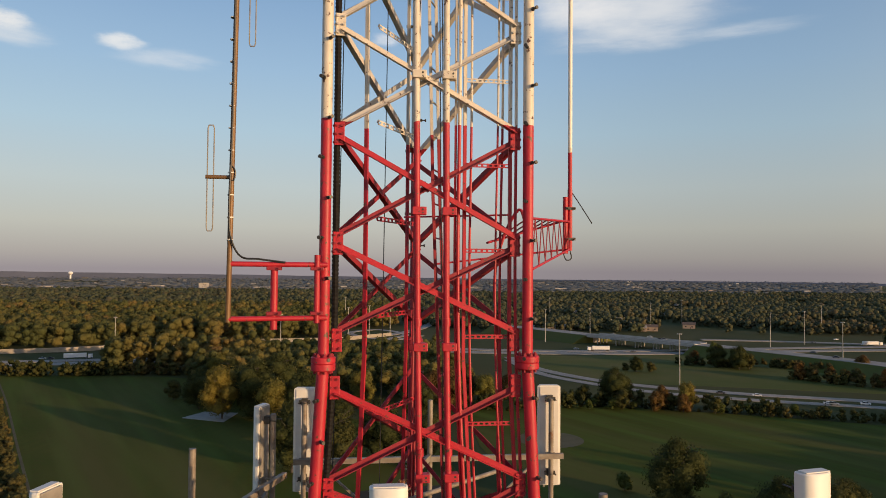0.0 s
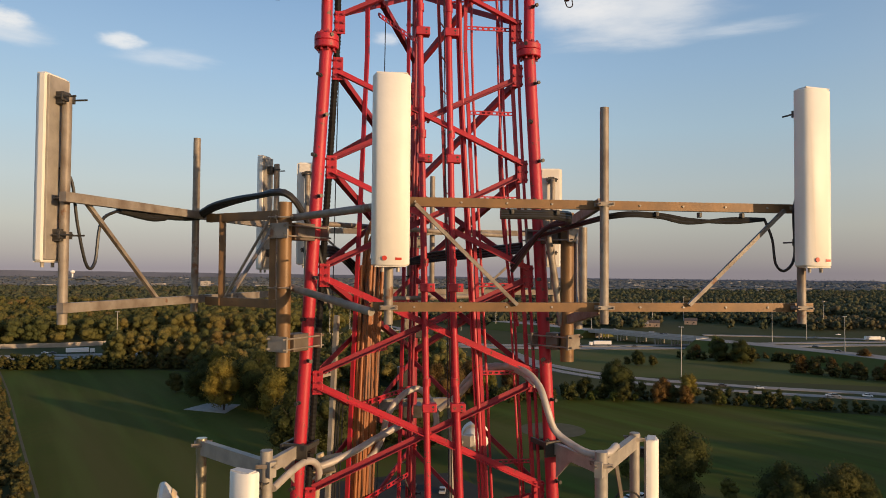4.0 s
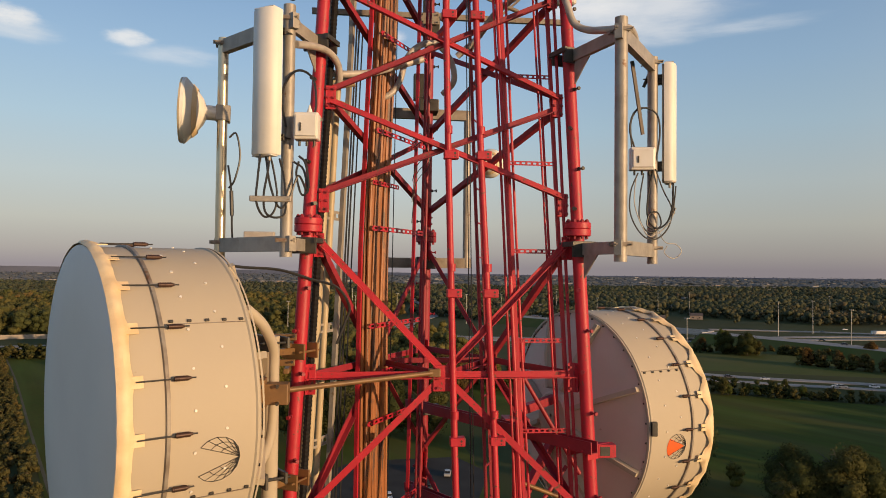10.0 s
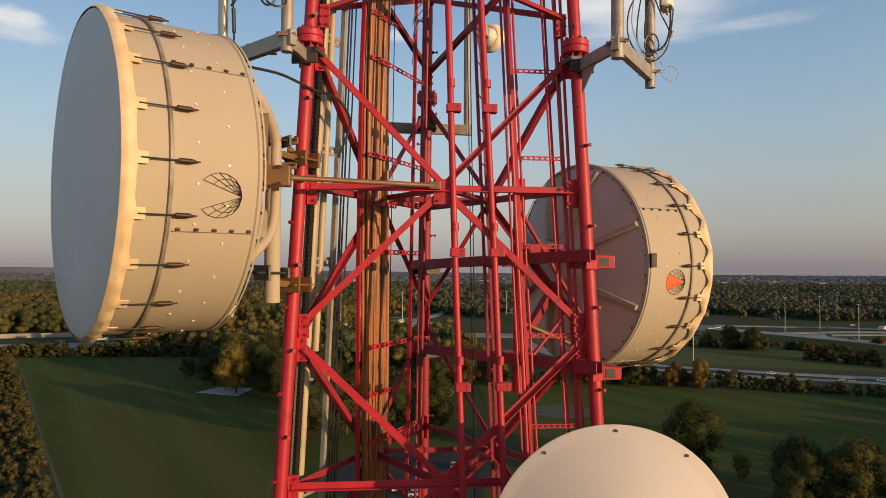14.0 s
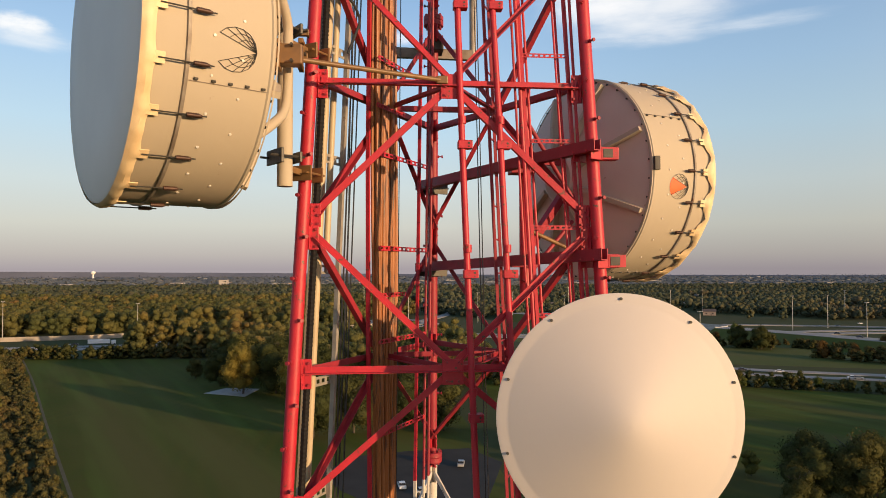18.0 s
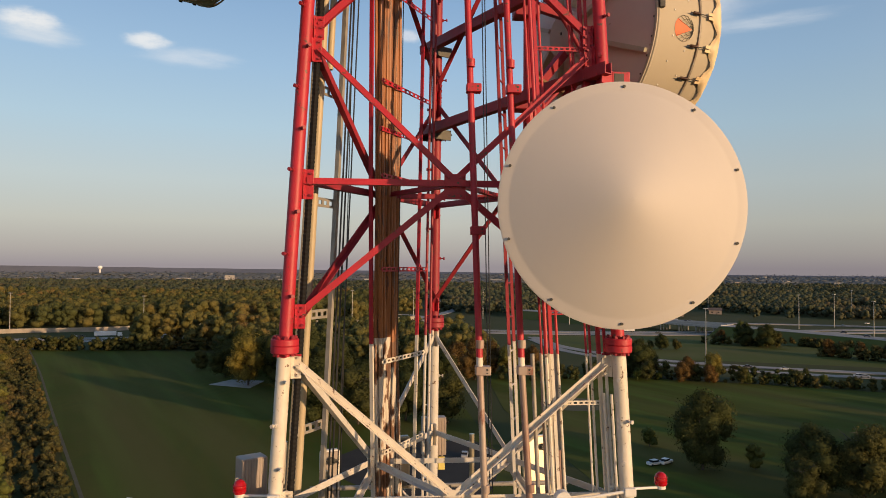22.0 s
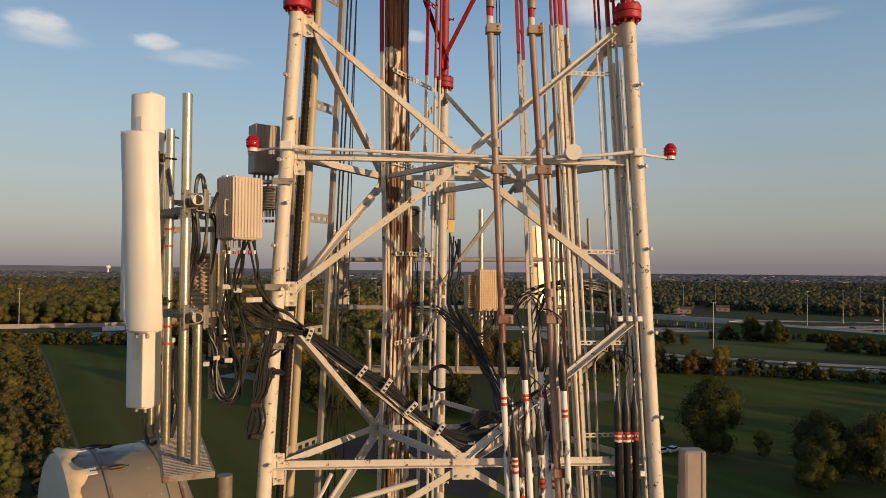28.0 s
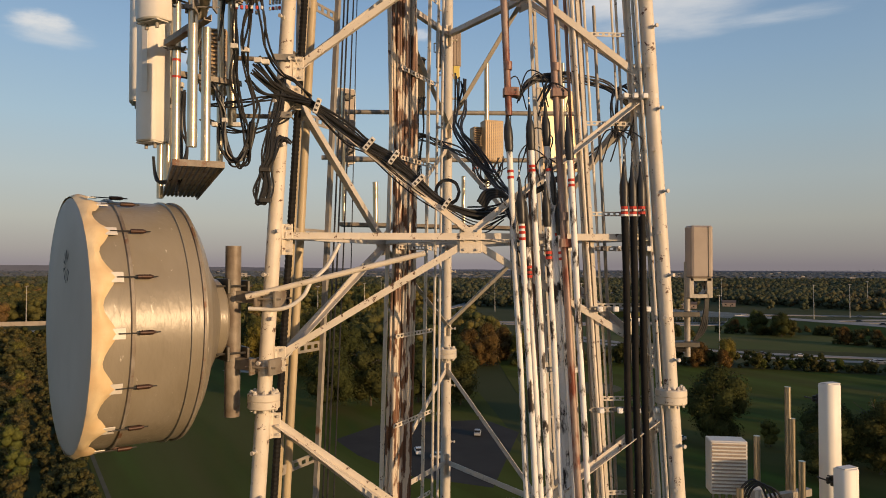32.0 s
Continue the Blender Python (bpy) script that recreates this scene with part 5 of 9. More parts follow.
b2.matrix_basis = pose(420, 960, GROUND, 0, 0, 5)
for i in range(46):
    y = rng.uniform(720, 1300)
    x = rng.uniform(0.18, 0.72) * y
    copy_thing(rng.choice((h1, h1, h2)), pose(x, y, GROUND, 0, 0, rng.uniform(-40, 40)))
for x, y in ((370, 1040), (560, 1000), (640, 980), (520, 1150), (760, 1090), (250, 1180), (820, 1250), (-330, 2350), (-300, 2420), (-860, 2150), (-980, 2300), (-1200, 2500), (-700, 2500), (-1400, 2380), (-560, 2650), (900, 2100), (1200, 2300), (700, 2400), (1100, 2700), (400, 2500), (1500, 2500), (300, 2900), (800, 3100), (-900, 3000)):
    o = copy_thing(rng.choice((b1, b2)), Matrix())
    o.matrix_basis = Matrix.LocRotScale((x, y, GROUND), Euler((0, 0, radians(rng.uniform(-15, 15)))), (0.7, 1.0, 1.15) if y > 2000 else (1.0, 1.0, 1.0))
tall = house(30, 20, 20, ROOF_W, ROOF_W, "pale multi-storey block above the distant trees", False, "building")
tall.matrix_basis = pose(-500, 2300, GROUND, 0, 0, 10)
wt = thing("water_tower", "white bulb-shaped water tower far off", "water tower", "", "", (-1572, 4000, GROUND))
part("stem", tube(new_bm(), (0, 0, 0), (0, 0, 30), 4.5, 16), PAINT_W, wt)
part("tank", lathe(new_bm(), [(4.5, 26), (11, 31), (13, 36), (12.5, 40), (8, 45), (0.5, 47)], 24, True, True), PAINT_W, wt, smooth=True)

# ---- things on the tower ----
UP = Vector((0, 0, 1))


def frame_m(p, d):
    """A frame at p whose x axis is the horizontal direction d and whose y axis is z x d."""
    d = Vector((d[0], d[1], 0)).normalized()
    m = Matrix((d, UP.cross(d), UP)).transposed().to_4x4()
    m.translation = Vector(p)
    return m


def piece(root, name, bm, mat, label="", smooth=False, parent=None):
    """A part given in world metres under a thing that stands at root's place."""
    bmesh.ops.transform(bm, matrix=Matrix.Translation(-Vector(root.location)), verts=bm.verts)
    return part(name, bm, mat, parent or root, label, smooth)


def u_clamp(root, p, r, d=(0, -1), name="pipe_clamp", mat=None, parent=None):
    """Two saddle plates and two bolts round an upright pipe."""
    m = frame_m(p, (-d[1], d[0]))
    bm = new_bm()
    for s in (-1, 1):
        box(bm, (0, s * (r + 0.010), 0), (r * 2 + 0.07, 0.012, 0.036), m, 0.003)
    for x in (-1, 1):
        tube(bm, m @ Vector((x * (r + 0.018), -r - 0.05, 0)), m @ Vector((x * (r + 0.018), r + 0.08, 0)), 0.007, 6)
    return piece(root, name, bm, mat or GALV_DARK, parent=parent)


def pipe(root, a, b, r, mat, name="pipe", n=14, label="", parent=None):
    return piece(root, name, tube(new_bm(), a, b, r, n), mat, label, True, parent)


def cable(root, pts, r, mat=None, name="cable", label="", n=6, steps=6, ripple=0.0):
    return piece(root, name, hose(new_bm(), pts, r, n, steps, ripple), mat or BLACK, label, True)


def panel_shell(w, d, h, front=0.35, n=9):
    """A panel antenna's radome: flat back, rounded sides and front, rounded ends. Origin: middle of its back, y to the front."""
    bm = new_bm()
    def outline(k):
        pts = [(-w / 2 * k, 0), (-w / 2 * k, d * front * k)]
        for i in range(n):
            a = math.pi * (1 - i / (n - 1))
            pts.append((math.cos(a) * w / 2 * k, (d * front + math.sin(a) ** 0.75 * d * (1 - front) if 0 < i < n - 1 else d * front) * k))
        pts += [(w / 2 * k, 0)]
        return pts
    rings = []
    for z, k in ((-h / 2, 0.93), (-h / 2 + 0.012, 1.0), (h / 2 - 0.012, 1.0), (h / 2, 0.93)):
        rings.append([Vector((x, y, z)) for x, y in outline(k)])
    ring_sweep(bm, rings)
    return bm


def panel_antenna(p, d, w, dep, h, label, pole=None, group="", mat=None, back=None, marks=True, tilt=0.0):
    """A panel antenna whose back's middle is at p, facing the horizontal direction d."""
    root = thing("panel_antenna", label, "panel antenna", group, "", p)
    d = Vector((d[0], d[1], 0)).normalized()
    m = Matrix((Vector((d.y, -d.x, 0)), d, UP)).transposed().to_4x4() @ pose(0, 0, 0, tilt)
    bm = panel_shell(w, dep, h)
    bmesh.ops.transform(bm, matrix=m, verts=bm.verts)
    bmesh.ops.reverse_faces(bm, faces=bm.faces)
    bmesh.ops.recalc_face_normals(bm, faces=bm.faces)
    part("radome", bm, mat or RADOME, root, smooth=True)
    part("back_plate", box(new_bm(), (0, -0.012, 0), (w * 0.8, 0.02, h * 0.985), m, 0.004), back or GALV, root, "grey metal back plate")
    for z in (-h / 2 - 0.006, h / 2 + 0.006):
        part("end_cap", box(new_bm(), (0, dep * 0.42, z), (w * 0.82, dep * 0.7, 0.01), m, 0.004), RADOME_GREY, root)
    for z in (h * 0.38, -h * 0.36):
        b = new_bm()
        box(b, (0, -0.05, z), (0.09, 0.09, 0.10), m, 0.006)
        box(b, (0, -0.10, z), (0.16, 0.02, 0.06), m, 0.004)
        tube(b, m @ Vector((-0.07, -0.22, z)), m @ Vector((-0.07, -0.04, z)), 0.008, 6)
        tube(b, m @ Vector((0.07, -0.22, z)), m @ Vector((0.07, -0.04, z)), 0.008, 6)
        part("tilt_bracket", b, DARK, root, "dark steel tilt bracket")
    if marks:
        bm = box(new_bm(), (-w * 0.20, dep + 0.001, -h / 2 + 0.055), (0.05, 0.003, 0.02), m, 0.001)
        part("maker_mark", bm, RED_MARK, root, "small red printed mark")
        bm = tube(new_bm(), m @ Vector((w * 0.16, dep - 0.01, -h / 2 + 0.06)), m @ Vector((w * 0.16, dep + 0.003, -h / 2 + 0.06)), 0.02, 12)
        part("maker_mark", bm, RED_MARK, root, "small red printed mark")
    for x in (-w * 0.2, w * 0.2):
        part("connector", tube(new_bm(), m @ Vector((x, dep * 0.45, -h / 2 - 0.05)), m @ Vector((x, dep * 0.45, -h / 2)), 0.014, 8), GALV, root)
    return root


# sector frame before the tower
RAIL = channel_shape(0.07, 0.07, 0.008)


def sector_frame(pts, z_hi, z_lo, out, mat_rail, mat_pole, label, diagonals):
    """Two rails and three poles; pts are the poles' places in plan, out the horizontal direction that the frame faces."""
    a, b = Vector((*pts[0], 0)), Vector((*pts[2], 0))
    d = (b - a).normalized()
    out = Vector((out[0], out[1], 0)).normalized()
    root = thing("sector_frame", label, "antenna mount", "sector frames", "", (a + b) / 2 + Vector((0, 0, z_lo)))
    behind = -out * 0.10
    for z in (z_hi, z_lo):
        piece(root, "rail", profile(new_bm(), a - d * 0.14 + behind + UP * z, b + d * 0.16 + behind + UP * z, rect_shape(0.062, 0.078)), mat_rail)
        for i in range(9):
            q = a.lerp(b, 0.06 + i * 0.108) + behind + UP * z
            piece(root, "rail_bolt", tube(new_bm(), q + out * 0.03, q + out * 0.040, 0.010, 6), GALV)
    for p in pts:
        q = Vector((*p, 0))
        piece(root, "mast_pole", tube(new_bm(), q + UP * (z_lo - 0.14), q + UP * (z_hi + 0.84), 0.038, 16), mat_pole, smooth=True)
        for z in (z_hi, z_lo):
            u_clamp(root, q + UP * z, 0.038, out)
    for s0, s1 in diagonals:
        p, q = a.lerp(b, s0) + UP * (z_hi - 0.02), a.lerp(b, s1) + UP * (z_lo + 0.02)
        piece(root, "diagonal", profile(new_bm(), p + behind + out * 0.050, q + behind + out * 0.050, rect_shape(0.032, 0.036), out), mat_pole)
    return root


F_PTS = [(-0.46, -2.08), (1.39, -2.08), (3.205, -2.08)]
L_PTS = [(-3.08, -1.93), (-2.46, -0.16), (-1.83, 1.60)]
B_PTS = [(-1.49, 2.45), (0.35, 2.45), (2.19, 2.45)]
front_frame = sector_frame(F_PTS, 16.38, 15.49, (0, -1), STEEL_BROWN, GALV_DARK, "brown weathered steel sector frame with three upright pipes", ((0.06, 0.30), (0.965, 0.72)))
left_frame = sector_frame(L_PTS, 16.36, 15.48, (-0.94, 0.33), GALV_DARK, GALV_DARK, "weathered steel sector frame carrying heavy black cables", ((0.05, 0.31), (0.95, 0.68)))
rear_frame = sector_frame(B_PTS, 16.36, 15.48, (0, 1), GALV_DARK, GALV_DARK, "weathered steel sector frame behind the tower", ((0.05, 0.3), (0.95, 0.7)))
panel_antenna((-0.455, -2.20, 16.61), (0, -1), 0.31, 0.13, 1.55, "tall white panel antenna with red marks, clamped to a pipe")
panel_antenna((3.22, -2.17, 16.63), (0.2, -1), 0.32, 0.14, 1.55, "tall white panel antenna at the end of the sector frame")
panel_antenna((-3.16, -1.93, 16.60), (-0.95, 0.25), 0.30, 0.11, 1.50, "white panel antenna seen from its grey metal back edge", marks=False)
panel_antenna((-1.96, 1.66, 16.55), (-0.94, 0.33), 0.30, 0.11, 1.50, "white panel antenna on the far end of its frame", marks=False)
panel_antenna((-1.49, 2.57, 16.62), (0.05, 1), 0.33, 0.12, 1.50, "white panel antenna seen from behind on dark brackets", back=BOX_WHITE, marks=False)
panel_antenna((2.19, 2.57, 16.62), (0.1, 1), 0.35, 0.12, 1.50, "white panel antenna seen from behind on dark brackets", back=BOX_WHITE, marks=False)


def standoff(k, q, reach, zs, label):
    """A pipe beside leg k carried by two boxes, with two arms reaching out to a sector frame."""
    root = thing("standoff_mount", label, "antenna mount", "standoff mounts", "", (*q, zs[0]))
    q = Vector((*q, 0))
    pipe(root, q + UP * zs[0], q + UP * zs[1], 0.068, STEEL_BROWN, "standoff_pipe", 18)
    for z in (16.17, 15.08):
        leg = leg_at(k, z)
        d = Vector((q.x - leg.x, q.y - leg.y, 0))
        m = frame_m(leg + UP * 0, d)
        L = d.length
        bm = box(new_bm(), (L * 0.5, 0, 0), (max(L - 0.13, 0.08), 0.16, 0.17), m, 0.01)
        piece(root, "bracket_box", bm, STEEL_DULL)
        bm = new_bm()
        for s in (-0.085, L + 0.075):
            box(bm, (s, 0, 0), (0.02, 0.24, 0.15), m, 0.004)
        for y in (-0.1, 0.1):
            for zz in (-0.05, 0.05):
                tube(bm, m @ Vector((-0.14, y, zz)), m @ Vector((L + 0.12, y, zz)), 0.009, 6)
        piece(root, "clamp_plate", bm, GALV_DARK)
    for p, q2, w in reach:
        piece(root, "arm", profile(new_bm(), p, q2, rect_shape(0.045, w)), GALV_DARK)
    return root


lo_q = leg_at(0, 15.6) + Vector((-0.23, -0.30, 0))
ro_q = leg_at(1, 15.6) + Vector((0.21, -0.22, 0))
st_l = standoff(0, lo_q[:2], [], (14.86, 16.45), "brown steel standoff pipe clamped to the leg by two boxes")
g0, g1 = Vector((lo_q.x, lo_q.y, 0)), Vector((-2.30, -0.28, 0))
for z in (16.33, 15.46):
    piece(st_l, "gate_rail", profile(new_bm(), g0 + UP * z, g1 + UP * z, rect_shape(0.06, 0.085)), STEEL_BROWN)
for s in (0.14, 0.80):
    p = g0.lerp(g1, s)
    piece(st_l, "gate_post", profile(new_bm(), p + UP * 15.42, p + UP * 16.36, rect_shape(0.06, 0.06), (0, 1, 0)), STEEL_BROWN)
piece(st_l, "gate_diagonal", tube(new_bm(), g0.lerp(g1, 0.18) + UP * 16.3, g0.lerp(g1, 0.76) + UP * 15.5, 0.014, 8), GALV)
for z, e in ((16.30, (-0.56, -2.02, 16.33)), (15.62, (-0.60, -2.05, 15.45))):
    pipe(st_l, g0 + UP * z + Vector((0.08, 0, 0)), e, 0.036, GALV_DARK, "tie_pipe", 12, "grey steel tie pipe")
    u_clamp(st_l, g0 + UP * z, 0.068, (1, 0))
st_r = standoff(1, ro_q[:2], [((ro_q.x, ro_q.y, 16.28), (1.40, -1.96, 16.40), 0.09), ((ro_q.x, ro_q.y, 15.30), (1.40, -1.96, 15.47), 0.09)], (14.88, 16.40), "brown steel standoff pipe on the front leg with angled arms")
pipe(st_r, (ro_q.x + 0.16, ro_q.y + 0.15, 15.2), (ro_q.x + 0.16, ro_q.y + 0.15, 16.3), 0.05, GALV_DARK, "second_pipe")
pipe(st_r, (1.32, -1.72, 15.45), (1.32, -1.72, 16.2), 0.036, GALV_DARK, "gate_post")
piece(st_r, "gate_diagonal", tube(new_bm(), (ro_q.x + 0.1, ro_q.y, 16.2), (1.27, -1.7, 15.5), 0.012, 8), GALV)
pipe(st_r, [(1.16, -0.90, 16.52)][0], [(1.36, -0.90, 15.24)][0], 0.036, GALV_DARK, "tie_pipe")
bo_q = leg_at(2, 15.6) + Vector((0.0, 0.33, 0))
st_b = standoff(2, bo_q[:2], [((bo_q.x, bo_q.y, 16.28), (0.35, 2.40, 16.38), 0.09), ((bo_q.x, bo_q.y, 15.30), (0.35, 2.40, 15.47), 0.09)], (14.88, 16.40), "dark steel standoff pipe on the back leg")
for z in (15.45, 16.3):
    pipe(st_b, (-1.2, -0.2, z), (1.3, 1.9, z), 0.03, GALV_DARK, "tie_pipe")

# cables of the sector frames
harness = thing("cable_run", "bundle of heavy black feeder cables along the sector frame", "cables", "", "", tuple(lo_q))
for i in range(4):
    o = (i - 1.5) * 0.028
    cable(harness, [(-1.0, -0.5 + o, 15.4), (-1.15, -0.62 + o, 16.05), (-1.38, -1.0 + o, 16.50 + 0.02 * (i % 2)), (-1.75, -0.8 + o, 16.52), (-2.2, -0.45 + o, 16.46 - 0.03 * (i % 2)), (-2.46 + o, -0.3, 16.33), (-2.7 + o * 0.5, -0.95, 16.31)], 0.026, n=8)
for i in range(2):
    cable(harness, [(-2.62, -0.75, 16.30), (-2.72 + i * 0.03, -1.0, 16.33 - i * 0.05), (-2.85, -1.35, 16.32)], 0.035, n=8, label="taped cable splice")
cable(harness, [(-2.85, -1.35, 16.32), (-2.93, -1.55, 16.2), (-2.95, -1.62, 15.85), (-2.98, -1.72, 15.82), (-3.02, -1.82, 16.15), (-3.06, -1.85, 16.5), (-3.12, -1.90, 16.6), (-3.18, -1.92, 16.6)], 0.014)
f_harness = thing("cable_run", "black feeder cables tied beneath the brown frame rail", "cables", "", "", (1.2, -2.0, 16.3))
for i in range(3):
    cable(f_harness, [(0.9, -0.6, 15.9 - i * 0.05), (1.1, -1.1, 16.2), (1.25, -1.5, 16.32 - i * 0.03), (1.0, -1.95, 16.31 - i * 0.02), (0.5, -1.97, 16.31 - i * 0.02)], 0.024, n=8)
for i in range(2):
    cable(f_harness, [(1.1, -1.0, 16.15), (1.5, -1.9, 16.30 - i * 0.02), (1.9, -1.97, 16.31 - i * 0.02), (2.2, -1.97, 16.27 - 0.03 * i), (2.6, -1.97, 16.25 + i * 0.03), (2.92, -1.98, 16.28)], 0.018)
cable(f_harness, [(2.92, -1.98, 16.28), (2.98, -2.0, 16.1), (3.0, -2.02, 15.88), (3.08, -2.03, 15.82), (3.16, -2.05, 15.95), (3.15, -2.06, 16.35), (3.20, -2.08, 16.56), (3.28, -2.1, 16.6)], 0.013)
for x in (0.6, 1.0, 1.9, 2.3, 2.7):
    piece(f_harness, "cable_clip", box(new_bm(), (x, -1.985, 16.31), (0.03, 0.05, 0.045), None, 0.006), DARK)
r_harness = thing("cable_run", "black feeder cables crossing inside the tower", "cables", "", "", (0, 0, 15.5))
for i in range(4):
    cable(r_harness, [(-0.75 + i * 0.06, 0.2, 14.6), (-0.72 + i * 0.06, 0.22, 15.2), (-0.5 + i * 0.03, 0.3, 15.75), (0.1, 0.4, 15.9 + i * 0.03), (0.6, 0.0, 15.95 + i * 0.03), (1.0, -0.6, 16.0 + i * 0.03)], 0.017, n=7)
    cable(r_harness, [(-0.66 + i * 0.05, 0.3, 14.6), (-0.66 + i * 0.05, 0.3, 15.5), (-0.9, -0.1, 15.9 + i * 0.03), (-1.15, -0.6, 15.95 + i * 0.03)], 0.017, n=7)

# ---- lower mounts ----


def arm_pair(root, k, nodes, z_hi, z_lo, low_web=True):
    """Channel arms from leg k out to two poles, at two heights."""
    for z in (z_hi, z_lo):
        leg = leg_at(k, z)
        n0, n1 = Vector((*nodes[0], z)), Vector((*nodes[1], z))
        leg_z = leg
        mid = leg_z.lerp(n0, 0.5)
        piece(root, "leg_arm", profile(new_bm(), pull(leg_z, n0, 0.10), n0, rect_shape(0.05, 0.12)), GALV)
        piece(root, "cross_arm", profile(new_bm(), pull(n0, n1, -0.1), pull(n1, n0, -0.05), rect_shape(0.07, 0.14)), GALV)
        m = frame_m(leg_z, n0 - leg_z)
        bm = new_bm()
        box(bm, (0.11, 0, 0.0), (0.03, 0.26, 0.16), m, 0.004)
        box(bm, (-0.11, 0, 0.0), (0.03, 0.26, 0.12), m, 0.004)
        box(bm, (0.0, -0.13, 0.05), (0.3, 0.03, 0.05), m, 0.004)
        box(bm, (0.0, 0.13, 0.05), (0.3, 0.03, 0.05), m, 0.004)
        piece(root, "leg_clamp", bm, DARK, "dark steel leg clamp")
        for n in (n0, n1):
            u_clamp(root, n + UP * 0.03, 0.055, (0, -1))
        if z == z_lo and not low_web:
            continue
        # triangular web plate
        bm = new_bm()
        vs = [m @ Vector((x, y, zz)) for y in (-0.006, 0.006) for x, zz in ((0.12, -0.05), (0.40, -0.05), (0.12, -0.30))]
        v = [bm.verts.new(p) for p in vs]
        bm.faces.new(v[:3]); bm.faces.new(v[:2:-1])
        for i in range(3):
            j = (i + 1) % 3
            bm.faces.new((v[i], v[3 + i], v[3 + j], v[j]))
        bmesh.ops.recalc_face_normals(bm, faces=bm.faces)
        piece(root, "web_plate", bm, GALV)


def radio_unit(p, d, size, label, mat, fins=0, lid=True):
    root = thing("radio_unit", label, "radio unit", "", "", p)
    m = Matrix((Vector((-d[1], d[0], 0)).normalized() * -1, Vector((d[0], d[1], 0)).normalized(), UP)).transposed().to_4x4()
    w, dep, h = size
    part("housing", box(new_bm(), (0, 0, 0), size, m, 0.016), mat, root)
    for i in range(fins):
        part("fin", box(new_bm(), (-w / 2 + w * (i + 0.5) / fins, dep / 2 + 0.014, 0), (w / fins * 0.4, 0.03, h * 0.9), m), mat, root)
    if lid:
        part("cover", box(new_bm(), (0, dep / 2 + 0.008, 0), (w * 0.82, 0.02, h * 0.78), m, 0.006), mat, root)
        part("latch", box(new_bm(), (w * 0.2, dep / 2 + 0.022, -h * 0.06), (0.016, 0.012, h * 0.3), m, 0.003), DARK, root, "dark latch")
    for x in (-0.3, 0.0, 0.3):
        part("connector", tube(new_bm(), m @ Vector((x * w, 0, -h / 2 - 0.05)), m @ Vector((x * w, 0, -h / 2)), 0.012, 8), DARK, root)
    return root


mount_l = thing("pole_mount", "galvanised two-pole antenna mount with one bright pole", "antenna mount", "pole mounts", "", (-1.52, -1.38, 11.9))
LP, DP = (-1.52, -1.38), (-2.27, -0.56)
pipe(mount_l, (*LP, 11.86), (*LP, 14.16), 0.056, GALV, "pole", 18)
pipe(mount_l, (*DP, 11.86), (*DP, 14.09), 0.052, GALV_BRIGHT, "pole", 18, "bright galvanised pole, tinted gold for the sun's sheen")
arm_pair(mount_l, 0, (LP, DP), 14.0, 11.98, False)
piece(mount_l, "spacer_box", box(new_bm(), (-1.85, -0.75, 12.07), (0.3, 0.08, 0.09), None, 0.01), CONDUIT)
panel_antenna((-1.66, -1.545, 13.39), (-0.56, -0.83), 0.27, 0.13, 1.29, "white panel antenna with dark tail cables beneath", marks=False)
radio_unit((-1.335, -1.52, 13.02), (-0.1, -1), (0.22, 0.14, 0.24), "small white radio box strapped to the pole", BOX_WHITE)
part("lightning_cap", tube(new_bm(), (0.02, 0, 0.12), (0.02, 0, 0.2), 0.03, 10, 0.004), RADOME, bpy.data.objects["radio_unit"], "white cone cap")


def small_dish(p, d, r, depth, label):
    """A little parabolic dish at the back of its rim's middle p, facing d."""
    root = thing("dish_antenna", label, "dish antenna", "", "", p)
    m = Vector(d).to_track_quat("Z", "Y").to_matrix().to_4x4()
    def put(bm):
        bmesh.ops.transform(bm, matrix=m, verts=bm.verts)
        return bm
    part("reflector", put(lathe(new_bm(), [(0.06, -depth), (r * 0.4, -depth * 0.86), (r * 0.75, -depth * 0.45), (r * 0.97, -0.03), (r, -0.02), (r, 0.012)], 40, True)), RADOME, root, smooth=True)
    part("radome", put(lathe(new_bm(), [(r, 0.012), (r * 0.97, 0.03), (r * 0.5, 0.05), (0.01, 0.055)], 40, False, True)), HEM, root, "cream radome", True)
    part("band", put(lathe(new_bm(), [(r * 0.66, -depth * 0.62), (r * 0.79, -depth * 0.42), (r * 0.81, -depth * 0.42), (r * 0.68, -depth * 0.62)], 40)), HEM, root, "cream band")
    part("hub", put(lathe(new_bm(), [(0.07, -depth - 0.10), (0.075, -depth - 0.09), (0.075, -depth + 0.01)], 20, True)), BOX_WHITE, root)
    part("pole_bracket", put(box(new_bm(), (0, 0, -depth - 0.16), (0.16, 0.16, 0.14), None, 0.012)), GALV, root)
    return root


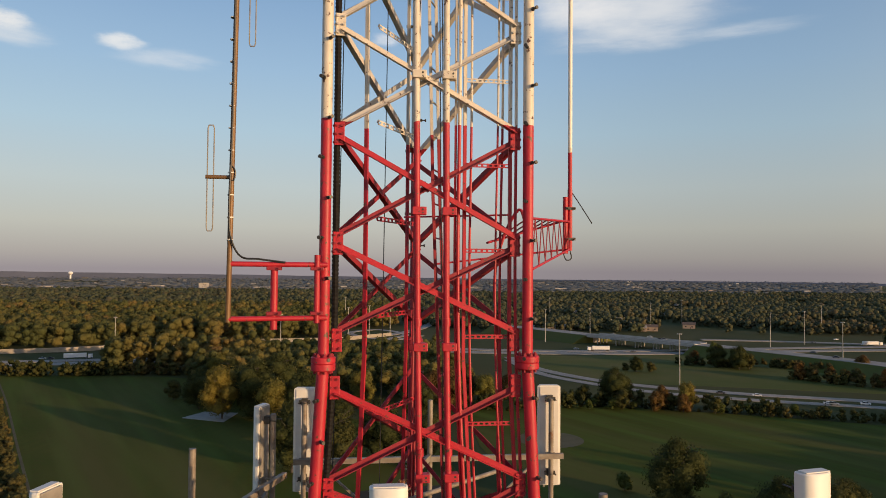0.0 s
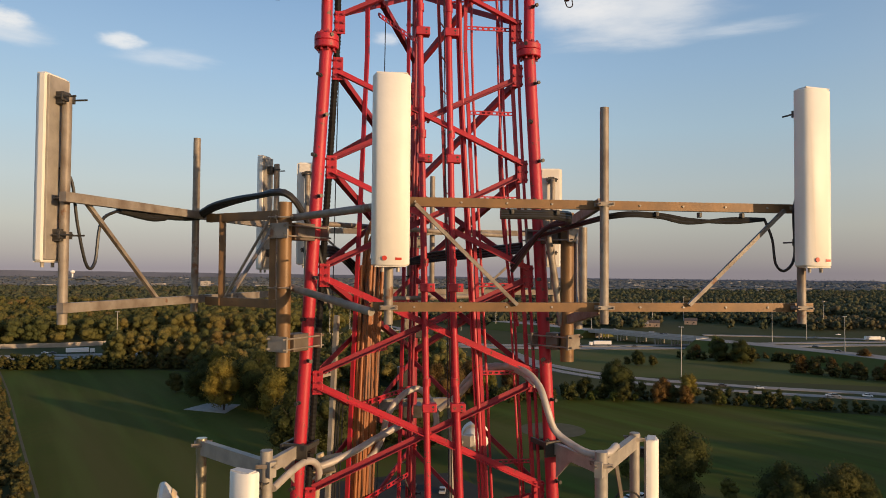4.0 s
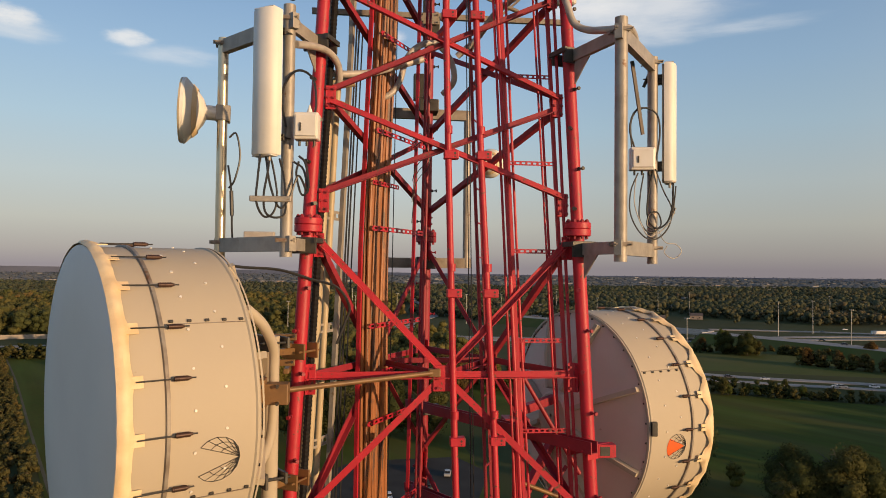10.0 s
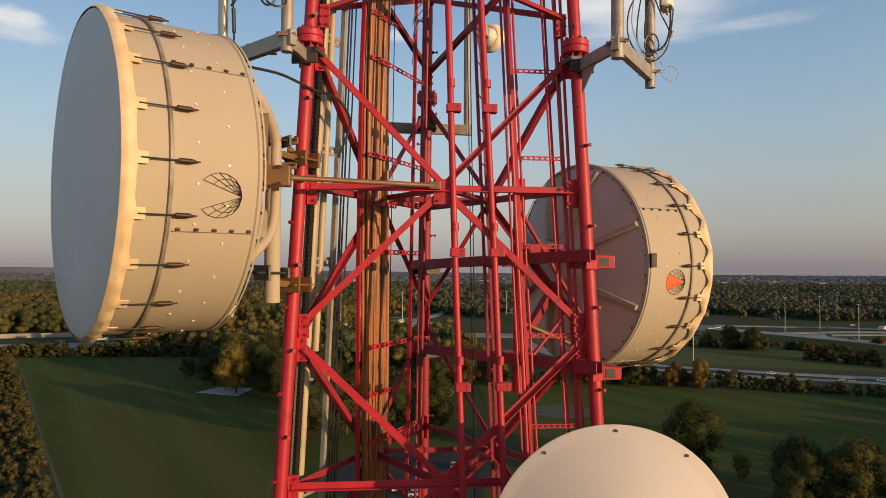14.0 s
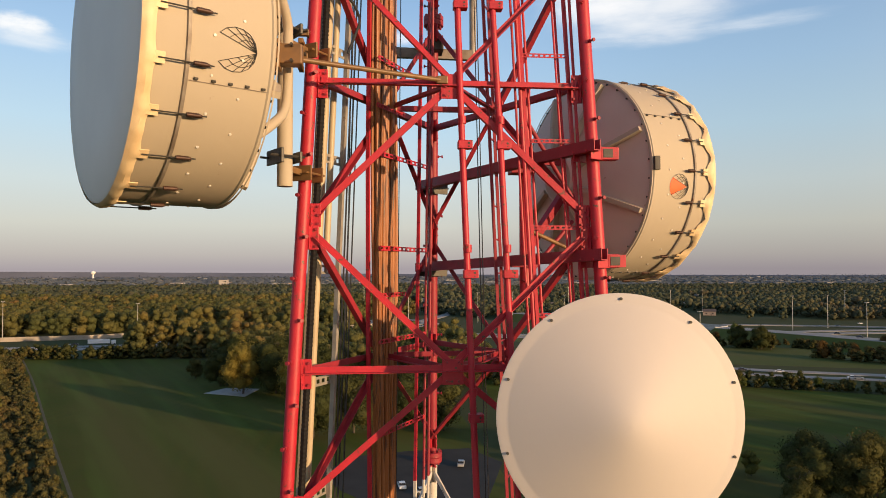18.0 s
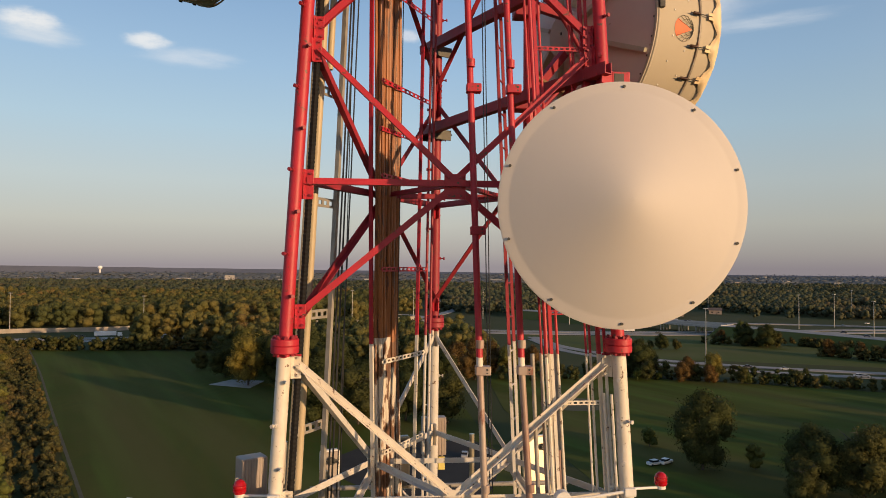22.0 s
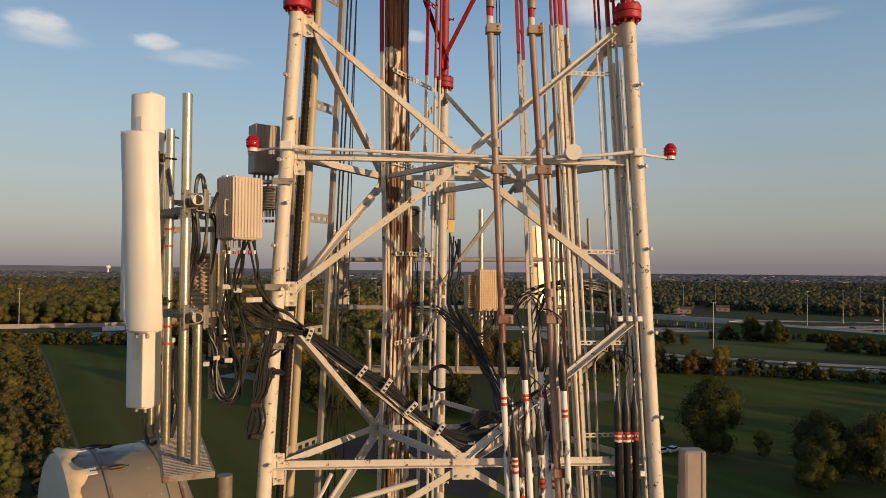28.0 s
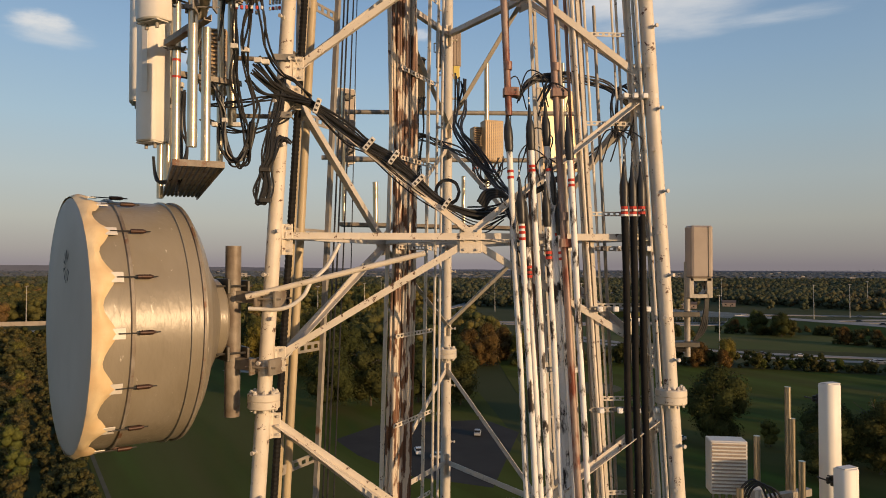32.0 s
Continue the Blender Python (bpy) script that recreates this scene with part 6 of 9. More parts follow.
small_dish((-2.64, -0.60, 13.33), (-0.985, -0.16, 0.03), 0.33, 0.22, "small white dish antenna clamped to the pole")
l_cab = thing("cable_run", "black jumper cables looping below the panel antenna", "cables", "", "", (-1.6, -1.5, 12.4))
for i, x in enumerate((445, 458, 468)):
    cable(l_cab, [(-1.64, -1.62, 12.76), (-1.66, -1.62, 12.59), (-1.69, -1.62, 12.39), (-1.67, -1.62, 12.24), (-1.58, -1.60, 12.20), (-1.51, -1.56, 12.26), (-1.53, -1.50, 12.54), (-1.58, -1.46, 12.74)] if i == 0 else [(-1.72, -1.64, 12.76), (-1.74, -1.64, 12.54), (-1.75, -1.64, 12.34), (-1.69, -1.62, 12.21), (-1.61, -1.60, 12.24), (-1.58, -1.58, 12.39), (-1.62, -1.56, 12.64), (-1.65, -1.60, 12.76)] if i == 1 else [(-1.68, -1.60, 12.74), (-1.64, -1.60, 12.49), (-1.56, -1.58, 12.29), (-1.48, -1.50, 12.39), (-1.41, -1.46, 12.59), (-1.33, -1.44, 12.44), (-1.37, -1.42, 12.65), (-1.46, -1.42, 12.72)], 0.010)
cable(l_cab, [(-1.53, -1.45, 13.03), (-1.57, -1.45, 13.31), (-1.50, -1.46, 13.49), (-1.40, -1.47, 13.54), (-1.29, -1.48, 13.46), (-1.26, -1.50, 13.26), (-1.27, -1.50, 13.14)], 0.011)
cable(l_cab, [(-1.41, -1.45, 12.72), (-1.43, -1.45, 12.60), (-1.38, -1.45, 12.42), (-1.32, -1.45, 12.49), (-1.35, -1.45, 12.70), (-1.41, -1.45, 12.77)], 0.010)
cable(l_cab, [(-2.19, -0.60, 13.07), (-2.12, -0.60, 13.11), (-2.08, -0.60, 12.88), (-2.13, -0.60, 12.64), (-2.19, -0.58, 12.56)], 0.010)
cable(l_cab, [(-2.20, -0.58, 12.79), (-2.17, -0.60, 12.62), (-2.15, -0.60, 12.39), (-2.15, -0.60, 12.21), (-2.14, -0.60, 12.02)], 0.010)
piece(l_cab, "splice", tube(new_bm(), *[(-2.16, -0.60, 12.53), (-2.15, -0.60, 12.28)], 0.02, 8), BLACK)
piece(l_cab, "connector_bar", box(new_bm(), [(-1.63, -1.63, 12.36)][0], (0.36, 0.04, 0.05), None, 0.01), GALV)

mount_r = thing("pole_mount", "galvanised two-pole antenna mount beside the red leg", "antenna mount", "pole mounts", "", (1.55, -1.55, 11.9))
RP1, RP2 = (1.545, -1.57), (2.25, -0.62)
pipe(mount_r, (*RP1, 11.85), (*RP1, 14.13), 0.06, GALV, "pole", 18)
pipe(mount_r, (*RP2, 11.84), (*RP2, 14.07), 0.054, GALV, "pole", 18)
arm_pair(mount_r, 1, (RP1, RP2), 13.98, 11.98)
panel_antenna((2.40, -0.58, 13.36), (0.9, -0.42), 0.28, 0.125, 1.28, "white panel antenna turned edge-on, on dark brackets", marks=False)
radio_unit((2.10, -0.70, 12.95), (-0.2, -1), (0.26, 0.14, 0.24), "white radio box with a cap, strapped to the pole", BOX_WHITE)
for p, a in zip([(2.21, -0.55, 13.84), (2.28, -0.55, 13.82)], (0.4, -0.4)):
    piece(mount_r, "tilt_plate", box(new_bm(), p, (0.035, 0.02, 0.17), pose(0, 0, 0) @ Matrix.Translation(p) @ Matrix.Rotation(a, 4, "Y") @ Matrix.Translation(-Vector(p)), 0.006), DARK, "dark pierced tilt plate")
piece(mount_r, "strap", profile(new_bm(), *[Vector(p) for p in [(1.93, -0.85, 13.95), (2.10, -0.72, 13.21)]], rect_shape(0.012, 0.06)), STEEL_DULL, "dark flat strap")
r_cab = thing("cable_run", "tangle of black jumper cables coiled round the pole", "cables", "", "", (2.25, -0.7, 12.6))
cable(r_cab, [(2.01, -0.72, 13.07), (1.95, -0.74, 13.26), (2.00, -0.74, 13.44), (2.12, -0.74, 13.49), (2.25, -0.74, 13.42), (2.28, -0.74, 13.21), (2.23, -0.74, 12.91), (2.18, -0.72, 12.67), (2.16, -0.70, 12.37), (2.25, -0.70, 12.22), (2.37, -0.72, 12.28), (2.42, -0.74, 12.46), (2.42, -0.76, 12.70)], 0.010)
cable(r_cab, [(1.98, -0.72, 13.07), (1.96, -0.74, 13.32), (2.02, -0.74, 13.46), (2.08, -0.74, 13.48)], 0.010)
for i in range(3):
    cable(r_cab, [(2.05, -0.72, 12.80), (1.97, -0.72, 12.60), (1.97, -0.72, 12.36), (2.09, -0.72, 12.15), (2.24, -0.72, 12.10), (2.38, -0.72, 12.22), (2.44, -0.72, 12.43), (2.46, -0.74, 12.67)] if i == 0 else [(2.12, -0.70, 12.80), (2.08, -0.70, 12.54), (2.08, -0.70, 12.30), (2.19, -0.70, 12.17), (2.31, -0.70, 12.25), (2.27, -0.72, 12.38), (2.18, -0.72, 12.37), (2.15, -0.72, 12.25), (2.24, -0.72, 12.19)] if i == 1 else [(2.25, -0.70, 12.85), (2.33, -0.70, 12.64), (2.41, -0.70, 12.49), (2.46, -0.70, 12.38), (2.43, -0.72, 12.61)], 0.008)
cable(r_cab, [(2.03, -0.72, 12.77), (2.01, -0.72, 12.49), (2.09, -0.72, 12.25), (2.19, -0.72, 12.13), (2.38, -0.72, 12.26), (2.47, -0.72, 12.44)], 0.006, CONDUIT, label="thin grey wire")
cable(r_cab, [(2.26, -0.70, 12.26), (2.35, -0.70, 12.08), (2.48, -0.70, 12.05), (2.54, -0.70, 11.97), (2.45, -0.70, 11.90), (2.35, -0.70, 11.96), (2.38, -0.70, 12.03)], 0.005, CONDUIT)

# third mount, behind the tower
mount_b = thing("pole_mount", "galvanised antenna mount behind the back leg", "antenna mount", "pole mounts", "", (0.55, 2.2, 11.8))
pipe(mount_b, (0.60, 1.95, 11.78), (0.60, 1.95, 13.98), 0.05, GALV, "pole")
for z in (13.93, 11.84):
    piece(mount_b, "cross_arm", profile(new_bm(), (-0.55, 1.9, z), (0.66, 1.95, z), rect_shape(0.08, 0.14)), GALV_DARK)
    piece(mount_b, "leg_clamp", box(new_bm(), leg_at(2, z), (0.26, 0.3, 0.16), None, 0.012), DARK)
small_dish((1.02, 2.45, 13.34), (0.5, 0.85, 0.0), 0.22, 0.16, "small white dish antenna behind the tower")
pipe(mount_b, (0.60, 1.95, 13.32), (0.95, 2.35, 13.32), 0.03, GALV, "dish_arm")
radio_unit((-0.08, 1.82, 14.28), (0, -1), (0.2, 0.14, 0.36), "dark grey box strapped to the back leg", DARK, lid=False)
radio_unit((0.03, 1.45, 15.0), (0, -1), (0.22, 0.16, 0.2), "dark green-grey junction box on the back leg", DARK, lid=False)

# grey flexible conduits
con = thing("conduit_run", "grey flexible conduits bending between mounts and cable ladder", "conduit", "", "", (0, 0, 13.5))
cable(con, [(-1.46, -1.36, 13.81), (-1.33, -1.10, 13.88), (-1.20, -0.85, 13.91), (-1.11, -0.70, 13.83), (-1.10, -0.60, 13.68), (-1.19, -0.50, 13.59)], 0.036, CONDUIT, "conduit", n=10)
cable(con, [(-1.20, -0.60, 13.76), (-1.00, -0.50, 13.79), (-0.76, -0.35, 13.86), (-0.46, -0.20, 13.99), (-0.20, -0.10, 14.10)], 0.038, CONDUIT, "conduit", n=10)
cable(con, [(-0.82, 0.00, 13.61), (-0.57, 0.00, 13.71), (-0.45, 0.05, 13.88), (-0.37, 0.10, 14.16), (-0.21, 0.20, 14.35), (-0.01, 0.30, 14.41), (0.16, 0.30, 14.22), (0.20, 0.30, 13.98), (0.08, 0.40, 13.84)], 0.036, CONDUIT, "conduit", n=10)
cable(con, [(0.21, 0.10, 14.21), (0.42, -0.00, 14.39), (0.61, -0.20, 14.63), (0.85, -0.45, 14.77), (1.02, -0.75, 14.75), (1.11, -0.98, 14.63), (1.16, -1.08, 14.43), (1.23, -1.10, 14.23), (1.34, -1.20, 14.13), (1.48, -1.40, 14.07), (1.65, -1.45, 14.08), (1.82, -1.20, 14.08), (1.90, -1.00, 13.99)], 0.036, CONDUIT, "conduit", n=10)
cable(con, [(0.35, 0.20, 14.27), (0.58, 0.00, 14.62), (0.79, -0.30, 14.76), (0.99, -0.66, 14.73), (1.10, -0.86, 14.63)], 0.03, CONDUIT, "conduit", n=10)

# ---- large dishes ----


def shroud_dish(name_label, centre, axis, R, L, back, hem_out, springs, group, gloss=False, logo=None, hub=0.3, ribs=True, scallop=0.55):
    """A drum-shaped dish: shroud from its rear edge (centre) along axis, flat radome in front, hem of the radome held by springs, conical back."""
    root = thing("drum_antenna", name_label, "drum antenna", group, "", centre)
    m = Vector(axis).to_track_quat("Z", "Y").to_matrix().to_4x4()
    mat = SHROUD_GLOSS if gloss else SHROUD
    def put(bm):
        bmesh.ops.transform(bm, matrix=m, verts=bm.verts)
        return bm
    n = 96
    part("shroud", put(lathe(new_bm(), [(R * 0.985, -0.01), (R, 0.0), (R + 0.012, 0.012), (R + 0.012, 0.03), (R, 0.042), (R, L), (R + 0.02, L), (R + 0.02, L + 0.03), (R - 0.02, L + 0.03), (R - 0.03, 0.05)], n)), mat, root, smooth=True)
    part("radome", put(lathe(new_bm(), [(R + 0.012, L + 0.06), (R - 0.01, L + 0.075), (R * 0.6, L + 0.085), (0.02, L + 0.09)], n, False, True)), RADOME_BROWN if gloss else RADOME_GREY, root, "flat grey fabric radome", True)
    # band round the shroud
    part("tension_band", put(lathe(new_bm(), [(R + 0.004, L * 0.70), (R + 0.02, L * 0.70 + 0.006), (R + 0.02, L * 0.70 + 0.03), (R + 0.004, L * 0.70 + 0.036)], n)), GALV_DARK, root, "dark steel band", True)
    # hem: scalloped between the spring tabs
    bm = new_bm()
    seg = springs * 8
    rows = []
    rng = random.Random(springs)
    for j in range(5):
        row = []
        for i in range(seg):
            a = 2 * math.pi * i / seg
            ph = (i % 8) / 8.0
            sag = (0.5 + 0.5 * math.cos(2 * math.pi * ph))
            s = j / 4
            reach = hem_out * (1 - scallop + scallop * sag)
            h = L + 0.07 - s * reach
            bulge = 0.026 * math.sin(math.pi * s) + 0.012 * math.sin(a * springs * 2 + 1.3) * s + rng.uniform(-0.004, 0.004)
            row.append(bm.verts.new(Vector(((R + 0.022 + bulge) * math.cos(a), (R + 0.022 + bulge) * math.sin(a), h))))
        rows.append(row)
    for a, b in zip(rows, rows[1:]):
        for i in range(seg):
            j = (i + 1) % seg
            bm.faces.new((a[i], a[j], b[j], b[i]))
    bmesh.ops.recalc_face_normals(bm, faces=bm.faces)
    part("radome_hem", put(bm), HEM, root, "cream scalloped hem of the radome", True)
    for i in range(springs):
        a = 2 * math.pi * i / springs
        c, s = math.cos(a), math.sin(a)
        q = Matrix.Rotation(a, 4, "Z")
        t = part("hem_tab", put(box(new_bm(), (R + 0.03, 0, L + 0.07 - hem_out - 0.015), (0.008, 0.085, 0.09), q, 0.002)), BOX_WHITE if gloss else HEM, root, "plastic tab under a spring")
        b = new_bm()
        z0, z1 = L + 0.06 - hem_out, L * 0.70 - 0.17
        tube(b, q @ Vector((R + 0.036, 0, z0)), q @ Vector((R + 0.036, 0, z1)), 0.006, 6)
        part("spring_rod", put(b), DARK, root)
        zc = L * 0.70 - 0.02
        b = tube(new_bm(), q @ Vector((R + 0.036, 0, zc)), q @ Vector((R + 0.036, 0, zc - 0.10)), 0.017, 10)
        tube(b, q @ Vector((R + 0.036, 0, zc - 0.10)), q @ Vector((R + 0.036, 0, zc - 0.115)), 0.011, 8)
        for e in range(5):
            tube(b, q @ Vector((R + 0.036, 0, zc - 0.012 - e * 0.018)), q @ Vector((R + 0.036, 0, zc - 0.018 - e * 0.018)), 0.0195, 10)
        part("spring", put(b), SPRING, root, "rust-brown coil spring", True)
    # rivets
    for i in range(28 if not gloss else 0):
        for zf in (0.28, 0.52):
            a = 2 * math.pi * (i + (0.5 if zf > 0.4 else 0)) / 28
            q = Matrix.Rotation(a, 4, "Z")
            part("rivet", put(tube(new_bm(), q @ Vector((R - 0.002, 0, L * zf)), q @ Vector((R + 0.008, 0, L * zf)), 0.011, 6)), BOX_WHITE, root)
    for a in (0.6, 2.6, 4.3, 5.9) if not gloss else ():
        q = Matrix.Rotation(a, 4, "Z")
        part("seam", put(box(new_bm(), (R + 0.002, 0, L * 0.35), (0.006, 0.006, L * 0.68), q)), GALV_DARK, root)
        for e in range(5):
            part("seam_bolt", put(box(new_bm(), (R + 0.008, 0.02, L * (0.08 + e * 0.14)), (0.016, 0.02, 0.03), q, 0.003)), DARK, root)
    # back
    if gloss:
        prof = [(R * 0.985, 0.0), (R * 0.955, -0.03), (R * 0.88, -0.08), (R * 0.76, -0.135), (R * 0.6, -0.205), (R * 0.47, -back), (hub + 0.02, -back - 0.03), (hub, -back - 0.05), (hub, -back - 0.12), (hub * 0.95, -back - 0.14)]
        for zz in (0.02, 0.12):
            part("rear_ring", put(lathe(new_bm(), [(R + 0.002, zz), (R + 0.016, zz + 0.004), (R + 0.016, zz + 0.022), (R + 0.002, zz + 0.026)], n)), GALV_DARK if zz < 0.1 else mat, root, smooth=True)
        back += 0.02
    else:
        prof = [(R * 0.985, 0.0), (R * 0.96, -0.02), (R * 0.62, -back * 0.62), (hub, -back), (hub, -back - 0.10), (hub * 0.9, -back - 0.12)]
    part("back_cone", put(lathe(new_bm(), prof, n, False, False)), mat if gloss else SHROUD_BACK, root, smooth=True)
    part("hub", put(lathe(new_bm(), [(0.02, -back - 0.13), (hub * 0.9, -back - 0.12)], 40)), mat, root)
    if ribs:
        part("rear_flange", put(lathe(new_bm(), [(R * 0.985, -0.03), (R * 0.985, -0.032), (R + 0.010, -0.022), (R + 0.010, -0.008)], n)), SHROUD, root, "rolled rear edge")
        for i in range(8):
            q = Matrix.Rotation(2 * math.pi * (i + 0.5) / 8, 4, "Z")
            b = profile(new_bm(), q @ Vector((R * 0.96, 0, -0.05)), q @ Vector((R * 0.60, 0, -back * 0.64 - 0.05)), rect_shape(0.055, 0.09))
            profile(b, q @ Vector((R * 0.615, 0, -back * 0.62 - 0.05)), q @ Vector((hub + 0.05, 0, -back - 0.05)), rect_shape(0.054, 0.088))
            part("rib", put(b), mat, root)
        for i in range(36):
            q = Matrix.Rotation(2 * math.pi * (i + 0.5) / 36, 4, "Z")
            part("rim_bolt", put(tube(new_bm(), q @ Vector((R * 0.972, 0, -0.03)), q @ Vector((R * 0.972, 0, 0.0)), 0.012, 6)), DARK, root)
    if logo:
        az, h, r, tint = logo
        turn = Matrix.Rotation(az, 4, "Z")
        side = -1 if tint else 1
        def on(u, v, lift):
            """A point of the shroud's skin: u across the emblem, v up it, in metres."""
            a = side * v / R
            return turn @ Vector(((R + lift) * math.cos(a), (R + lift) * math.sin(a), h - side * u))
        bm = new_bm()
        c = bm.verts.new(on(r * 0.8, 0, 0.004))
        ring = [bm.verts.new(on(r * math.cos(t * math.pi / 16), r * math.sin(t * math.pi / 16), 0.004)) for t in range(33)]
        for t in range(32):
            if tint and 12 <= t < 20:
                bm.faces.new((c, ring[t], ring[t + 1]))
        if tint:
            part("emblem", put(bm), ORANGE_MARK, root, "orange sector of a round emblem")
        else:
            bm.free()
        bm = new_bm()
        for sg in (-1, 1):
            rays = []
            for k in range(6):
                a = sg * (0.45 + k * 0.40)
                far = Vector((math.cos(a), math.sin(a))) * r
                rays.append([Vector((r, 0)).lerp(far, q / 4)  for q in range(5)])
                for p0, p1 in zip(rays[-1], rays[-1][1:]):
                    tube(bm, on(p0.x, p0.y, 0.006), on(p1.x, p1.y, 0.004), 0.0022, 4)
            for q in (1, 2, 3, 4):
                for a, b in zip(rays, rays[1:]):
                    tube(bm, on(a[q].x, a[q].y, 0.006), on(b[q].x, b[q].y, 0.004), 0.0022, 4)
        part("emblem_linework", put(bm), INK, root, "thin black lines of a round emblem")
    return root, m


ax_l = Vector((-0.844, -0.536, 0))
LOGO_L, LOGO_R = -0.17, math.pi + 0.146
drum_l, m_l = shroud_dish("large beige drum antenna with a grey face and spring-held hem", (-2.24, -1.43, 10.62), ax_l, 1.30, 0.93, 0.30, 0.11, 22, "large drum antennas", logo=(LOGO_L, 0.32, 0.165, False), scallop=0.12)
ax_r = Vector((0.927, 0.375, 0))
drum_r, m_r = shroud_dish("large beige drum antenna seen from its ribbed back", (1.93, 1.04, 9.92), ax_r, 1.31, 0.93, 0.28, 0.16, 22, "large drum antennas", logo=(LOGO_R, 0.42, 0.15, True), scallop=0.55)
ax_b = Vector((-0.835, -0.550, 0))
drum_b, m_b = shroud_dish("grey glossy drum antenna with a cream hem, lower on the mast", (-2.83, -1.22, 0.765), ax_b, 1.075, 0.80, 0.29, 0.17, 16, "large drum antennas", gloss=True, hub=0.38, ribs=False)

bm = new_bm()
for k in range(9):
    a0 = 0.9 + k * 0.62
    r0, r1 = 0.03, 0.14
    v = [bm.verts.new(Vector((0.10 + r * math.cos(a), 0.50 + r * math.sin(a), 0.80 + 0.0885))) for r, a in ((r0, a0), (r1, a0 - 0.14), (r1, a0 + 0.14))]
    bm.faces.new(v)
bmesh.ops.recalc_face_normals(bm, faces=bm.faces)
bmesh.ops.transform(bm, matrix=m_b, verts=bm.verts)
part("emblem", bm, INK, drum_b, "small dark fan emblem on the face")


def dish_mount(root, k, centre, axis, back, zc, z_span, mat, label, hold=(0.32, -0.32), arms=None):
    """An upright pipe behind a dish, its plates, and clamps on leg k."""
    c = Vector(centre) - Vector(axis) * (back + 0.26)
    t = thing("dish_mount", label, "dish mount", "dish mounts", "", (c.x, c.y, zc - z_span))
    pipe(t, (c.x, c.y, zc - z_span), (c.x, c.y, zc + z_span * 0.75), 0.075, mat, "mount_pipe", 18)
    for z in (zc + hold[0], zc + hold[1]):
        m = frame_m((c.x, c.y, z), axis)
        bm = new_bm()
        box(bm, (0.10, 0, 0), (0.03, 0.34, 0.14), m, 0.006)
        box(bm, (-0.10, 0, 0), (0.03, 0.30, 0.10), m, 0.006)
        for y in (-0.12, 0.12):
            tube(bm, m @ Vector((-0.15, y, 0)), m @ Vector((0.2, y, 0)), 0.012, 6)
        piece(t, "clamp", bm, DARK)
        leg = leg_at(k, z)
        piece(t, "leg_bracket", profile(new_bm(), pull(Vector((c.x, c.y, z - 0.12)), leg, 0.06), leg + Vector((0, 0, -0.12)), rect_shape(0.10, 0.11) if arms is None else rect_shape(0.05, 0.06)), arms or mat)
        m2 = frame_m(leg + Vector((0, 0, -0.12)), Vector((c.x, c.y, 0)) - Vector((leg.x, leg.y, 0)))
        bm = new_bm()
        for s in (-0.10, 0.10):
            box(bm, (s, 0, 0), (0.025, 0.27, 0.15), m2, 0.004)
        for y in (-0.11, 0.11):
            tube(bm, m2 @ Vector((-0.16, y, 0)), m2 @ Vector((0.16, y, 0)), 0.011, 6)
        piece(t, "leg_clamp", bm, arms or mat)
    return t


mt_l = dish_mount(drum_l, 0, (-2.065, -1.427, 10.62), ax_l, 0.22, 10.45, 0.90, SHROUD, "beige pipe mount holding the drum to the leg", (0.62, -0.62), STEEL_BROWN)
strut = Vector((-1.63, -1.60, 10.68))
for side in (-1, 1):
    o = Vector((-0.536, 0.844, 0)) * (0.0 if side < 0 else 0.55)
    piece(mt_l, "back_hoop", hose(new_bm(), [Vector(p) + o for p in ((-1.78, -1.86, 11.42), (-1.66, -1.72, 11.27), (-1.60, -1.50, 11.05), (-1.60, -1.45, 10.85), (-1.60, -1.45, 10.45), (-1.63, -1.50, 10.20), (-1.72, -1.72, 10.02), (-1.82, -1.88, 9.90))], 0.045, 12, 5), SHROUD, "beige bent tube behind the dish", True)
for z in (11.10, 10.86):
    q = leg_at(0, z)
    piece(mt_l, "clamp_arm", box(new_bm(), (q.x - 0.15, q.y - 0.20, z), (0.26, 0.05, 0.06), None, 0.006), STEEL_BROWN, "rust-brown clamp arm")
    piece(mt_l, "clamp_arm", box(new_bm(), (q.x - 0.10, q.y - 0.12, z - 0.08), (0.05, 0.22, 0.05), None, 0.006), STEEL_BROWN)
    piece(mt_l, "clamp_bolt", tube(new_bm(), (q.x - 0.04, q.y - 0.28, z + 0.01), (q.x - 0.04, q.y + 0.06, z + 0.01), 0.011, 8), DARK)
piece(mt_l, "swing_strut", tube(new_bm(), strut, (-0.1, -0.80, 10.72), 0.025, 12), STEEL_BROWN, "weathered brown swing strut", True)
piece(mt_l, "strut_bracket", box(new_bm(), strut + Vector((0.06, -0.05, 0)), (0.26, 0.14, 0.18), None, 0.012), STEEL_BROWN)
piece(mt_l, "strut_end", box(new_bm(), (-0.10, -0.80, 10.72), (0.12, 0.07, 0.08), None, 0.01), STEEL_BROWN)
piece(mt_l, "plate", box(new_bm(), strut + Vector((-0.04, -0.06, 0.0)), (0.07, 0.16, 0.26), None, 0.008), STEEL_BROWN, "bolted brown end plate")
for dz in (-0.09, 0.09):
    for dx in (0.0, 0.13):
        piece(mt_l, "plate_bolt", tube(new_bm(), strut + Vector((dx - 0.03, -0.17, dz * 0.8)), strut + Vector((dx - 0.03, -0.12, dz * 0.8)), 0.015, 6), DARK)
sag = thing("cable_run", "black cable sagging from the drum to the tower leg", "cables", "", "", (-1.3, -0.9, 11.6))
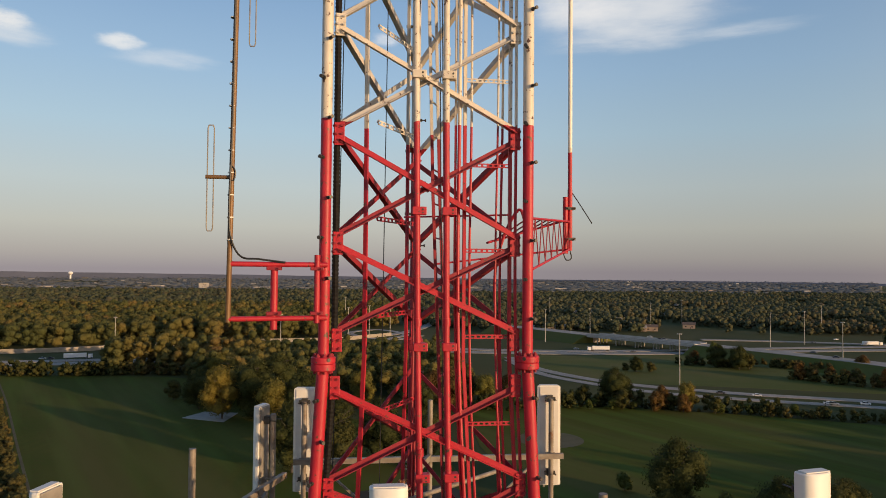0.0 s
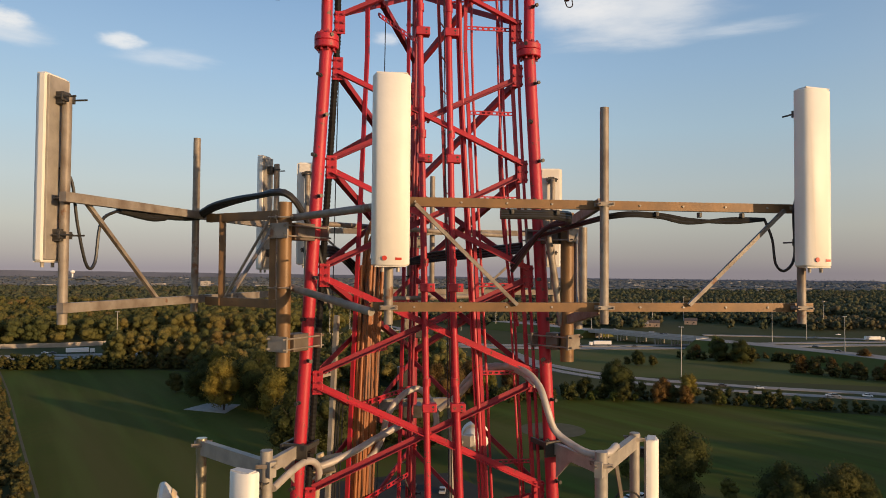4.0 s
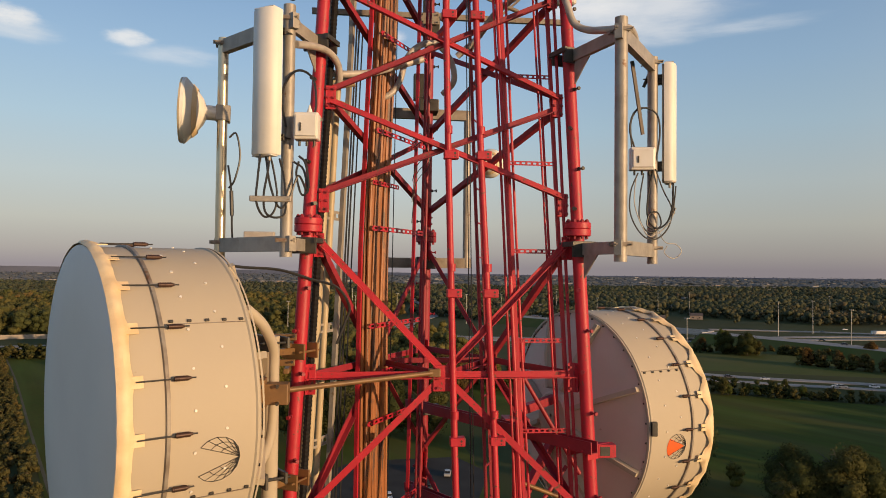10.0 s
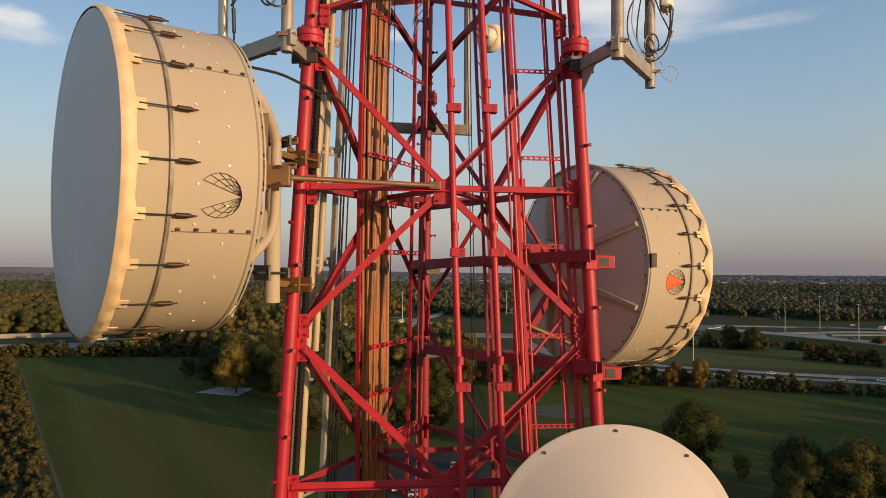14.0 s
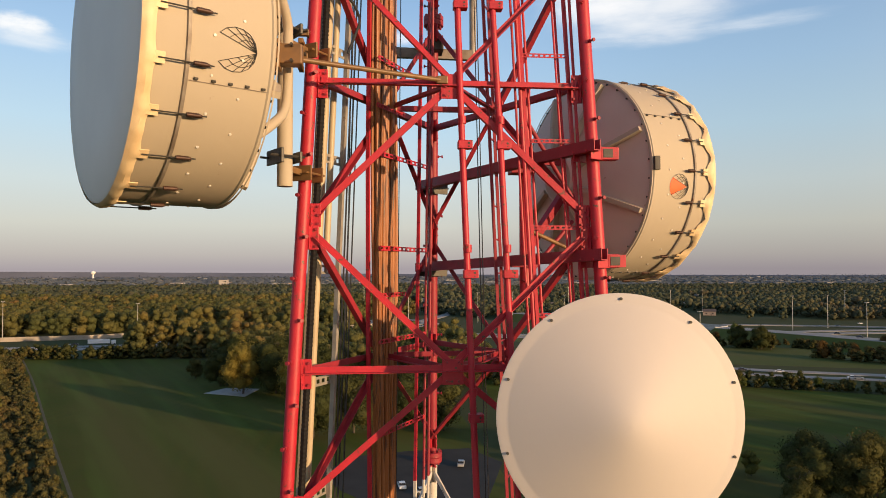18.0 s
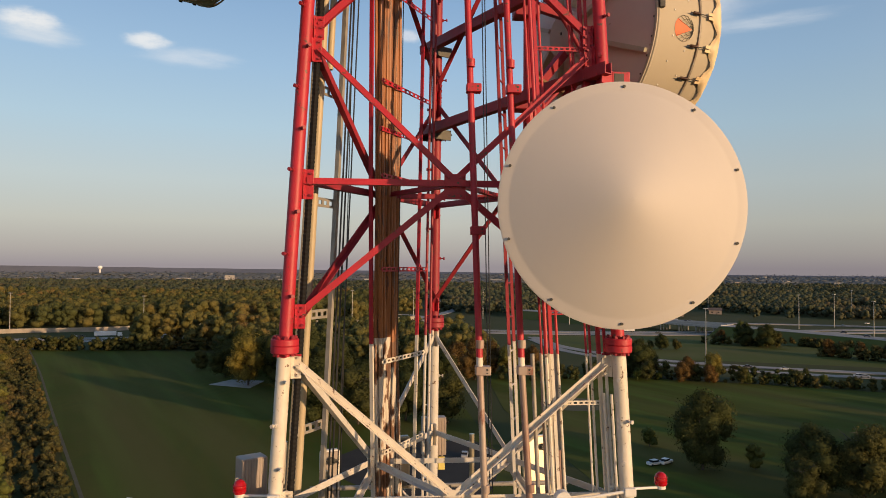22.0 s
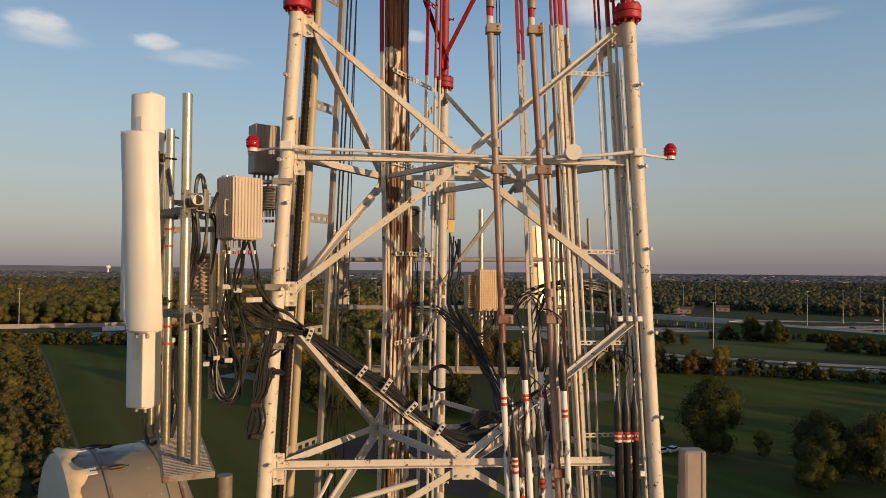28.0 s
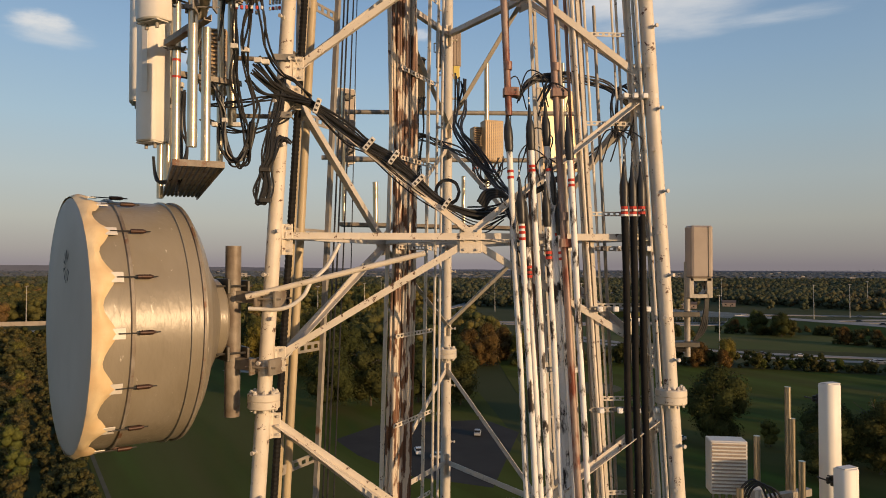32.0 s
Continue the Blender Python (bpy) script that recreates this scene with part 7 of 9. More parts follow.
cable(sag, [(-2.05, -1.30, 11.78), (-1.90, -1.22, 11.76), (-1.61, -1.05, 11.74), (-1.33, -0.87, 11.65), (-1.08, -0.80, 11.57), (-0.96, -0.71, 11.38), (-1.00, -0.70, 11.21), (-1.08, -0.72, 11.0)], 0.014, n=7)
mt_r = thing("dish_mount", "dull red beams and upright pipe holding the drum to two legs", "dish mount", "dish mounts", "", (1.02, 0.36, 8.4))
pipe(mt_r, (1.02, 0.36, 8.40), (1.02, 0.36, 10.95), 0.072, PAINT, "mount_pipe", 18)
for z2, z1 in ((9.86, 9.95), (8.72, 8.83)):
    far, near = leg_at(2, z2), leg_at(1, z1)
    run = (near - far).normalized()
    inner = Vector((-0.866, -0.5, 0)) * 0.14
    a, b = far - run * 0.16 + inner, near + run * 0.20 + inner
    piece(mt_r, "cross_beam", profile(new_bm(), a, b, channel_shape(0.10, 0.12, 0.012)), PAINT_OLD_SHADE, "dull red channel beam between the legs")
    for q in (far, near):
        m = frame_m(q, run)
        bm = new_bm()
        for x in (-0.12, 0.12):
            box(bm, (x, 0, 0), (0.022, 0.32, 0.14), m, 0.004)
        for x in (-0.09, 0.09):
            tube(bm, m @ Vector((x, -0.20, 0.02)), m @ Vector((x, 0.20, 0.02)), 0.012, 6)
        piece(mt_r, "leg_clamp", bm, DARK if q is far else PAINT, "dark steel leg clamp" if q is far else "")
    piece(mt_r, "end_box", box(new_bm(), near + Vector((0.15, -0.06, 0)), (0.19, 0.12, 0.13), None, 0.006), PAINT)
    # Dark plate in place of the shaded mouth of the beam.
    piece(mt_r, "dark_mouth_plate", box(new_bm(), near + Vector((0.13, -0.121, 0)), (0.10, 0.008, 0.09)), DARK)
    zc = (z1 + z2) / 2
    piece(mt_r, "pipe_clamp", box(new_bm(), (0.97, 0.32, zc + 0.06), (0.30, 0.24, 0.13), None, 0.012), PAINT_OLD_SHADE)
    piece(mt_r, "hub_arm", profile(new_bm(), (1.02, 0.36, zc + 0.18), (1.62, 0.88, 9.92 + (0.22 if zc > 9.4 else -0.22)), rect_shape(0.08, 0.10)), PAINT_OLD_SHADE)
for p, q, tone in (((1.00, 0.30, 10.6), (1.75, 0.30, 9.35), PAINT_OLD_SHADE), ((1.02, 0.40, 9.25), (1.72, 0.52, 8.95), STEEL_BROWN), ((0.98, 0.30, 8.6), (1.68, 0.62, 9.35), PAINT_OLD_SHADE)):
    piece(mt_r, "swing_strut", tube(new_bm(), p, q, 0.026, 10), tone, smooth=True)
piece(mt_r, "edge_bracket", box(new_bm(), (2.46, -0.19, 9.98), (0.07, 0.05, 0.16), None, 0.008), DARK)
mt_b = dish_mount(drum_b, 0, (-2.61, -1.20, 0.80), ax_b, 0.10, 0.76, 0.94, GALV_DARK, "weathered pipe mount holding the glossy drum to the leg")

# front dish: conical radome towards the open
fd = thing("dish_antenna", "large round dish with a pale conical radome, bolted rim", "dish antenna", "", "", (1.37, -1.96, 7.44))
mf = Vector((-0.10, -1.0, 0.02)).to_track_quat("Z", "Y").to_matrix().to_4x4()


def fput(bm):
    bmesh.ops.transform(bm, matrix=mf, verts=bm.verts)
    return bm


RF = 1.095
prof = [(RF - 0.015, -0.012), (RF, 0.0), (RF, 0.012), (RF - 0.02, 0.022), (RF * 0.93, 0.03), (RF * 0.90, 0.045)]
for i in range(1, 19):
    s = 0.90 * (1 - i / 18)
    prof.append((max(RF * s, 0.002), 0.045 + 0.43 * (1.02 - math.sqrt((s / 0.90) ** 2 + 0.035)) / 0.98 + 0.0))
part("radome", fput(lathe(new_bm(), prof, 96)), DISH_FRONT, fd, "pale conical radome with faint streaks", True)
part("reflector", fput(lathe(new_bm(), [(RF - 0.015, -0.012), (RF * 0.8, -0.12), (RF * 0.5, -0.24), (0.25, -0.30), (0.25, -0.36), (0.02, -0.37)], 64)), SHROUD, fd, smooth=True)
for i in range(10):
    a = 2 * math.pi * i / 10 + 0.30
    part("rim_bolt", fput(tube(new_bm(), (1.045 * math.cos(a), 1.045 * math.sin(a), 0.02), (1.045 * math.cos(a), 1.045 * math.sin(a), 0.042), 0.013, 8)), DARK, fd)
mt_f = thing("dish_mount", "red pipe mount behind the front dish", "dish mount", "dish mounts", "", (1.45, -1.42, 6.9))
pipe(mt_f, (1.44, -1.40, 6.75), (1.44, -1.40, 8.1), 0.06, PAINT, "mount_pipe")
for z in (7.75, 7.1):
    piece(mt_f, "leg_bracket", profile(new_bm(), (1.44, -1.40, z), leg_at(1, z), rect_shape(0.1, 0.1)), PAINT)
    piece(mt_f, "clamp", box(new_bm(), (1.43, -1.52, z), (0.25, 0.14, 0.14), None, 0.01), DARK)
piece(mt_f, "hub_bracket", box(new_bm(), (1.41, -1.56, 7.43), (0.34, 0.12, 0.8), None, 0.02), GALV)

# ---- top side arms ----
arm = thing("side_arm", "red steel side arm carrying a tall dipole mast", "side arm", "", "", (-1.1, -0.7, 18.6))
MX, MY = -1.985, -0.90
for z in (19.17, 18.63):
    pipe(arm, (MX, MY, z), (leg_at(0, z).x + 0.03, -0.70, z), 0.026, PAINT, "arm_tube", 12)
pipe(arm, (-1.56, -0.79, 18.52), (-1.56, -0.79, 19.18), 0.036, PAINT, "post", 12)
pipe(arm, (-1.14, -0.74, 18.58), (-1.14, -0.74, 19.27), 0.03, PAINT, "post", 12)
for z in (19.13, 18.68):
    u_clamp(arm, (-1.56, -0.79, z), 0.036, (0, -1), mat=PAINT_OLD_SHADE)
    u_clamp(arm, (-1.14, -0.74, z), 0.03, (0, -1), mat=PAINT_OLD_SHADE)
dip = thing("dipole_antenna", "tall bronze mast with folded dipole loops and a taped cable", "antenna", "", "", (MX, MY, 18.6))
pipe(dip, (MX, MY, 18.6), (MX + 0.04, MY, 22.6), 0.026, STEEL_BROWN, "mast", 12)
for i in range(14):
    z = 19.4 + i * 0.22
    piece(dip, "cable_tie", tube(new_bm(), (MX + 0.008, MY - 0.005, z), (MX + 0.008, MY - 0.005, z + 0.012), 0.032, 8), BOX_WHITE)
cable(dip, [(-1.45, -0.82, 19.19), (-1.7, -0.90, 19.22), (-1.86, -0.93, 19.24), (-1.955, -0.935, 19.40), (-1.985, -0.94, 19.7), (MX + 0.02, -0.94, 20.6), (MX + 0.03, -0.94, 22.4)], 0.011)


def folded_dipole(z, side):
    b = new_bm()
    x = MX + side * 0.19
    pts = [(x - 0.03, MY, z - 0.5), (x - 0.03, MY, z + 0.48), (x - 0.02, MY, z + 0.51), (x + 0.02, MY, z + 0.51), (x + 0.03, MY, z + 0.48), (x + 0.03, MY, z - 0.5), (x + 0.02, MY, z - 0.53), (x - 0.02, MY, z - 0.53), (x - 0.03, MY, z - 0.5)]
    for p, q in zip(pts, pts[1:]):
        tube(b, p, q, 0.006, 6)
    piece(dip, "dipole_loop", b, GALV)
    pipe(dip, (MX, MY, z), (x + side * 0.045, MY, z), 0.02, STEEL_BROWN, "dipole_arm", 10)


folded_dipole(20.02, -1)
folded_dipole(21.86, 1)
cable(dip, [(MX, MY - 0.02, 20.15), (MX + 0.05, MY - 0.02, 20.08), (MX + 0.04, MY - 0.02, 20.0), (MX, MY - 0.02, 19.98)], 0.008)

whip_arm = thing("side_arm", "red lattice side arm braced to the leg", "side arm", "", "", (1.1, -0.4, 19.5))
W0 = Vector((2.015, 0.95, 0))
nodes = [Vector((leg_at(1, 19).x + 0.02, -0.55, 19.70)), Vector((leg_at(1, 19).x + 0.02, -0.55, 19.12)), Vector((0.75, 0.05, 19.45))]
ends = [W0 + UP * 19.78, W0 + UP * 19.42, W0 + UP * 19.78 + Vector((-0.1, 0.1, 0))]
for a, b in zip(nodes, ends):
    pipe(whip_arm, a, b, 0.014, PAINT, "chord", 8)
for i in range(7):
    s, s2 = i / 7, (i + 0.6) / 7
    piece(whip_arm, "lacing", tube(new_bm(), nodes[0].lerp(ends[0], s), nodes[1].lerp(ends[1], s2), 0.0065, 6), PAINT_OLD_SHADE)
    piece(whip_arm, "lacing", tube(new_bm(), nodes[1].lerp(ends[1], s2), nodes[0].lerp(ends[0], (i + 1) / 7), 0.0065, 6), PAINT_OLD_SHADE)
    piece(whip_arm, "lacing", tube(new_bm(), nodes[0].lerp(ends[0], s), nodes[2].lerp(ends[2], s2), 0.008, 6), PAINT_OLD_SHADE)
pipe(whip_arm, W0 + UP * 19.36 + Vector((-0.06, 0, 0)), W0 + UP * 20.1 + Vector((-0.06, 0, 0)), 0.035, PAINT, "end_post")
for z in (19.55, 19.95):
    u_clamp(whip_arm, W0 + UP * z, 0.03, (0, -1), mat=DARK)
pipe(whip_arm, (0.2, 0.85, 19.2), W0 + UP * 19.42, 0.012, PAINT, "brace", 8)
pipe(whip_arm, (-0.2, 0.3, 19.75), (0.95, -0.3, 19.75), 0.010, PAINT, "brace", 8)
whip = thing("whip_antenna", "tall cream fibreglass whip antenna with a red base", "antenna", "", "", tuple(W0 + UP * 19.4))
pipe(whip, W0 + UP * 19.40, W0 + UP * 20.2, 0.032, PAINT, "base_tube")
pipe(whip, W0 + UP * 20.2, W0 + UP * 20.75, 0.028, PAINT, "radiator_foot", 12)
pipe(whip, W0 + UP * 20.75, W0 + UP * 23.7, 0.028, RADOME, "radiator", 12)
cable(whip, [tuple(W0 + UP * 20.2), tuple(W0 + Vector((0.14, 0, 20.0))), tuple(W0 + Vector((0.30, 0, 19.76)))], 0.007)
cable(whip, [tuple(W0 + UP * 19.42), tuple(W0 + Vector((0.02, 0, 19.3))), tuple(W0 + Vector((-0.05, 0, 19.28))), tuple(W0 + Vector((-0.1, 0, 19.4)))], 0.008)

# ---- inside the tower: conduits, ladders and cables ----


def lerp_table(table, z):
    for (z0, a), (z1, b) in zip(table, table[1:]):
        if z <= z0 and z >= z1:
            return a + (b - a) * (z0 - z) / (z0 - z1)
    return table[0][1] if z > table[0][0] else table[-1][1]


def front_y(z):
    return -face_width(z) / 2 / S3


def perforated_bar(a, b, h=0.045, t=0.006, n=8):
    """A flat bar with a row of slots through it."""
    a, b = Vector(a), Vector(b)
    d = (b - a).normalized()
    bm = new_bm()
    for s in (-1, 1):
        profile(bm, a + UP * s * h * 0.36, b + UP * s * h * 0.36, rect_shape(t, h * 0.28))
    for i in range(n + 1):
        p = a.lerp(b, i / n)
        L = (b - a).length / n * 0.42
        profile(bm, p - d * L / 2, p + d * L / 2, rect_shape(t * 0.98, h * 0.46))
    return bm


def polyline(table_fn, z_hi, z_lo, step):
    n = max(2, int((z_hi - z_lo) / step) + 1)
    return [table_fn(z_hi + (z_lo - z_hi) * i / (n - 1)) for i in range(n)]


C1 = [(25, -0.17), (20, -0.13), (18.3, -0.10), (12.93, 0.024), (10.04, 0.106), (5.86, 0.24), (2.9, 0.36), (-3, 0.58)]
C2 = [(25, 0.16), (20, 0.19), (18.3, 0.206), (14.39, 0.285), (11.52, 0.436), (10.04, 0.51), (5.86, 0.66), (3.0, 0.83), (-3, 1.12)]
CLAMPS = (22.6, 21.2, 19.75, 18.32, 16.97, 15.62, 14.39, 12.93, 11.52, 10.04, 8.70, 7.25, 5.86, 4.45, 2.98, 1.5)
for table, low in ((C1, 2.75), (C2, -3.0)):
    t = thing("conduit_pipe", "upright steel conduit pipe clamped up the tower face", "conduit", "upright conduits", "", (lerp_table(table, low), front_y(low), low))
    breaks = [25.0, 21.5, 18.3, 15.4, 12.93, 10.04, 8.0, 5.86, 3.0, low if low < 2.7 else 2.75]
    def cp(z):
        return Vector((lerp_table(table, z), front_y(z) + (0.02 if z > 9 else -0.09 if z < 6.2 else -0.04), z))
    for a, b in zip(breaks, breaks[1:]):
        if a > b:
            piece(t, "pipe", tube(new_bm(), cp(a), cp(b), 0.034, 12), PAINT if a > 6 else RUSTY, smooth=True)
    for z in CLAMPS:
        if z < low:
            continue
        p = cp(z)
        c = piece(t, "clamp_box", box(new_bm(), p + Vector((0.03, 0.0, 0)), (0.15, 0.11, 0.085), None, 0.008), PAINT if z > 6.5 else RUSTY)
        # Dark discs stand for the shade in bolt holes.
        piece(t, "dark_hole_disc", tube(new_bm(), p + Vector((0.065, -0.058, 0.012)), p + Vector((0.065, -0.05, 0.012)), 0.012, 8), DARK, parent=c)
        piece(t, "dark_hole_disc", tube(new_bm(), p + Vector((0.065, -0.058, -0.022)), p + Vector((0.065, -0.05, -0.022)), 0.008, 8), DARK, parent=c)
        piece(t, "coupling", tube(new_bm(), p + UP * 0.22, p + UP * 0.30, 0.041, 12), PAINT if z > 6.5 else RUSTY, smooth=True)

# cable ladder beside the front leg
lad = thing("cable_ladder", "painted cable ladder with perforated rungs inside the tower", "cable ladder", "cable ladders", "", (leg_at(1, -3).x - 0.4, front_y(-3) + 0.12, -3))


def rail_at(off):
    return lambda z: Vector((leg_at(1, z).x + off, front_y(z) + 0.13, z))


for off in (-0.17, -0.67):
    for a, b in ((24, 18.2), (18.2, 12), (12, 6), (6, 0), (0, -3)):
        piece(lad, "rail", profile(new_bm(), rail_at(off)(a), rail_at(off)(b), rect_shape(0.035, 0.05), (0, 1, 0)), PAINT)
z = 19.34 + 4 * 0.923
while z > -2.5:
    piece(lad, "rung", perforated_bar(rail_at(-0.66)(z) + Vector((0, -0.02, 0)), rail_at(-0.18)(z) + Vector((0, -0.02, 0))), PAINT)
    z -= 0.923
painted = thing("cable_run", "painted feeder cables fixed up the cable ladder", "cables", "", "", (leg_at(1, -2).x - 0.4, front_y(-2), -2))
for i, (off, r, y) in enumerate(((-0.72, 0.02, 0.10), (-0.76, 0.014, 0.12), (-0.12, 0.017, 0.06), (-0.60, 0.014, 0.17), (-0.25, 0.014, 0.2), (-0.30, 0.012, 0.16))):
    cable(painted, [(leg_at(1, z).x + off + 0.012 * math.sin(z * 1.7 + i), front_y(z) + y, z) for z in (24, 21, 18.2, 15, 12, 9, 6, 3, 0, -3)], r, PAINT, n=8, steps=5)
cable(painted, [(leg_at(1, z).x + o, front_y(z) + y, z) for z, o, y in ((19.6, 0.02, 0.15), (19.8, -0.05, 0.2), (19.5, -0.2, 0.3), (19.0, -0.3, 0.3), (18.0, -0.25, 0.3), (17.0, -0.32, 0.3), (16.0, -0.30, 0.3), (15.2, -0.22, 0.25))], 0.017, PAINT, n=8)

# narrow climbing ladder in the middle
CL = [(25, -0.02), (20, 0.12), (13, 0.42), (6, 0.74), (-3, 1.15)]
cl = thing("climbing_ladder", "narrow painted climbing ladder inside the tower", "ladder", "", "", (lerp_table(CL, -3), 0.1, -3))
for dx, dy in ((0, 0), (0.11, 0.28)):
    for a, b in ((25, 20), (20, 13), (13, 6), (6, -3)):
        piece(cl, "stile", profile(new_bm(), Vector((lerp_table(CL, a) + dx, 0.1 + dy, a)), Vector((lerp_table(CL, b) + dx, 0.1 + dy, b)), rect_shape(0.035, 0.035), (0, 1, 0)), PAINT_OLD_SHADE)
for i in range(66):
    z = 23.9 - i * 0.4
    x = lerp_table(CL, z)
    piece(cl, "rung", tube(new_bm(), (x, 0.1, z), (x + 0.11, 0.38, z), 0.010, 6), PAINT_OLD_SHADE)

# cable ladder on the far face, with the rust-brown feeder bundle
def lb(s, inset):
    return lambda z: face_point(2, 1 - s, z, inset)


lad2 = thing("cable_ladder", "wide red cable ladder carrying a thick bundle of feeders", "cable ladder", "cable ladders", "", tuple(lb(0.25, 0.14)(-3)))
LAD_S = [(24, 0.27), (11.5, 0.29), (10, 0.325), (8, 0.37), (6, 0.42), (4, 0.48), (3, 0.50), (-3, 0.50)]
for right, w in ((0, 0.045), (1, 0.04)):
    for a, b in ((24, 18.2), (18.2, 12), (12, 10), (10, 8), (8, 6.05), (6.05, 3), (3, 0), (0, -3)):
        piece(lad2, "rail", profile(new_bm(), lb(0.76 if right else lerp_table(LAD_S, a), 0.14)(a), lb(0.76 if right else lerp_table(LAD_S, b), 0.14)(b), rect_shape(w * 0.6, w), (0.86, -0.5, 0)), PAINT)
z = 22.9
while z > -2.5:
    piece(lad2, "rung", perforated_bar(lb(lerp_table(LAD_S, z) + 0.01, 0.27)(z), lb(0.75, 0.27)(z), 0.055, 0.006, 11), PAINT)
    z -= 1.07
for s in (0.80, 0.84):
    for a, b in ((24, 18.2), (18.2, 6.05), (6.05, -3)):
        piece(lad2, "guide_tube", tube(new_bm(), lb(s, 0.20)(a), lb(s, 0.20)(b), 0.018, 8), PAINT_OLD_SHADE)
feeders = thing("cable_run", "thick bundle of rust-brown feeder cables hanging down the tower", "cables", "", "", tuple(lb(0.4, 0.2)(-3)))
rng = random.Random(4)
for i in range(26):
    off = 0.02 + (i % 13) / 12 * 0.145 + rng.uniform(-0.004, 0.004)
    s = lerp_table(LAD_S, 15.9) + off
    ins = 0.17 if i < 13 else 0.22
    top = 15.9 - rng.uniform(0, 0.5)
    pts = []
    if i % 2:
        p = lb(s, ins)(top + 0.1)
        pts += [tuple(p + Vector((0.30 + 0.1 * rng.random(), 0.15, 0.75))), tuple(p + Vector((0.08, 0.05, 0.35)))]
    for z in (top, 14, 12, 10, 8, 6.2, 4, 2, 0, -3):
        pts.append(tuple(lb(lerp_table(LAD_S, z) + off * (1 if z > 7 else 0.82) + 0.007 * math.sin(z * 1.1 + i * 2.1), ins + 0.012 * math.sin(z * 0.9 + i))(z)))
    cable(feeders, pts, rng.uniform(0.017, 0.024), BROWN_CABLE, n=7, steps=4)
for z in (14.9, 12.7, 10.6, 8.45):
    piece(feeders, "hanger_strap", perforated_bar(lb(lerp_table(LAD_S, z), 0.26)(z), lb(lerp_table(LAD_S, z) + 0.22, 0.26)(z), 0.05, 0.006, 10), PAINT)
loose = thing("cable_run", "loose thin black wires dangling inside the tower", "cables", "", "", tuple(lb(0.6, 0.3)(12)))
for i in range(3):
    p = lb(0.6, 0.3)(13.3 - i * 0.05)
    cable(loose, [tuple(p), tuple(p + Vector((0.1 + 0.02 * i, -0.05, 0.06))), tuple(p + Vector((0.16 + 0.02 * i, -0.02, -0.15 - 0.03 * i))), tuple(p + Vector((0.05, 0, -0.32 - 0.05 * i))), tuple(p + Vector((0.0, 0, -0.5 - 0.2 * i)))], 0.005)
for k, (x0, x1, y) in enumerate(((0.12, 0.55, -0.2), (0.16, 0.60, -0.1), (-0.4, -0.6, 0.4), (-0.9, -1.25, 0.1))):
    cable(loose, [(x0, y, 24), (x0 + (x1 - x0) * 0.25, y, 17), (x0 + (x1 - x0) * 0.6, y, 9), (x1, y, 1)], 0.006, n=5, steps=3)

# black corrugated cable up the leg
corr = thing("corrugated_cable", "thick black corrugated cable strapped up the leg", "cable", "", "", tuple(leg_at(0, -3) + Vector((0.13, 0.1, 0))))
pts = [leg_at(0, z) + Vector((0.105 + (0.03 if z < 12 else 0), 0.10, 0)) for z in (22.9, 18.2, 12, 6, 0, -3)]
bm = new_bm()
for a, b in zip(pts, pts[1:]):
    n = int((b - a).length / 0.022)
    _, u, v = axes_along(b - a)
    ring_sweep(bm, [[a.lerp(b, i / n) + (u * math.cos(k * math.pi / 4) + v * math.sin(k * math.pi / 4)) * (0.037 if i % 2 else 0.032) for k in range(8)] for i in range(n + 1)])
piece(corr, "jacket", bm, CORR, smooth=False)
piece(corr, "end_ferrule", tube(new_bm(), pts[0], pts[0] + UP * 0.08, 0.034, 10), YELLOW_BOX)

# beige waveguides outside the left leg
wg = thing("waveguide_ladder", "galvanised ladder frame with beige waveguides running down the tower", "cable ladder", "cable ladders", "", tuple(lb(0.1, -0.1)(-3)))
for s in (0.075, 0.235):
    for a, b in ((15.3, 12), (12, 6), (6, 0), (0, -3)):
        piece(wg, "rail", profile(new_bm(), lb(s, -0.02)(a), lb(s, -0.02)(b), rect_shape(0.045, 0.07 if s < 0.1 else 0.05), (0.86, -0.5, 0)), GALV if s > 0.1 else WAVEGUIDE)
z = 14.7
while z > -2.5:
    piece(wg, "rung", perforated_bar(lb(0.08, -0.05)(z), lb(0.23, -0.05)(z), 0.10, 0.008, 5), GALV)
    z -= 1.19
for s, r, top, low in ((0.125, 0.043, 13.6, -3), (0.175, 0.036, 13.7, 9)):
    pts = [tuple(lb(s, -0.06)(z)) for z in (top, 12, 9, 6, 3, 0, -3) if z >= low]
    cable(wg, [tuple(Vector(pts[0]) + Vector((0.25, 0.0, 0.12))), tuple(Vector(pts[0]) + Vector((0.06, 0, 0.08)))] + pts, r, WAVEGUIDE, "waveguide", n=10, steps=4)
for s, r in ((0.26, 0.010), (0.28, 0.010), (0.31, 0.008)):
    cable(wg, [tuple(lb(s, 0.0)(z)) for z in (14.5, 12, 9, 6, 3, 0, -3)], r, BLACK, "thin_cable", n=6, steps=3)

# ---- lower platform ----
plat = thing("antenna_platform", "galvanised grating walkway with bright upright pipes", "platform", "", "", (-2.2, -2.6, 2.0))
P0, P1 = Vector((-2.13, -2.86, 2.0)), Vector((-3.02, -0.35, 2.0))
dpl, upl, _ = axes_along(P1 - P0)
for s in (-0.17, 0.17):
    piece(plat, "side_channel", profile(new_bm(), P0 + upl * s, P1 + upl * s, rect_shape(0.014, 0.045)), GALV_DARK)
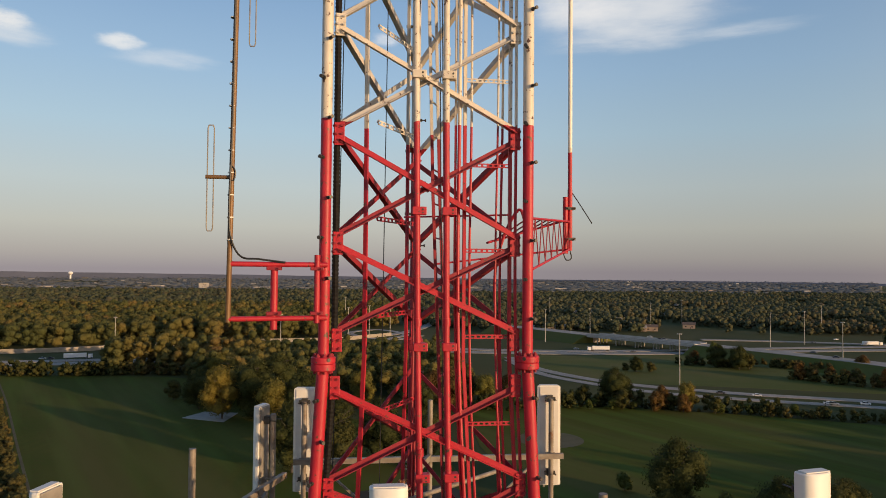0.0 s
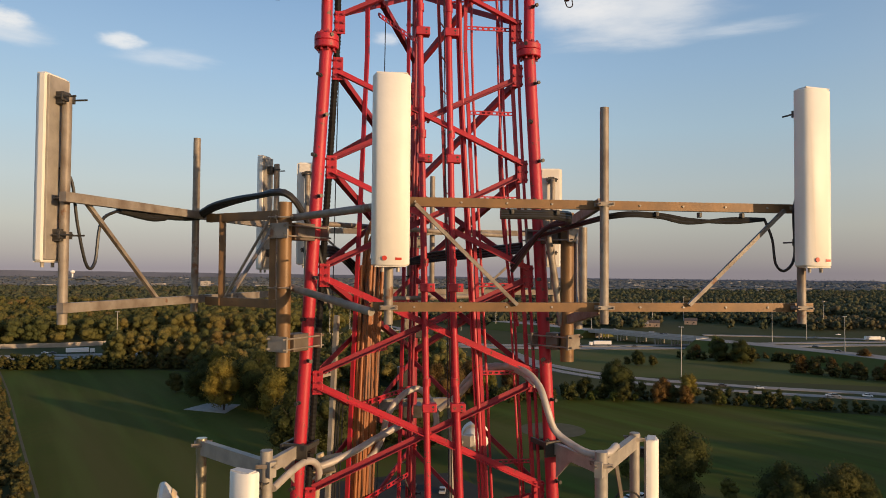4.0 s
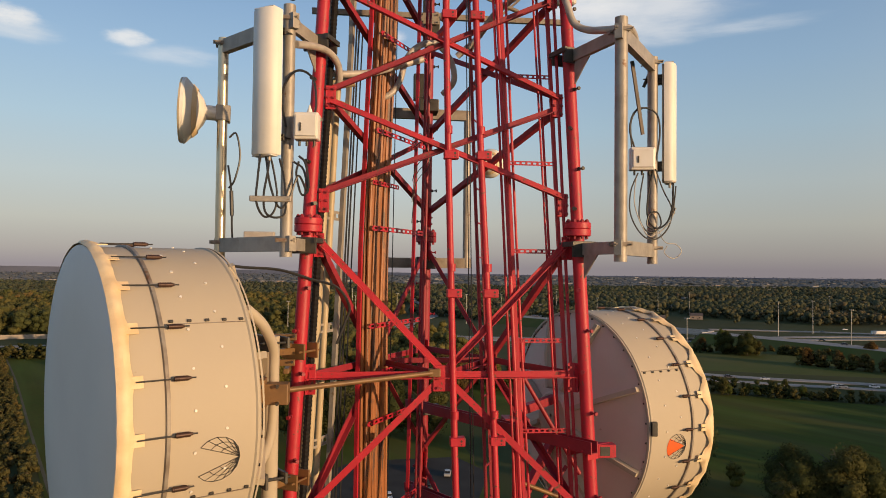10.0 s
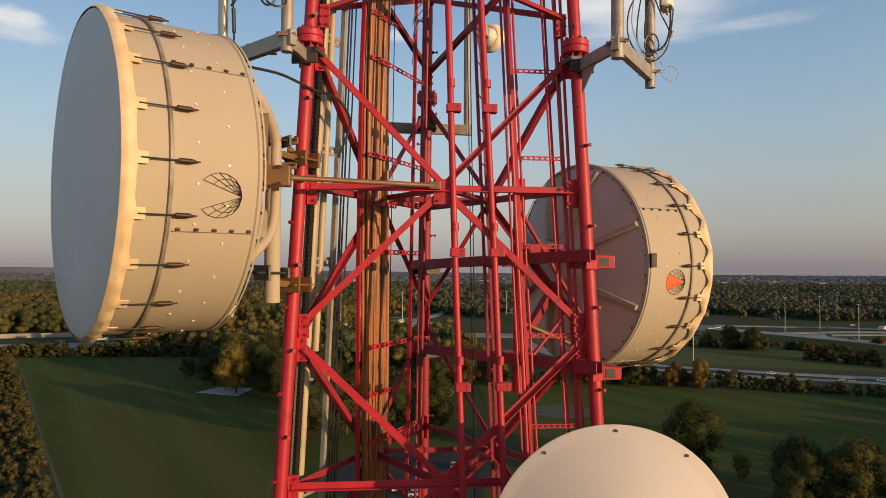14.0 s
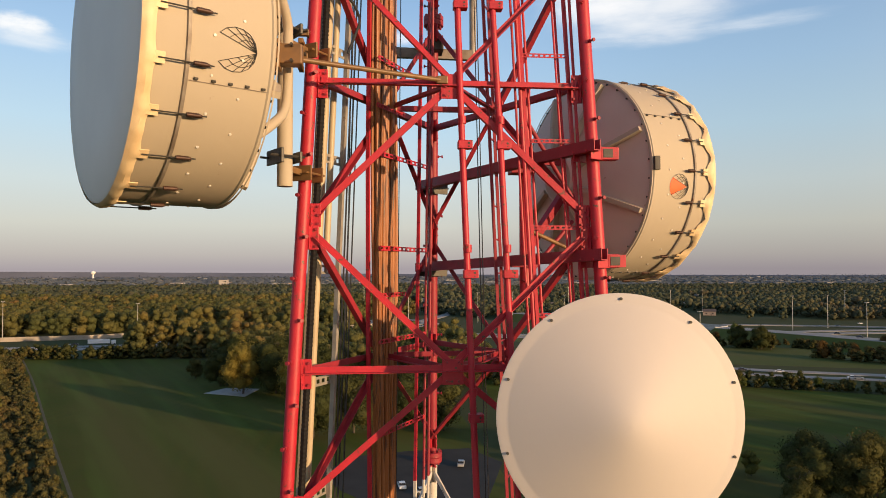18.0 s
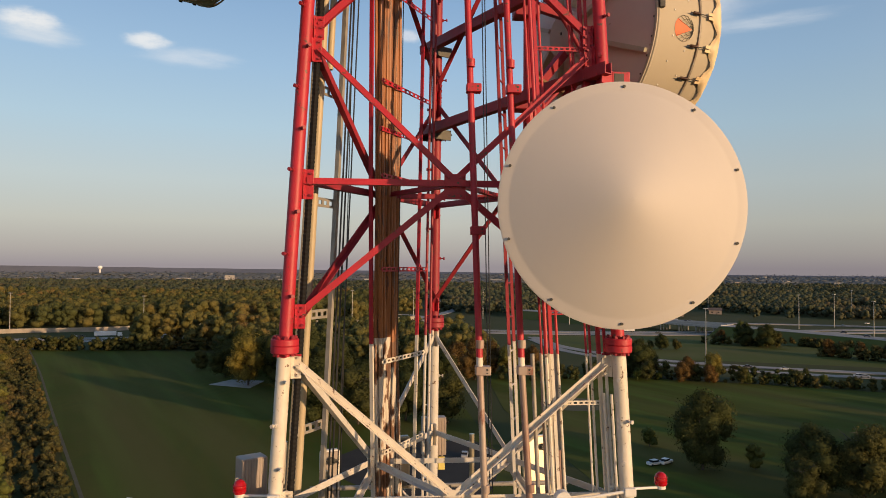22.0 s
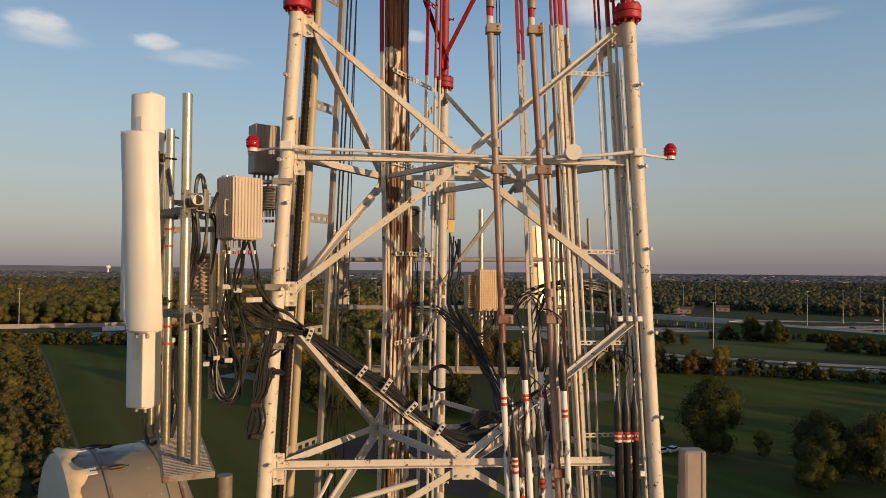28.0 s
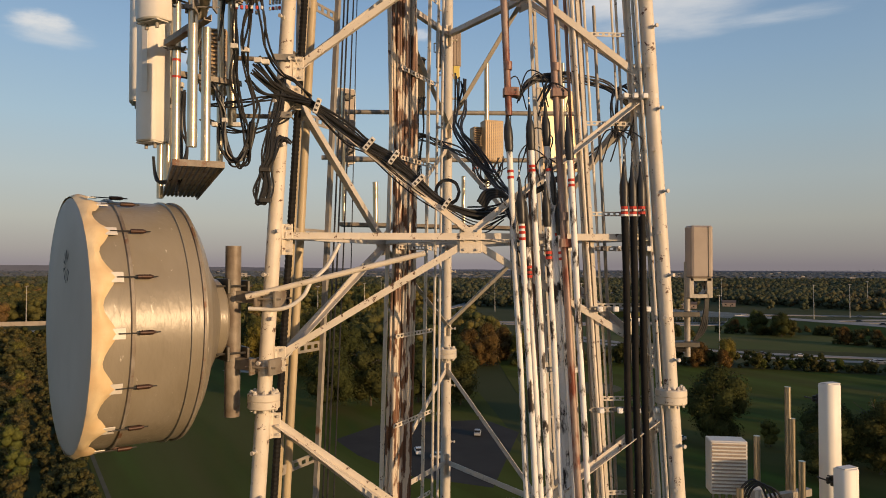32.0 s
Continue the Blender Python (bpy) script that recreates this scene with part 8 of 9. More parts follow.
for i in range(9):
    s = -0.16 + i * 0.04
    piece(plat, "grating_bar", profile(new_bm(), P0 + upl * s + UP * 0.012, P1 + upl * s + UP * 0.012, rect_shape(0.024, 0.02)), GALV_DARK)
for i in range(64):
    p = P0.lerp(P1, (i + 0.5) / 64)
    piece(plat, "cross_bar", profile(new_bm(), p - upl * 0.16 + UP * 0.02, p + upl * 0.16 + UP * 0.02, rect_shape(0.012, 0.012)), GALV)
piece(plat, "end_plate", profile(new_bm(), P0 - upl * 0.17, P0 + upl * 0.17, rect_shape(0.012, 0.045)), GALV_DARK)
BR = GALV_BRIGHT
x3, y3, z3 = [(-2.75, -1.60, 4.48)][0]
for x, y, z0, z1, r in ((-2.20, -2.79, 2.13, 4.72, 0.035), (-2.15, -2.62, 2.02, 3.05, 0.034), (-2.56, -2.0, 2.02, 4.61, 0.035), (x3, y3, 2.02, z3, 0.032), (-2.93, -1.25, 1.9, 4.4, 0.03), (-2.31, -1.12, 2.61, 4.34, 0.045), (-2.45, -1.00, 2.2, 4.15, 0.032)):
    pipe(plat, (x, y, z0), (x, y, z1), r, BR, "mast_pipe", 18)
stub = [(-2.04, -3.07, 3.93), (-2.03, -3.07, 3.13)]
for x, y, z in stub:
    a = Vector((x, y, z))
    b = a + dpl * 1.75
    piece(plat, "cross_pipe", tube(new_bm(), a, b, 0.036, 18), BR, smooth=True)
    # Dark disc paints the shade inside the pipe's open end.
    piece(plat, "dark_bore_disc", tube(new_bm(), a - Vector((0, 0.004, 0)), a - Vector((0, 0.0, 0)), 0.031, 18), DARK)
    u_clamp(plat, (-2.20, -2.79, z), 0.035, (0, -1))
    m = frame_m((x - 0.03, y + 0.10, z), (1, 0))
    bm = new_bm()
    for k in (-0.05, 0.05):
        tube(bm, m @ Vector((-0.11, 0, k)), m @ Vector((0.09, 0, k)), 0.006, 6)
    box(bm, (0.06, 0, 0), (0.012, 0.10, 0.16), m, 0.003)
    box(bm, (-0.075, 0, 0), (0.012, 0.10, 0.16), m, 0.003)
    piece(plat, "crossover_plate", bm, GALV, "galvanised crossover plate with bolts")
    piece(plat, "tie_arm", profile(new_bm(), (-2.62, -2.05, z - 0.05), (-2.12, -2.70, z - 0.05), channel_shape(0.06, 0.05, 0.006)), GALV_DARK)
    piece(plat, "tie_arm", profile(new_bm(), (x3 - 0.05, y3, z - 0.16), (-2.25, -1.05, z - 0.12), channel_shape(0.06, 0.05, 0.006)), GALV_DARK)
    u_clamp(plat, (-2.56, -2.0, z - 0.05), 0.035, (-0.7, -0.7), mat=GALV_DARK)
    u_clamp(plat, (x3, y3, z - 0.16), 0.032, (-0.7, -0.7), mat=GALV_DARK)
    u_clamp(plat, (-2.31, -1.12, z - 0.10), 0.045, (0, -1), mat=GALV_DARK)
    for k, mark in ((0.16, RED_MARK), (0.30, RED_MARK)):
        piece(plat, "colour_tape", tube(new_bm(), (-2.56, -2.0, z - k), (-2.56, -2.0, z - k + 0.02), 0.0365, 14), mark)
for z in (4.30, 3.28, 2.72):
    piece(plat, "leg_arm", tube(new_bm(), (-2.31, -1.08, z), leg_at(0, z), 0.022, 10), GALV_DARK, smooth=True)
    m = frame_m(leg_at(0, z), (1, 0))
    bm = new_bm()
    box(bm, (0, -0.10, 0), (0.22, 0.014, 0.06), m, 0.003)
    for k in (-0.095, 0.095):
        tube(bm, m @ Vector((k, -0.14, 0)), m @ Vector((k, 0.14, 0)), 0.007, 6)
    piece(plat, "pipe_clamp", bm, GALV)
tp = [(-2.50, -2.45, 4.15), (-2.42, -2.45, 4.12), (-2.52, -2.30, 3.61)]
for k, p in enumerate(tp):
    m = frame_m(p, (0.7, -0.7))
    bm = new_bm()
    box(bm, (0, 0, 0), (0.07, 0.012, 0.22), m @ Matrix.Rotation(0.35 - 0.7 * (k % 2), 4, "Y"), 0.02)
    b = piece(plat, "tilt_plate", bm, GALV_DARK, "galvanised tilt plate with dark discs for holes")
    for e in range(6):
        q = m @ Matrix.Rotation(0.35 - 0.7 * (k % 2), 4, "Y") @ Vector((-0.015 + 0.03 * (e % 2), -0.008, -0.07 + 0.028 * e))
        # Small dark discs take the place of shaded holes.
        piece(plat, "hole", tube(new_bm(), q, q + Vector((-0.003, -0.003, 0)), 0.006, 6), DARK, parent=b)
panel_antenna((-2.465, -2.80, 3.72), (-0.5, -0.86), 0.265, 0.145, 1.40, "large white panel antenna with rounded edges, on the platform", marks=False, tilt=-3)
rod = panel_antenna((-2.755, -1.83, 3.61), (-0.45, -0.89), 0.245, 0.19, 2.60, "tall cream tubular antenna with a grey stripe", marks=False)
m = frame_m((0, 0, 0), (0.89, -0.45))
# Grey stripe; its upper end stands in for a small reflection.
part("stripe", box(new_bm(), (0.035, -0.192, 0.1), (0.06, 0.006, 2.0), m, 0.002), RADOME_GREY, rod, "pale grey stripe ending in a painted reflection")
panel_antenna((-3.32, -0.62, 3.64), (-0.9, -0.4), 0.28, 0.13, 1.42, "white panel antenna on the far pipe", marks=False)
panel_antenna((-3.46, 0.0, 3.48), (-0.92, -0.2), 0.28, 0.13, 1.42, "white panel antenna on the far pipe", marks=False)


def vented_radio(p, size, label, mat, d=(0, -1), across=False, group="vented radio units", two=False):
    """A radio head with rows of louvre slots on its face and a carrying handle."""
    root = thing("radio_unit", label, "radio unit", group, "", p)
    w, dep, h = size
    m = frame_m((0, 0, 0), (-d[1], d[0]))
    part("housing", box(new_bm(), (0, 0, 0), size, m, 0.014), mat, root)
    def face(mm, w, dep):
        n = 9 if not across else 15
        # Grey plate imitates the shade between the fins.
        part("vent_shade_plate", box(new_bm(), (0, -dep / 2 - 0.001, 0), (w * 0.9, 0.004, h * 0.9), mm), BOX_GREY, root)
        for i in range(n):
            if across:
                b = box(new_bm(), (0, -dep / 2 - 0.012, -h / 2 + h * (i + 0.5) / n), (w * 0.94, 0.03, h / n * 0.42), mm, 0.003)
            else:
                b = box(new_bm(), (-w / 2 + w * (i + 0.5) / n, -dep / 2 - 0.004, 0), (w / n * 0.62, 0.014, h * 0.95), mm, 0.002)
            part("fin", b, mat, root)
        if not across:
            for i in range(26):
                part("louvre", box(new_bm(), (0, -dep / 2 - 0.003, -h * 0.45 + h * 0.90 * i / 25), (w * 0.96, 0.008, h * 0.017), mm), mat, root)
    face(m, w, dep)
    if two:
        face(m @ Matrix.Rotation(-math.pi / 2, 4, "Z"), dep, w)
    if not across:
        b = new_bm()
        x = -w / 2 - 0.012
        for q, r in (((x, -dep * 0.2, h * 0.12), (x - 0.03, -dep * 0.2, h * 0.12)), ((x - 0.03, -dep * 0.2, h * 0.12), (x - 0.03, -dep * 0.2, -h * 0.12)), ((x - 0.03, -dep * 0.2, -h * 0.12), (x, -dep * 0.2, -h * 0.12))):
            tube(b, m @ Vector(q), m @ Vector(r), 0.007, 6)
        part("handle", b, mat, root)
    for i in range(5):
        x = (-0.36 + i * 0.18) * w
        part("connector", tube(new_bm(), m @ Vector((x, 0, -h / 2 - 0.07)), m @ Vector((x, 0, -h / 2)), 0.013, 8), GALV, root)
        part("colour_tape", tube(new_bm(), m @ Vector((x, 0, -h / 2 - 0.13)), m @ Vector((x, 0, -h / 2 - 0.10)), 0.014, 8), RED_MARK if i % 2 else TAPE_WHITE, root)
    return root


vented_radio((-2.09, -1.52, 3.995), (0.30, 0.25, 0.56), "beige vented radio unit with a handle, on the platform", BOX_BEIGE, (0.74, -0.67), two=True)
vented_radio((-2.54, -0.89, 3.29), (0.26, 0.18, 0.62), "tan finned radio unit behind the pipes", BOX_TAN, (0.1, -1), True)
vented_radio((-2.05, -0.60, 4.68), (0.27, 0.2, 0.50), "grey-brown radio unit behind the red beacon", BOX_GREY, (0.5, -0.85))
vented_radio((-1.98, -0.62, 4.18), (0.2, 0.14, 0.24), "small grey finned unit below the radio", BOX_GREY, (-0.3, -1), True)
bp = thing("support_pole", "grey steel pole beside the leg", "pole", "", "", (-1.76, -0.50, 3.2))
pipe(bp, (-1.76, -0.50, 3.2), (-1.74, -0.50, 5.05), 0.04, GALV, "pole")
for z in (3.5, 4.6):
    u_clamp(bp, (-1.755, -0.50, z), 0.04, (-1, 0))


def beacon(p, leg_k):
    root = thing("obstruction_light", "red glass obstruction beacon on a short arm", "beacon", "obstruction beacons", "", p)
    bm = lathe(new_bm(), [(0.058, -0.05), (0.064, -0.02), (0.064, 0.02), (0.05, 0.06), (0.025, 0.08), (0.004, 0.085)], 24, True, True)
    part("lens", bm, RED_GLASS, root, "ribbed red lens", True)
    for z in (-0.03, 0.0, 0.03):
        part("lens_rib", lathe(new_bm(), [(0.062, z - 0.006), (0.068, z), (0.062, z + 0.006)], 24), RED_GLASS, root)
    part("base", tube(new_bm(), (0, 0, -0.085), (0, 0, -0.05), 0.05, 16), BOX_WHITE, root)
    leg = leg_at(leg_k, p[2] - 0.05)
    a = Vector((0, 0, -0.075))
    b = leg - Vector(p) + UP * 0.0
    part("arm", tube(new_bm(), a, b, 0.014, 8), BOX_WHITE, root)
    part("junction", box(new_bm(), b + Vector((0.0, -0.10, 0)), (0.12, 0.05, 0.08), None, 0.01), BOX_WHITE, root)
    return root


beacon((-2.106, -0.90, 4.70), 0)
beacon((2.15, -0.90, 4.70), 1)
tie = thing("cross_conduit", "white painted conduit lying along the horizontal strut", "conduit", "", "", (0, -1.1, 4.62))
cable(tie, [(-1.75, -1.12, 4.63), (-0.6, -1.05, 4.61), (0.4, -1.08, 4.58), (1.2, -1.12, 4.60), (1.75, -1.1, 4.66)], 0.017, BOX_WHITE, "conduit", n=8)
piece(tie, "junction_box", tube(new_bm(), (1.05, -1.22, 4.62), (1.05, -1.12, 4.62), 0.08, 16), BOX_WHITE)

# hanging cables of the platform
hang = thing("cable_run", "tangle of black jumper cables looping below the radios", "cables", "", "", (-2.0, -1.6, 3.0))
rng = random.Random(8)


def jumble(root, base, n, r, sx=0.03, sy=0.03, sz=0.05, mat=None):
    """n cables that follow one line loosely, each its own way."""
    for i in range(n):
        cable(root, [(x + rng.uniform(-sx, sx), y + rng.uniform(-sy, sy), z + rng.uniform(-sz, sz)) for x, y, z in base], r, mat)


jumble(hang, [(-2.17, -1.55, 3.70), (-2.19, -1.50, 3.48), (-2.22, -1.40, 3.29), (-2.25, -1.30, 3.04), (-2.19, -1.25, 2.73), (-2.14, -1.25, 2.51), (-2.17, -1.25, 2.30), (-2.26, -1.28, 2.24), (-2.35, -1.30, 2.38), (-2.41, -1.20, 2.58)], 4, 0.010, 0.03, 0.05, 0.04)
jumble(hang, [(-2.04, -1.55, 3.70), (-2.09, -1.50, 3.48), (-2.13, -1.40, 3.26), (-2.12, -1.30, 2.99), (-2.06, -1.25, 2.78), (-2.08, -1.25, 2.52), (-2.14, -1.25, 2.27), (-2.23, -1.25, 2.21), (-2.32, -1.25, 2.35), (-2.38, -1.20, 2.68), (-2.37, -1.15, 2.87)], 4, 0.010, 0.035, 0.05, 0.04)
jumble(hang, [(-1.98, -1.55, 3.70), (-1.96, -1.50, 3.48), (-1.92, -1.40, 3.29), (-1.83, -1.25, 3.13), (-1.71, -1.20, 3.01), (-1.55, -1.15, 2.88)], 3, 0.010, 0.03, 0.03, 0.03)
jumble(hang, [(-2.60, -1.30, 3.04), (-2.46, -1.30, 2.98), (-2.38, -1.30, 2.85), (-2.35, -1.30, 2.67), (-2.33, -1.30, 2.46), (-2.27, -1.30, 2.30), (-2.18, -1.30, 2.26), (-2.12, -1.25, 2.41), (-2.10, -1.20, 2.62)], 4, 0.011, 0.03, 0.04, 0.04)
jumble(hang, [(-2.55, -1.25, 2.64), (-2.31, -1.20, 2.56), (-2.05, -1.20, 2.57), (-1.82, -1.15, 2.67), (-1.72, -1.10, 2.80)], 3, 0.009, 0.02, 0.03, 0.04)
jumble(hang, [(-2.49, -1.25, 2.78), (-2.21, -1.20, 2.79), (-1.96, -1.15, 2.88), (-1.78, -1.10, 2.91)], 3, 0.009, 0.02, 0.03, 0.05)
jumble(hang, [(-2.16, -1.20, 3.06), (-2.00, -1.20, 2.92), (-1.80, -1.15, 2.90), (-1.58, -1.15, 2.83)], 4, 0.010, 0.02, 0.03, 0.03)
jumble(hang, [(-2.32, -2.10, 3.48), (-2.27, -2.20, 3.66), (-2.28, -2.25, 4.02), (-2.26, -2.25, 4.17), (-2.25, -2.20, 4.20), (-2.22, -2.20, 4.12), (-2.23, -2.10, 3.90), (-2.24, -2.10, 3.62), (-2.31, -2.00, 3.52), (-2.39, -2.00, 3.51)], 2, 0.012, 0.012, 0.02, 0.01)
jumble(hang, [(-2.42, -2.00, 4.08), (-2.36, -2.00, 3.94), (-2.31, -1.90, 3.90), (-2.27, -1.80, 3.99), (-2.25, -1.70, 4.09)], 3, 0.011, 0.02, 0.04, 0.03)
jumble(hang, [(-2.40, -1.90, 3.92), (-2.40, -1.90, 3.68), (-2.44, -1.70, 3.48), (-2.52, -1.60, 3.20), (-2.52, -1.50, 2.91)], 3, 0.010, 0.02, 0.04, 0.03)
jumble(hang, [(-2.40, -1.50, 3.91), (-2.36, -1.40, 3.92), (-2.35, -1.30, 3.76), (-2.43, -1.20, 3.43)], 3, 0.009, 0.02, 0.03, 0.03)
jumble(hang, [(-2.56, -1.80, 2.77), (-2.57, -1.80, 2.48), (-2.54, -1.80, 2.29), (-2.56, -1.80, 2.09), (-2.60, -1.80, 1.90)], 4, 0.010, 0.02, 0.05, 0.02)
jumble(hang, [(-2.79, -1.85, 2.20), (-2.78, -1.85, 2.05), (-2.73, -1.85, 1.98), (-2.65, -1.80, 2.02), (-2.60, -1.75, 2.12), (-2.60, -1.70, 2.42), (-2.61, -1.70, 2.86)], 2, 0.012, 0.006, 0.02, 0.01)
for c in range(9):
    k = c % 3
    base = [(-1.83, -1.15, 3.07), (-1.88, -1.18, 2.76), (-1.92, -1.20, 2.57), (-1.94, -1.22, 2.35), (-1.98, -1.22, 2.19), (-2.01, -1.22, 2.00), (-2.03, -1.22, 1.89), (-1.99, -1.22, 1.88), (-1.94, -1.22, 2.03), (-1.97, -1.22, 2.18), (-1.91, -1.22, 2.30), (-1.87, -1.20, 2.49), (-1.77, -1.15, 2.46)]
    cable(hang, [(x + 0.014 * (c - 4) * (1 if q % 2 else 0.6) + rng.uniform(-.012, .012), y + 0.01 * k, z + rng.uniform(-.02, .02)) for q, (x, y, z) in enumerate(base)], 0.009)
for p, s in zip([(-2.41, -1.35, 2.58), (-2.33, -1.30, 2.63), (-2.23, -1.25, 2.60), (-2.60, -1.75, 2.84), (-2.69, -1.75, 2.65), (-1.96, -1.24, 1.89), (-1.97, -1.24, 2.18)], (0.05, 0.05, 0.07, 0.05, 0.05, 0.11, 0.10)):
    piece(hang, "cable_clip", box(new_bm(), p, (s, 0.05, 0.04), None, 0.006), BOX_WHITE if s < 0.1 else DARK)
for p in [(-2.22, -1.42, 3.29), (-2.12, -1.42, 3.26), (-2.01, -1.40, 3.17), (-1.95, -1.35, 3.17)]:
    piece(hang, "cable_clip", box(new_bm(), p, (0.07, 0.05, 0.045), None, 0.006), BOX_WHITE)
for i in range(7):
    p = [(-2.22, -1.55, 3.62), (-1.95, -1.55, 3.62)]
    q = Vector(p[0]).lerp(Vector(p[1]), i / 6)
    piece(hang, "colour_tape", tube(new_bm(), q, q - Vector((0, 0, 0.03)), 0.0125, 8), RED_MARK if i % 2 else BOX_WHITE)

# main harness across the face
main = thing("cable_run", "thick harness of black cables slung across the white tower", "cables", "", "", (-0.5, -1.05, 2.2))
SLING = [(-2.06, -1.30, 3.14), (-1.84, -1.14, 2.95), (-1.54, -1.06, 2.84), (-1.23, -1.05, 2.62), (-1.01, -1.04, 2.46), (-0.74, -1.04, 2.30), (-0.52, -1.03, 2.10), (-0.26, -1.00, 1.89), (0.10, -0.95, 1.76), (0.39, -0.80, 1.83)]
for i in range(10):
    turn, wind = i * 2.4, rng.uniform(0.35, 0.75)
    spread = [0.10, 0.06, 0.032, 0.048, 0.032, 0.046, 0.034, 0.040, 0.06, 0.08]
    pts = []
    for k, (x, y, z) in enumerate(SLING):
        w = spread[k] * (0.45 + 0.55 * (i % 3) / 2)
        pts.append((x + w * 0.5 * math.cos(turn + wind * k) + rng.uniform(-.01, .01), y + w * 0.6 * math.sin(turn + wind * k), z + w * math.cos(turn + wind * k) + rng.uniform(-.012, .012)))
    cable(main, pts, rng.choice((0.008, 0.010, 0.012)))
for i in range(4):
    # slack strands that droop below the harness
    pts = [(x + rng.uniform(-.03, .03), y - 0.02 + 0.02 * i, z - (0.05 + 0.035 * i) * (1 if k in (3, 5, 6, 8) else 0.5)) for k, (x, y, z) in enumerate(SLING[2:], 2)]
    cable(main, pts, 0.007)
for (x, y, z), dip in (((-1.50, -1.12, 2.82), 20), ((-1.00, -1.11, 2.46), 40), ((-0.76, -1.11, 2.33), 35), ((-0.52, -1.10, 2.11), 45), ((-0.24, -1.07, 1.89), 35)):
    tilt = pose(x, y, z, 0, dip, 0)
    clip = piece(main, "cable_clip", box(new_bm(), (0, 0, 0), (0.045, 0.05, 0.15), tilt, 0.006), BOX_WHITE, "white clip with dark slots")
    for d in (-0.045, 0.0, 0.045):
        piece(main, "slot", box(new_bm(), (0.004, -0.026, d), (0.026, 0.006, 0.02), tilt), DARK, parent=clip)
for i in range(9):
    base = [(0.11, 1.69, 3.84), (0.10, 1.50, 3.40), (-0.00, 0.95, 2.98), (0.21, 0.50, 2.57), (0.36, 0.10, 2.24), (0.45, -0.40, 1.98), (0.48, -0.80, 1.68), (0.60, -0.95, 1.47)]
    cable(main, [(x + 0.045 * (i % 3) + rng.uniform(-.05, .05), y + 0.03 * (i // 3), z + 0.03 * (i % 4) + rng.uniform(-.04, .04)) for x, y, z in base], 0.012)
for i in range(7):
    base = [(0.01, -0.85, 1.80), (0.39, -0.60, 1.90), (0.91, -0.45, 2.13), (1.45, -0.30, 2.50), (1.80, -0.20, 2.76), (1.93, -0.20, 3.02), (1.76, -0.35, 3.16), (1.51, -0.48, 3.24), (1.19, -0.58, 3.28), (0.82, -0.75, 3.23), (0.64, -0.84, 3.15), (0.49, -0.92, 2.98)]
    cable(main, [(x + rng.uniform(-.03, .03), y + 0.02 * i, z + 0.02 * (i % 4) + rng.uniform(-.03, .03)) for x, y, z in base], 0.010)
for i in range(4):
    base = [(0.09, -0.90, 1.92), (0.17, -0.92, 2.03), (0.34, -0.94, 2.01), (0.45, -0.96, 1.75), (0.48, -0.97, 1.47), (0.54, -0.98, 1.02)]
    cable(main, [(x + 0.022 * i, y, z - 0.02 * i) for x, y, z in base], 0.019, n=8)
for i in range(3):
    cx, cy, cz = [(-0.12, 0.40, 2.16)][0]
    cable(main, [(cx + (0.13 + 0.01 * i) * math.cos(a * math.pi / 4), cy + 0.01 * i, cz + (0.13 + 0.012 * i) * math.sin(a * math.pi / 4)) for a in range(9)], 0.010)

for i in range(5):
    cable(main, [(x + rng.uniform(-.04, .04), y + 0.03 * i, z + rng.uniform(-.04, .04)) for x, y, z in ((0.76, -0.87, 2.95), (0.87, -0.77, 3.22), (1.04, -0.68, 3.32), (1.18, -0.59, 3.27), (1.24, -0.55, 3.05))], 0.009)
    cable(main, [(x + rng.uniform(-.05, .05), y + 0.02 * i, z + rng.uniform(-.05, .05)) for x, y, z in ((1.50, -0.98, 2.60), (1.49, -0.92, 2.98), (1.59, -0.83, 3.13), (1.71, -0.83, 3.10), (1.72, -0.93, 2.93), (1.65, -1.03, 2.60))], 0.009)
for i in range(9):
    cable(main, [(x + rng.uniform(-.10, .10), y + rng.uniform(-.08, .08), z + rng.uniform(-.08, .08)) for x, y, z in ((0.45, 2.27, 2.84), (0.46, 2.16, 2.58), (0.58, 2.16, 2.45), (0.71, 2.15, 2.56), (0.79, 2.24, 2.80))], 0.009)
for i in range(6):
    cable(main, [(x + rng.uniform(-.05, .05), y + 0.03 * i, z + rng.uniform(-.05, .05)) for x, y, z in ((-0.67, 1.04, 2.60), (-0.56, 1.03, 2.91), (-0.37, 1.32, 2.98), (-0.14, 1.51, 2.93), (0.06, 1.09, 2.77), (0.23, 0.68, 2.57), (0.41, 0.06, 2.35))], 0.010)

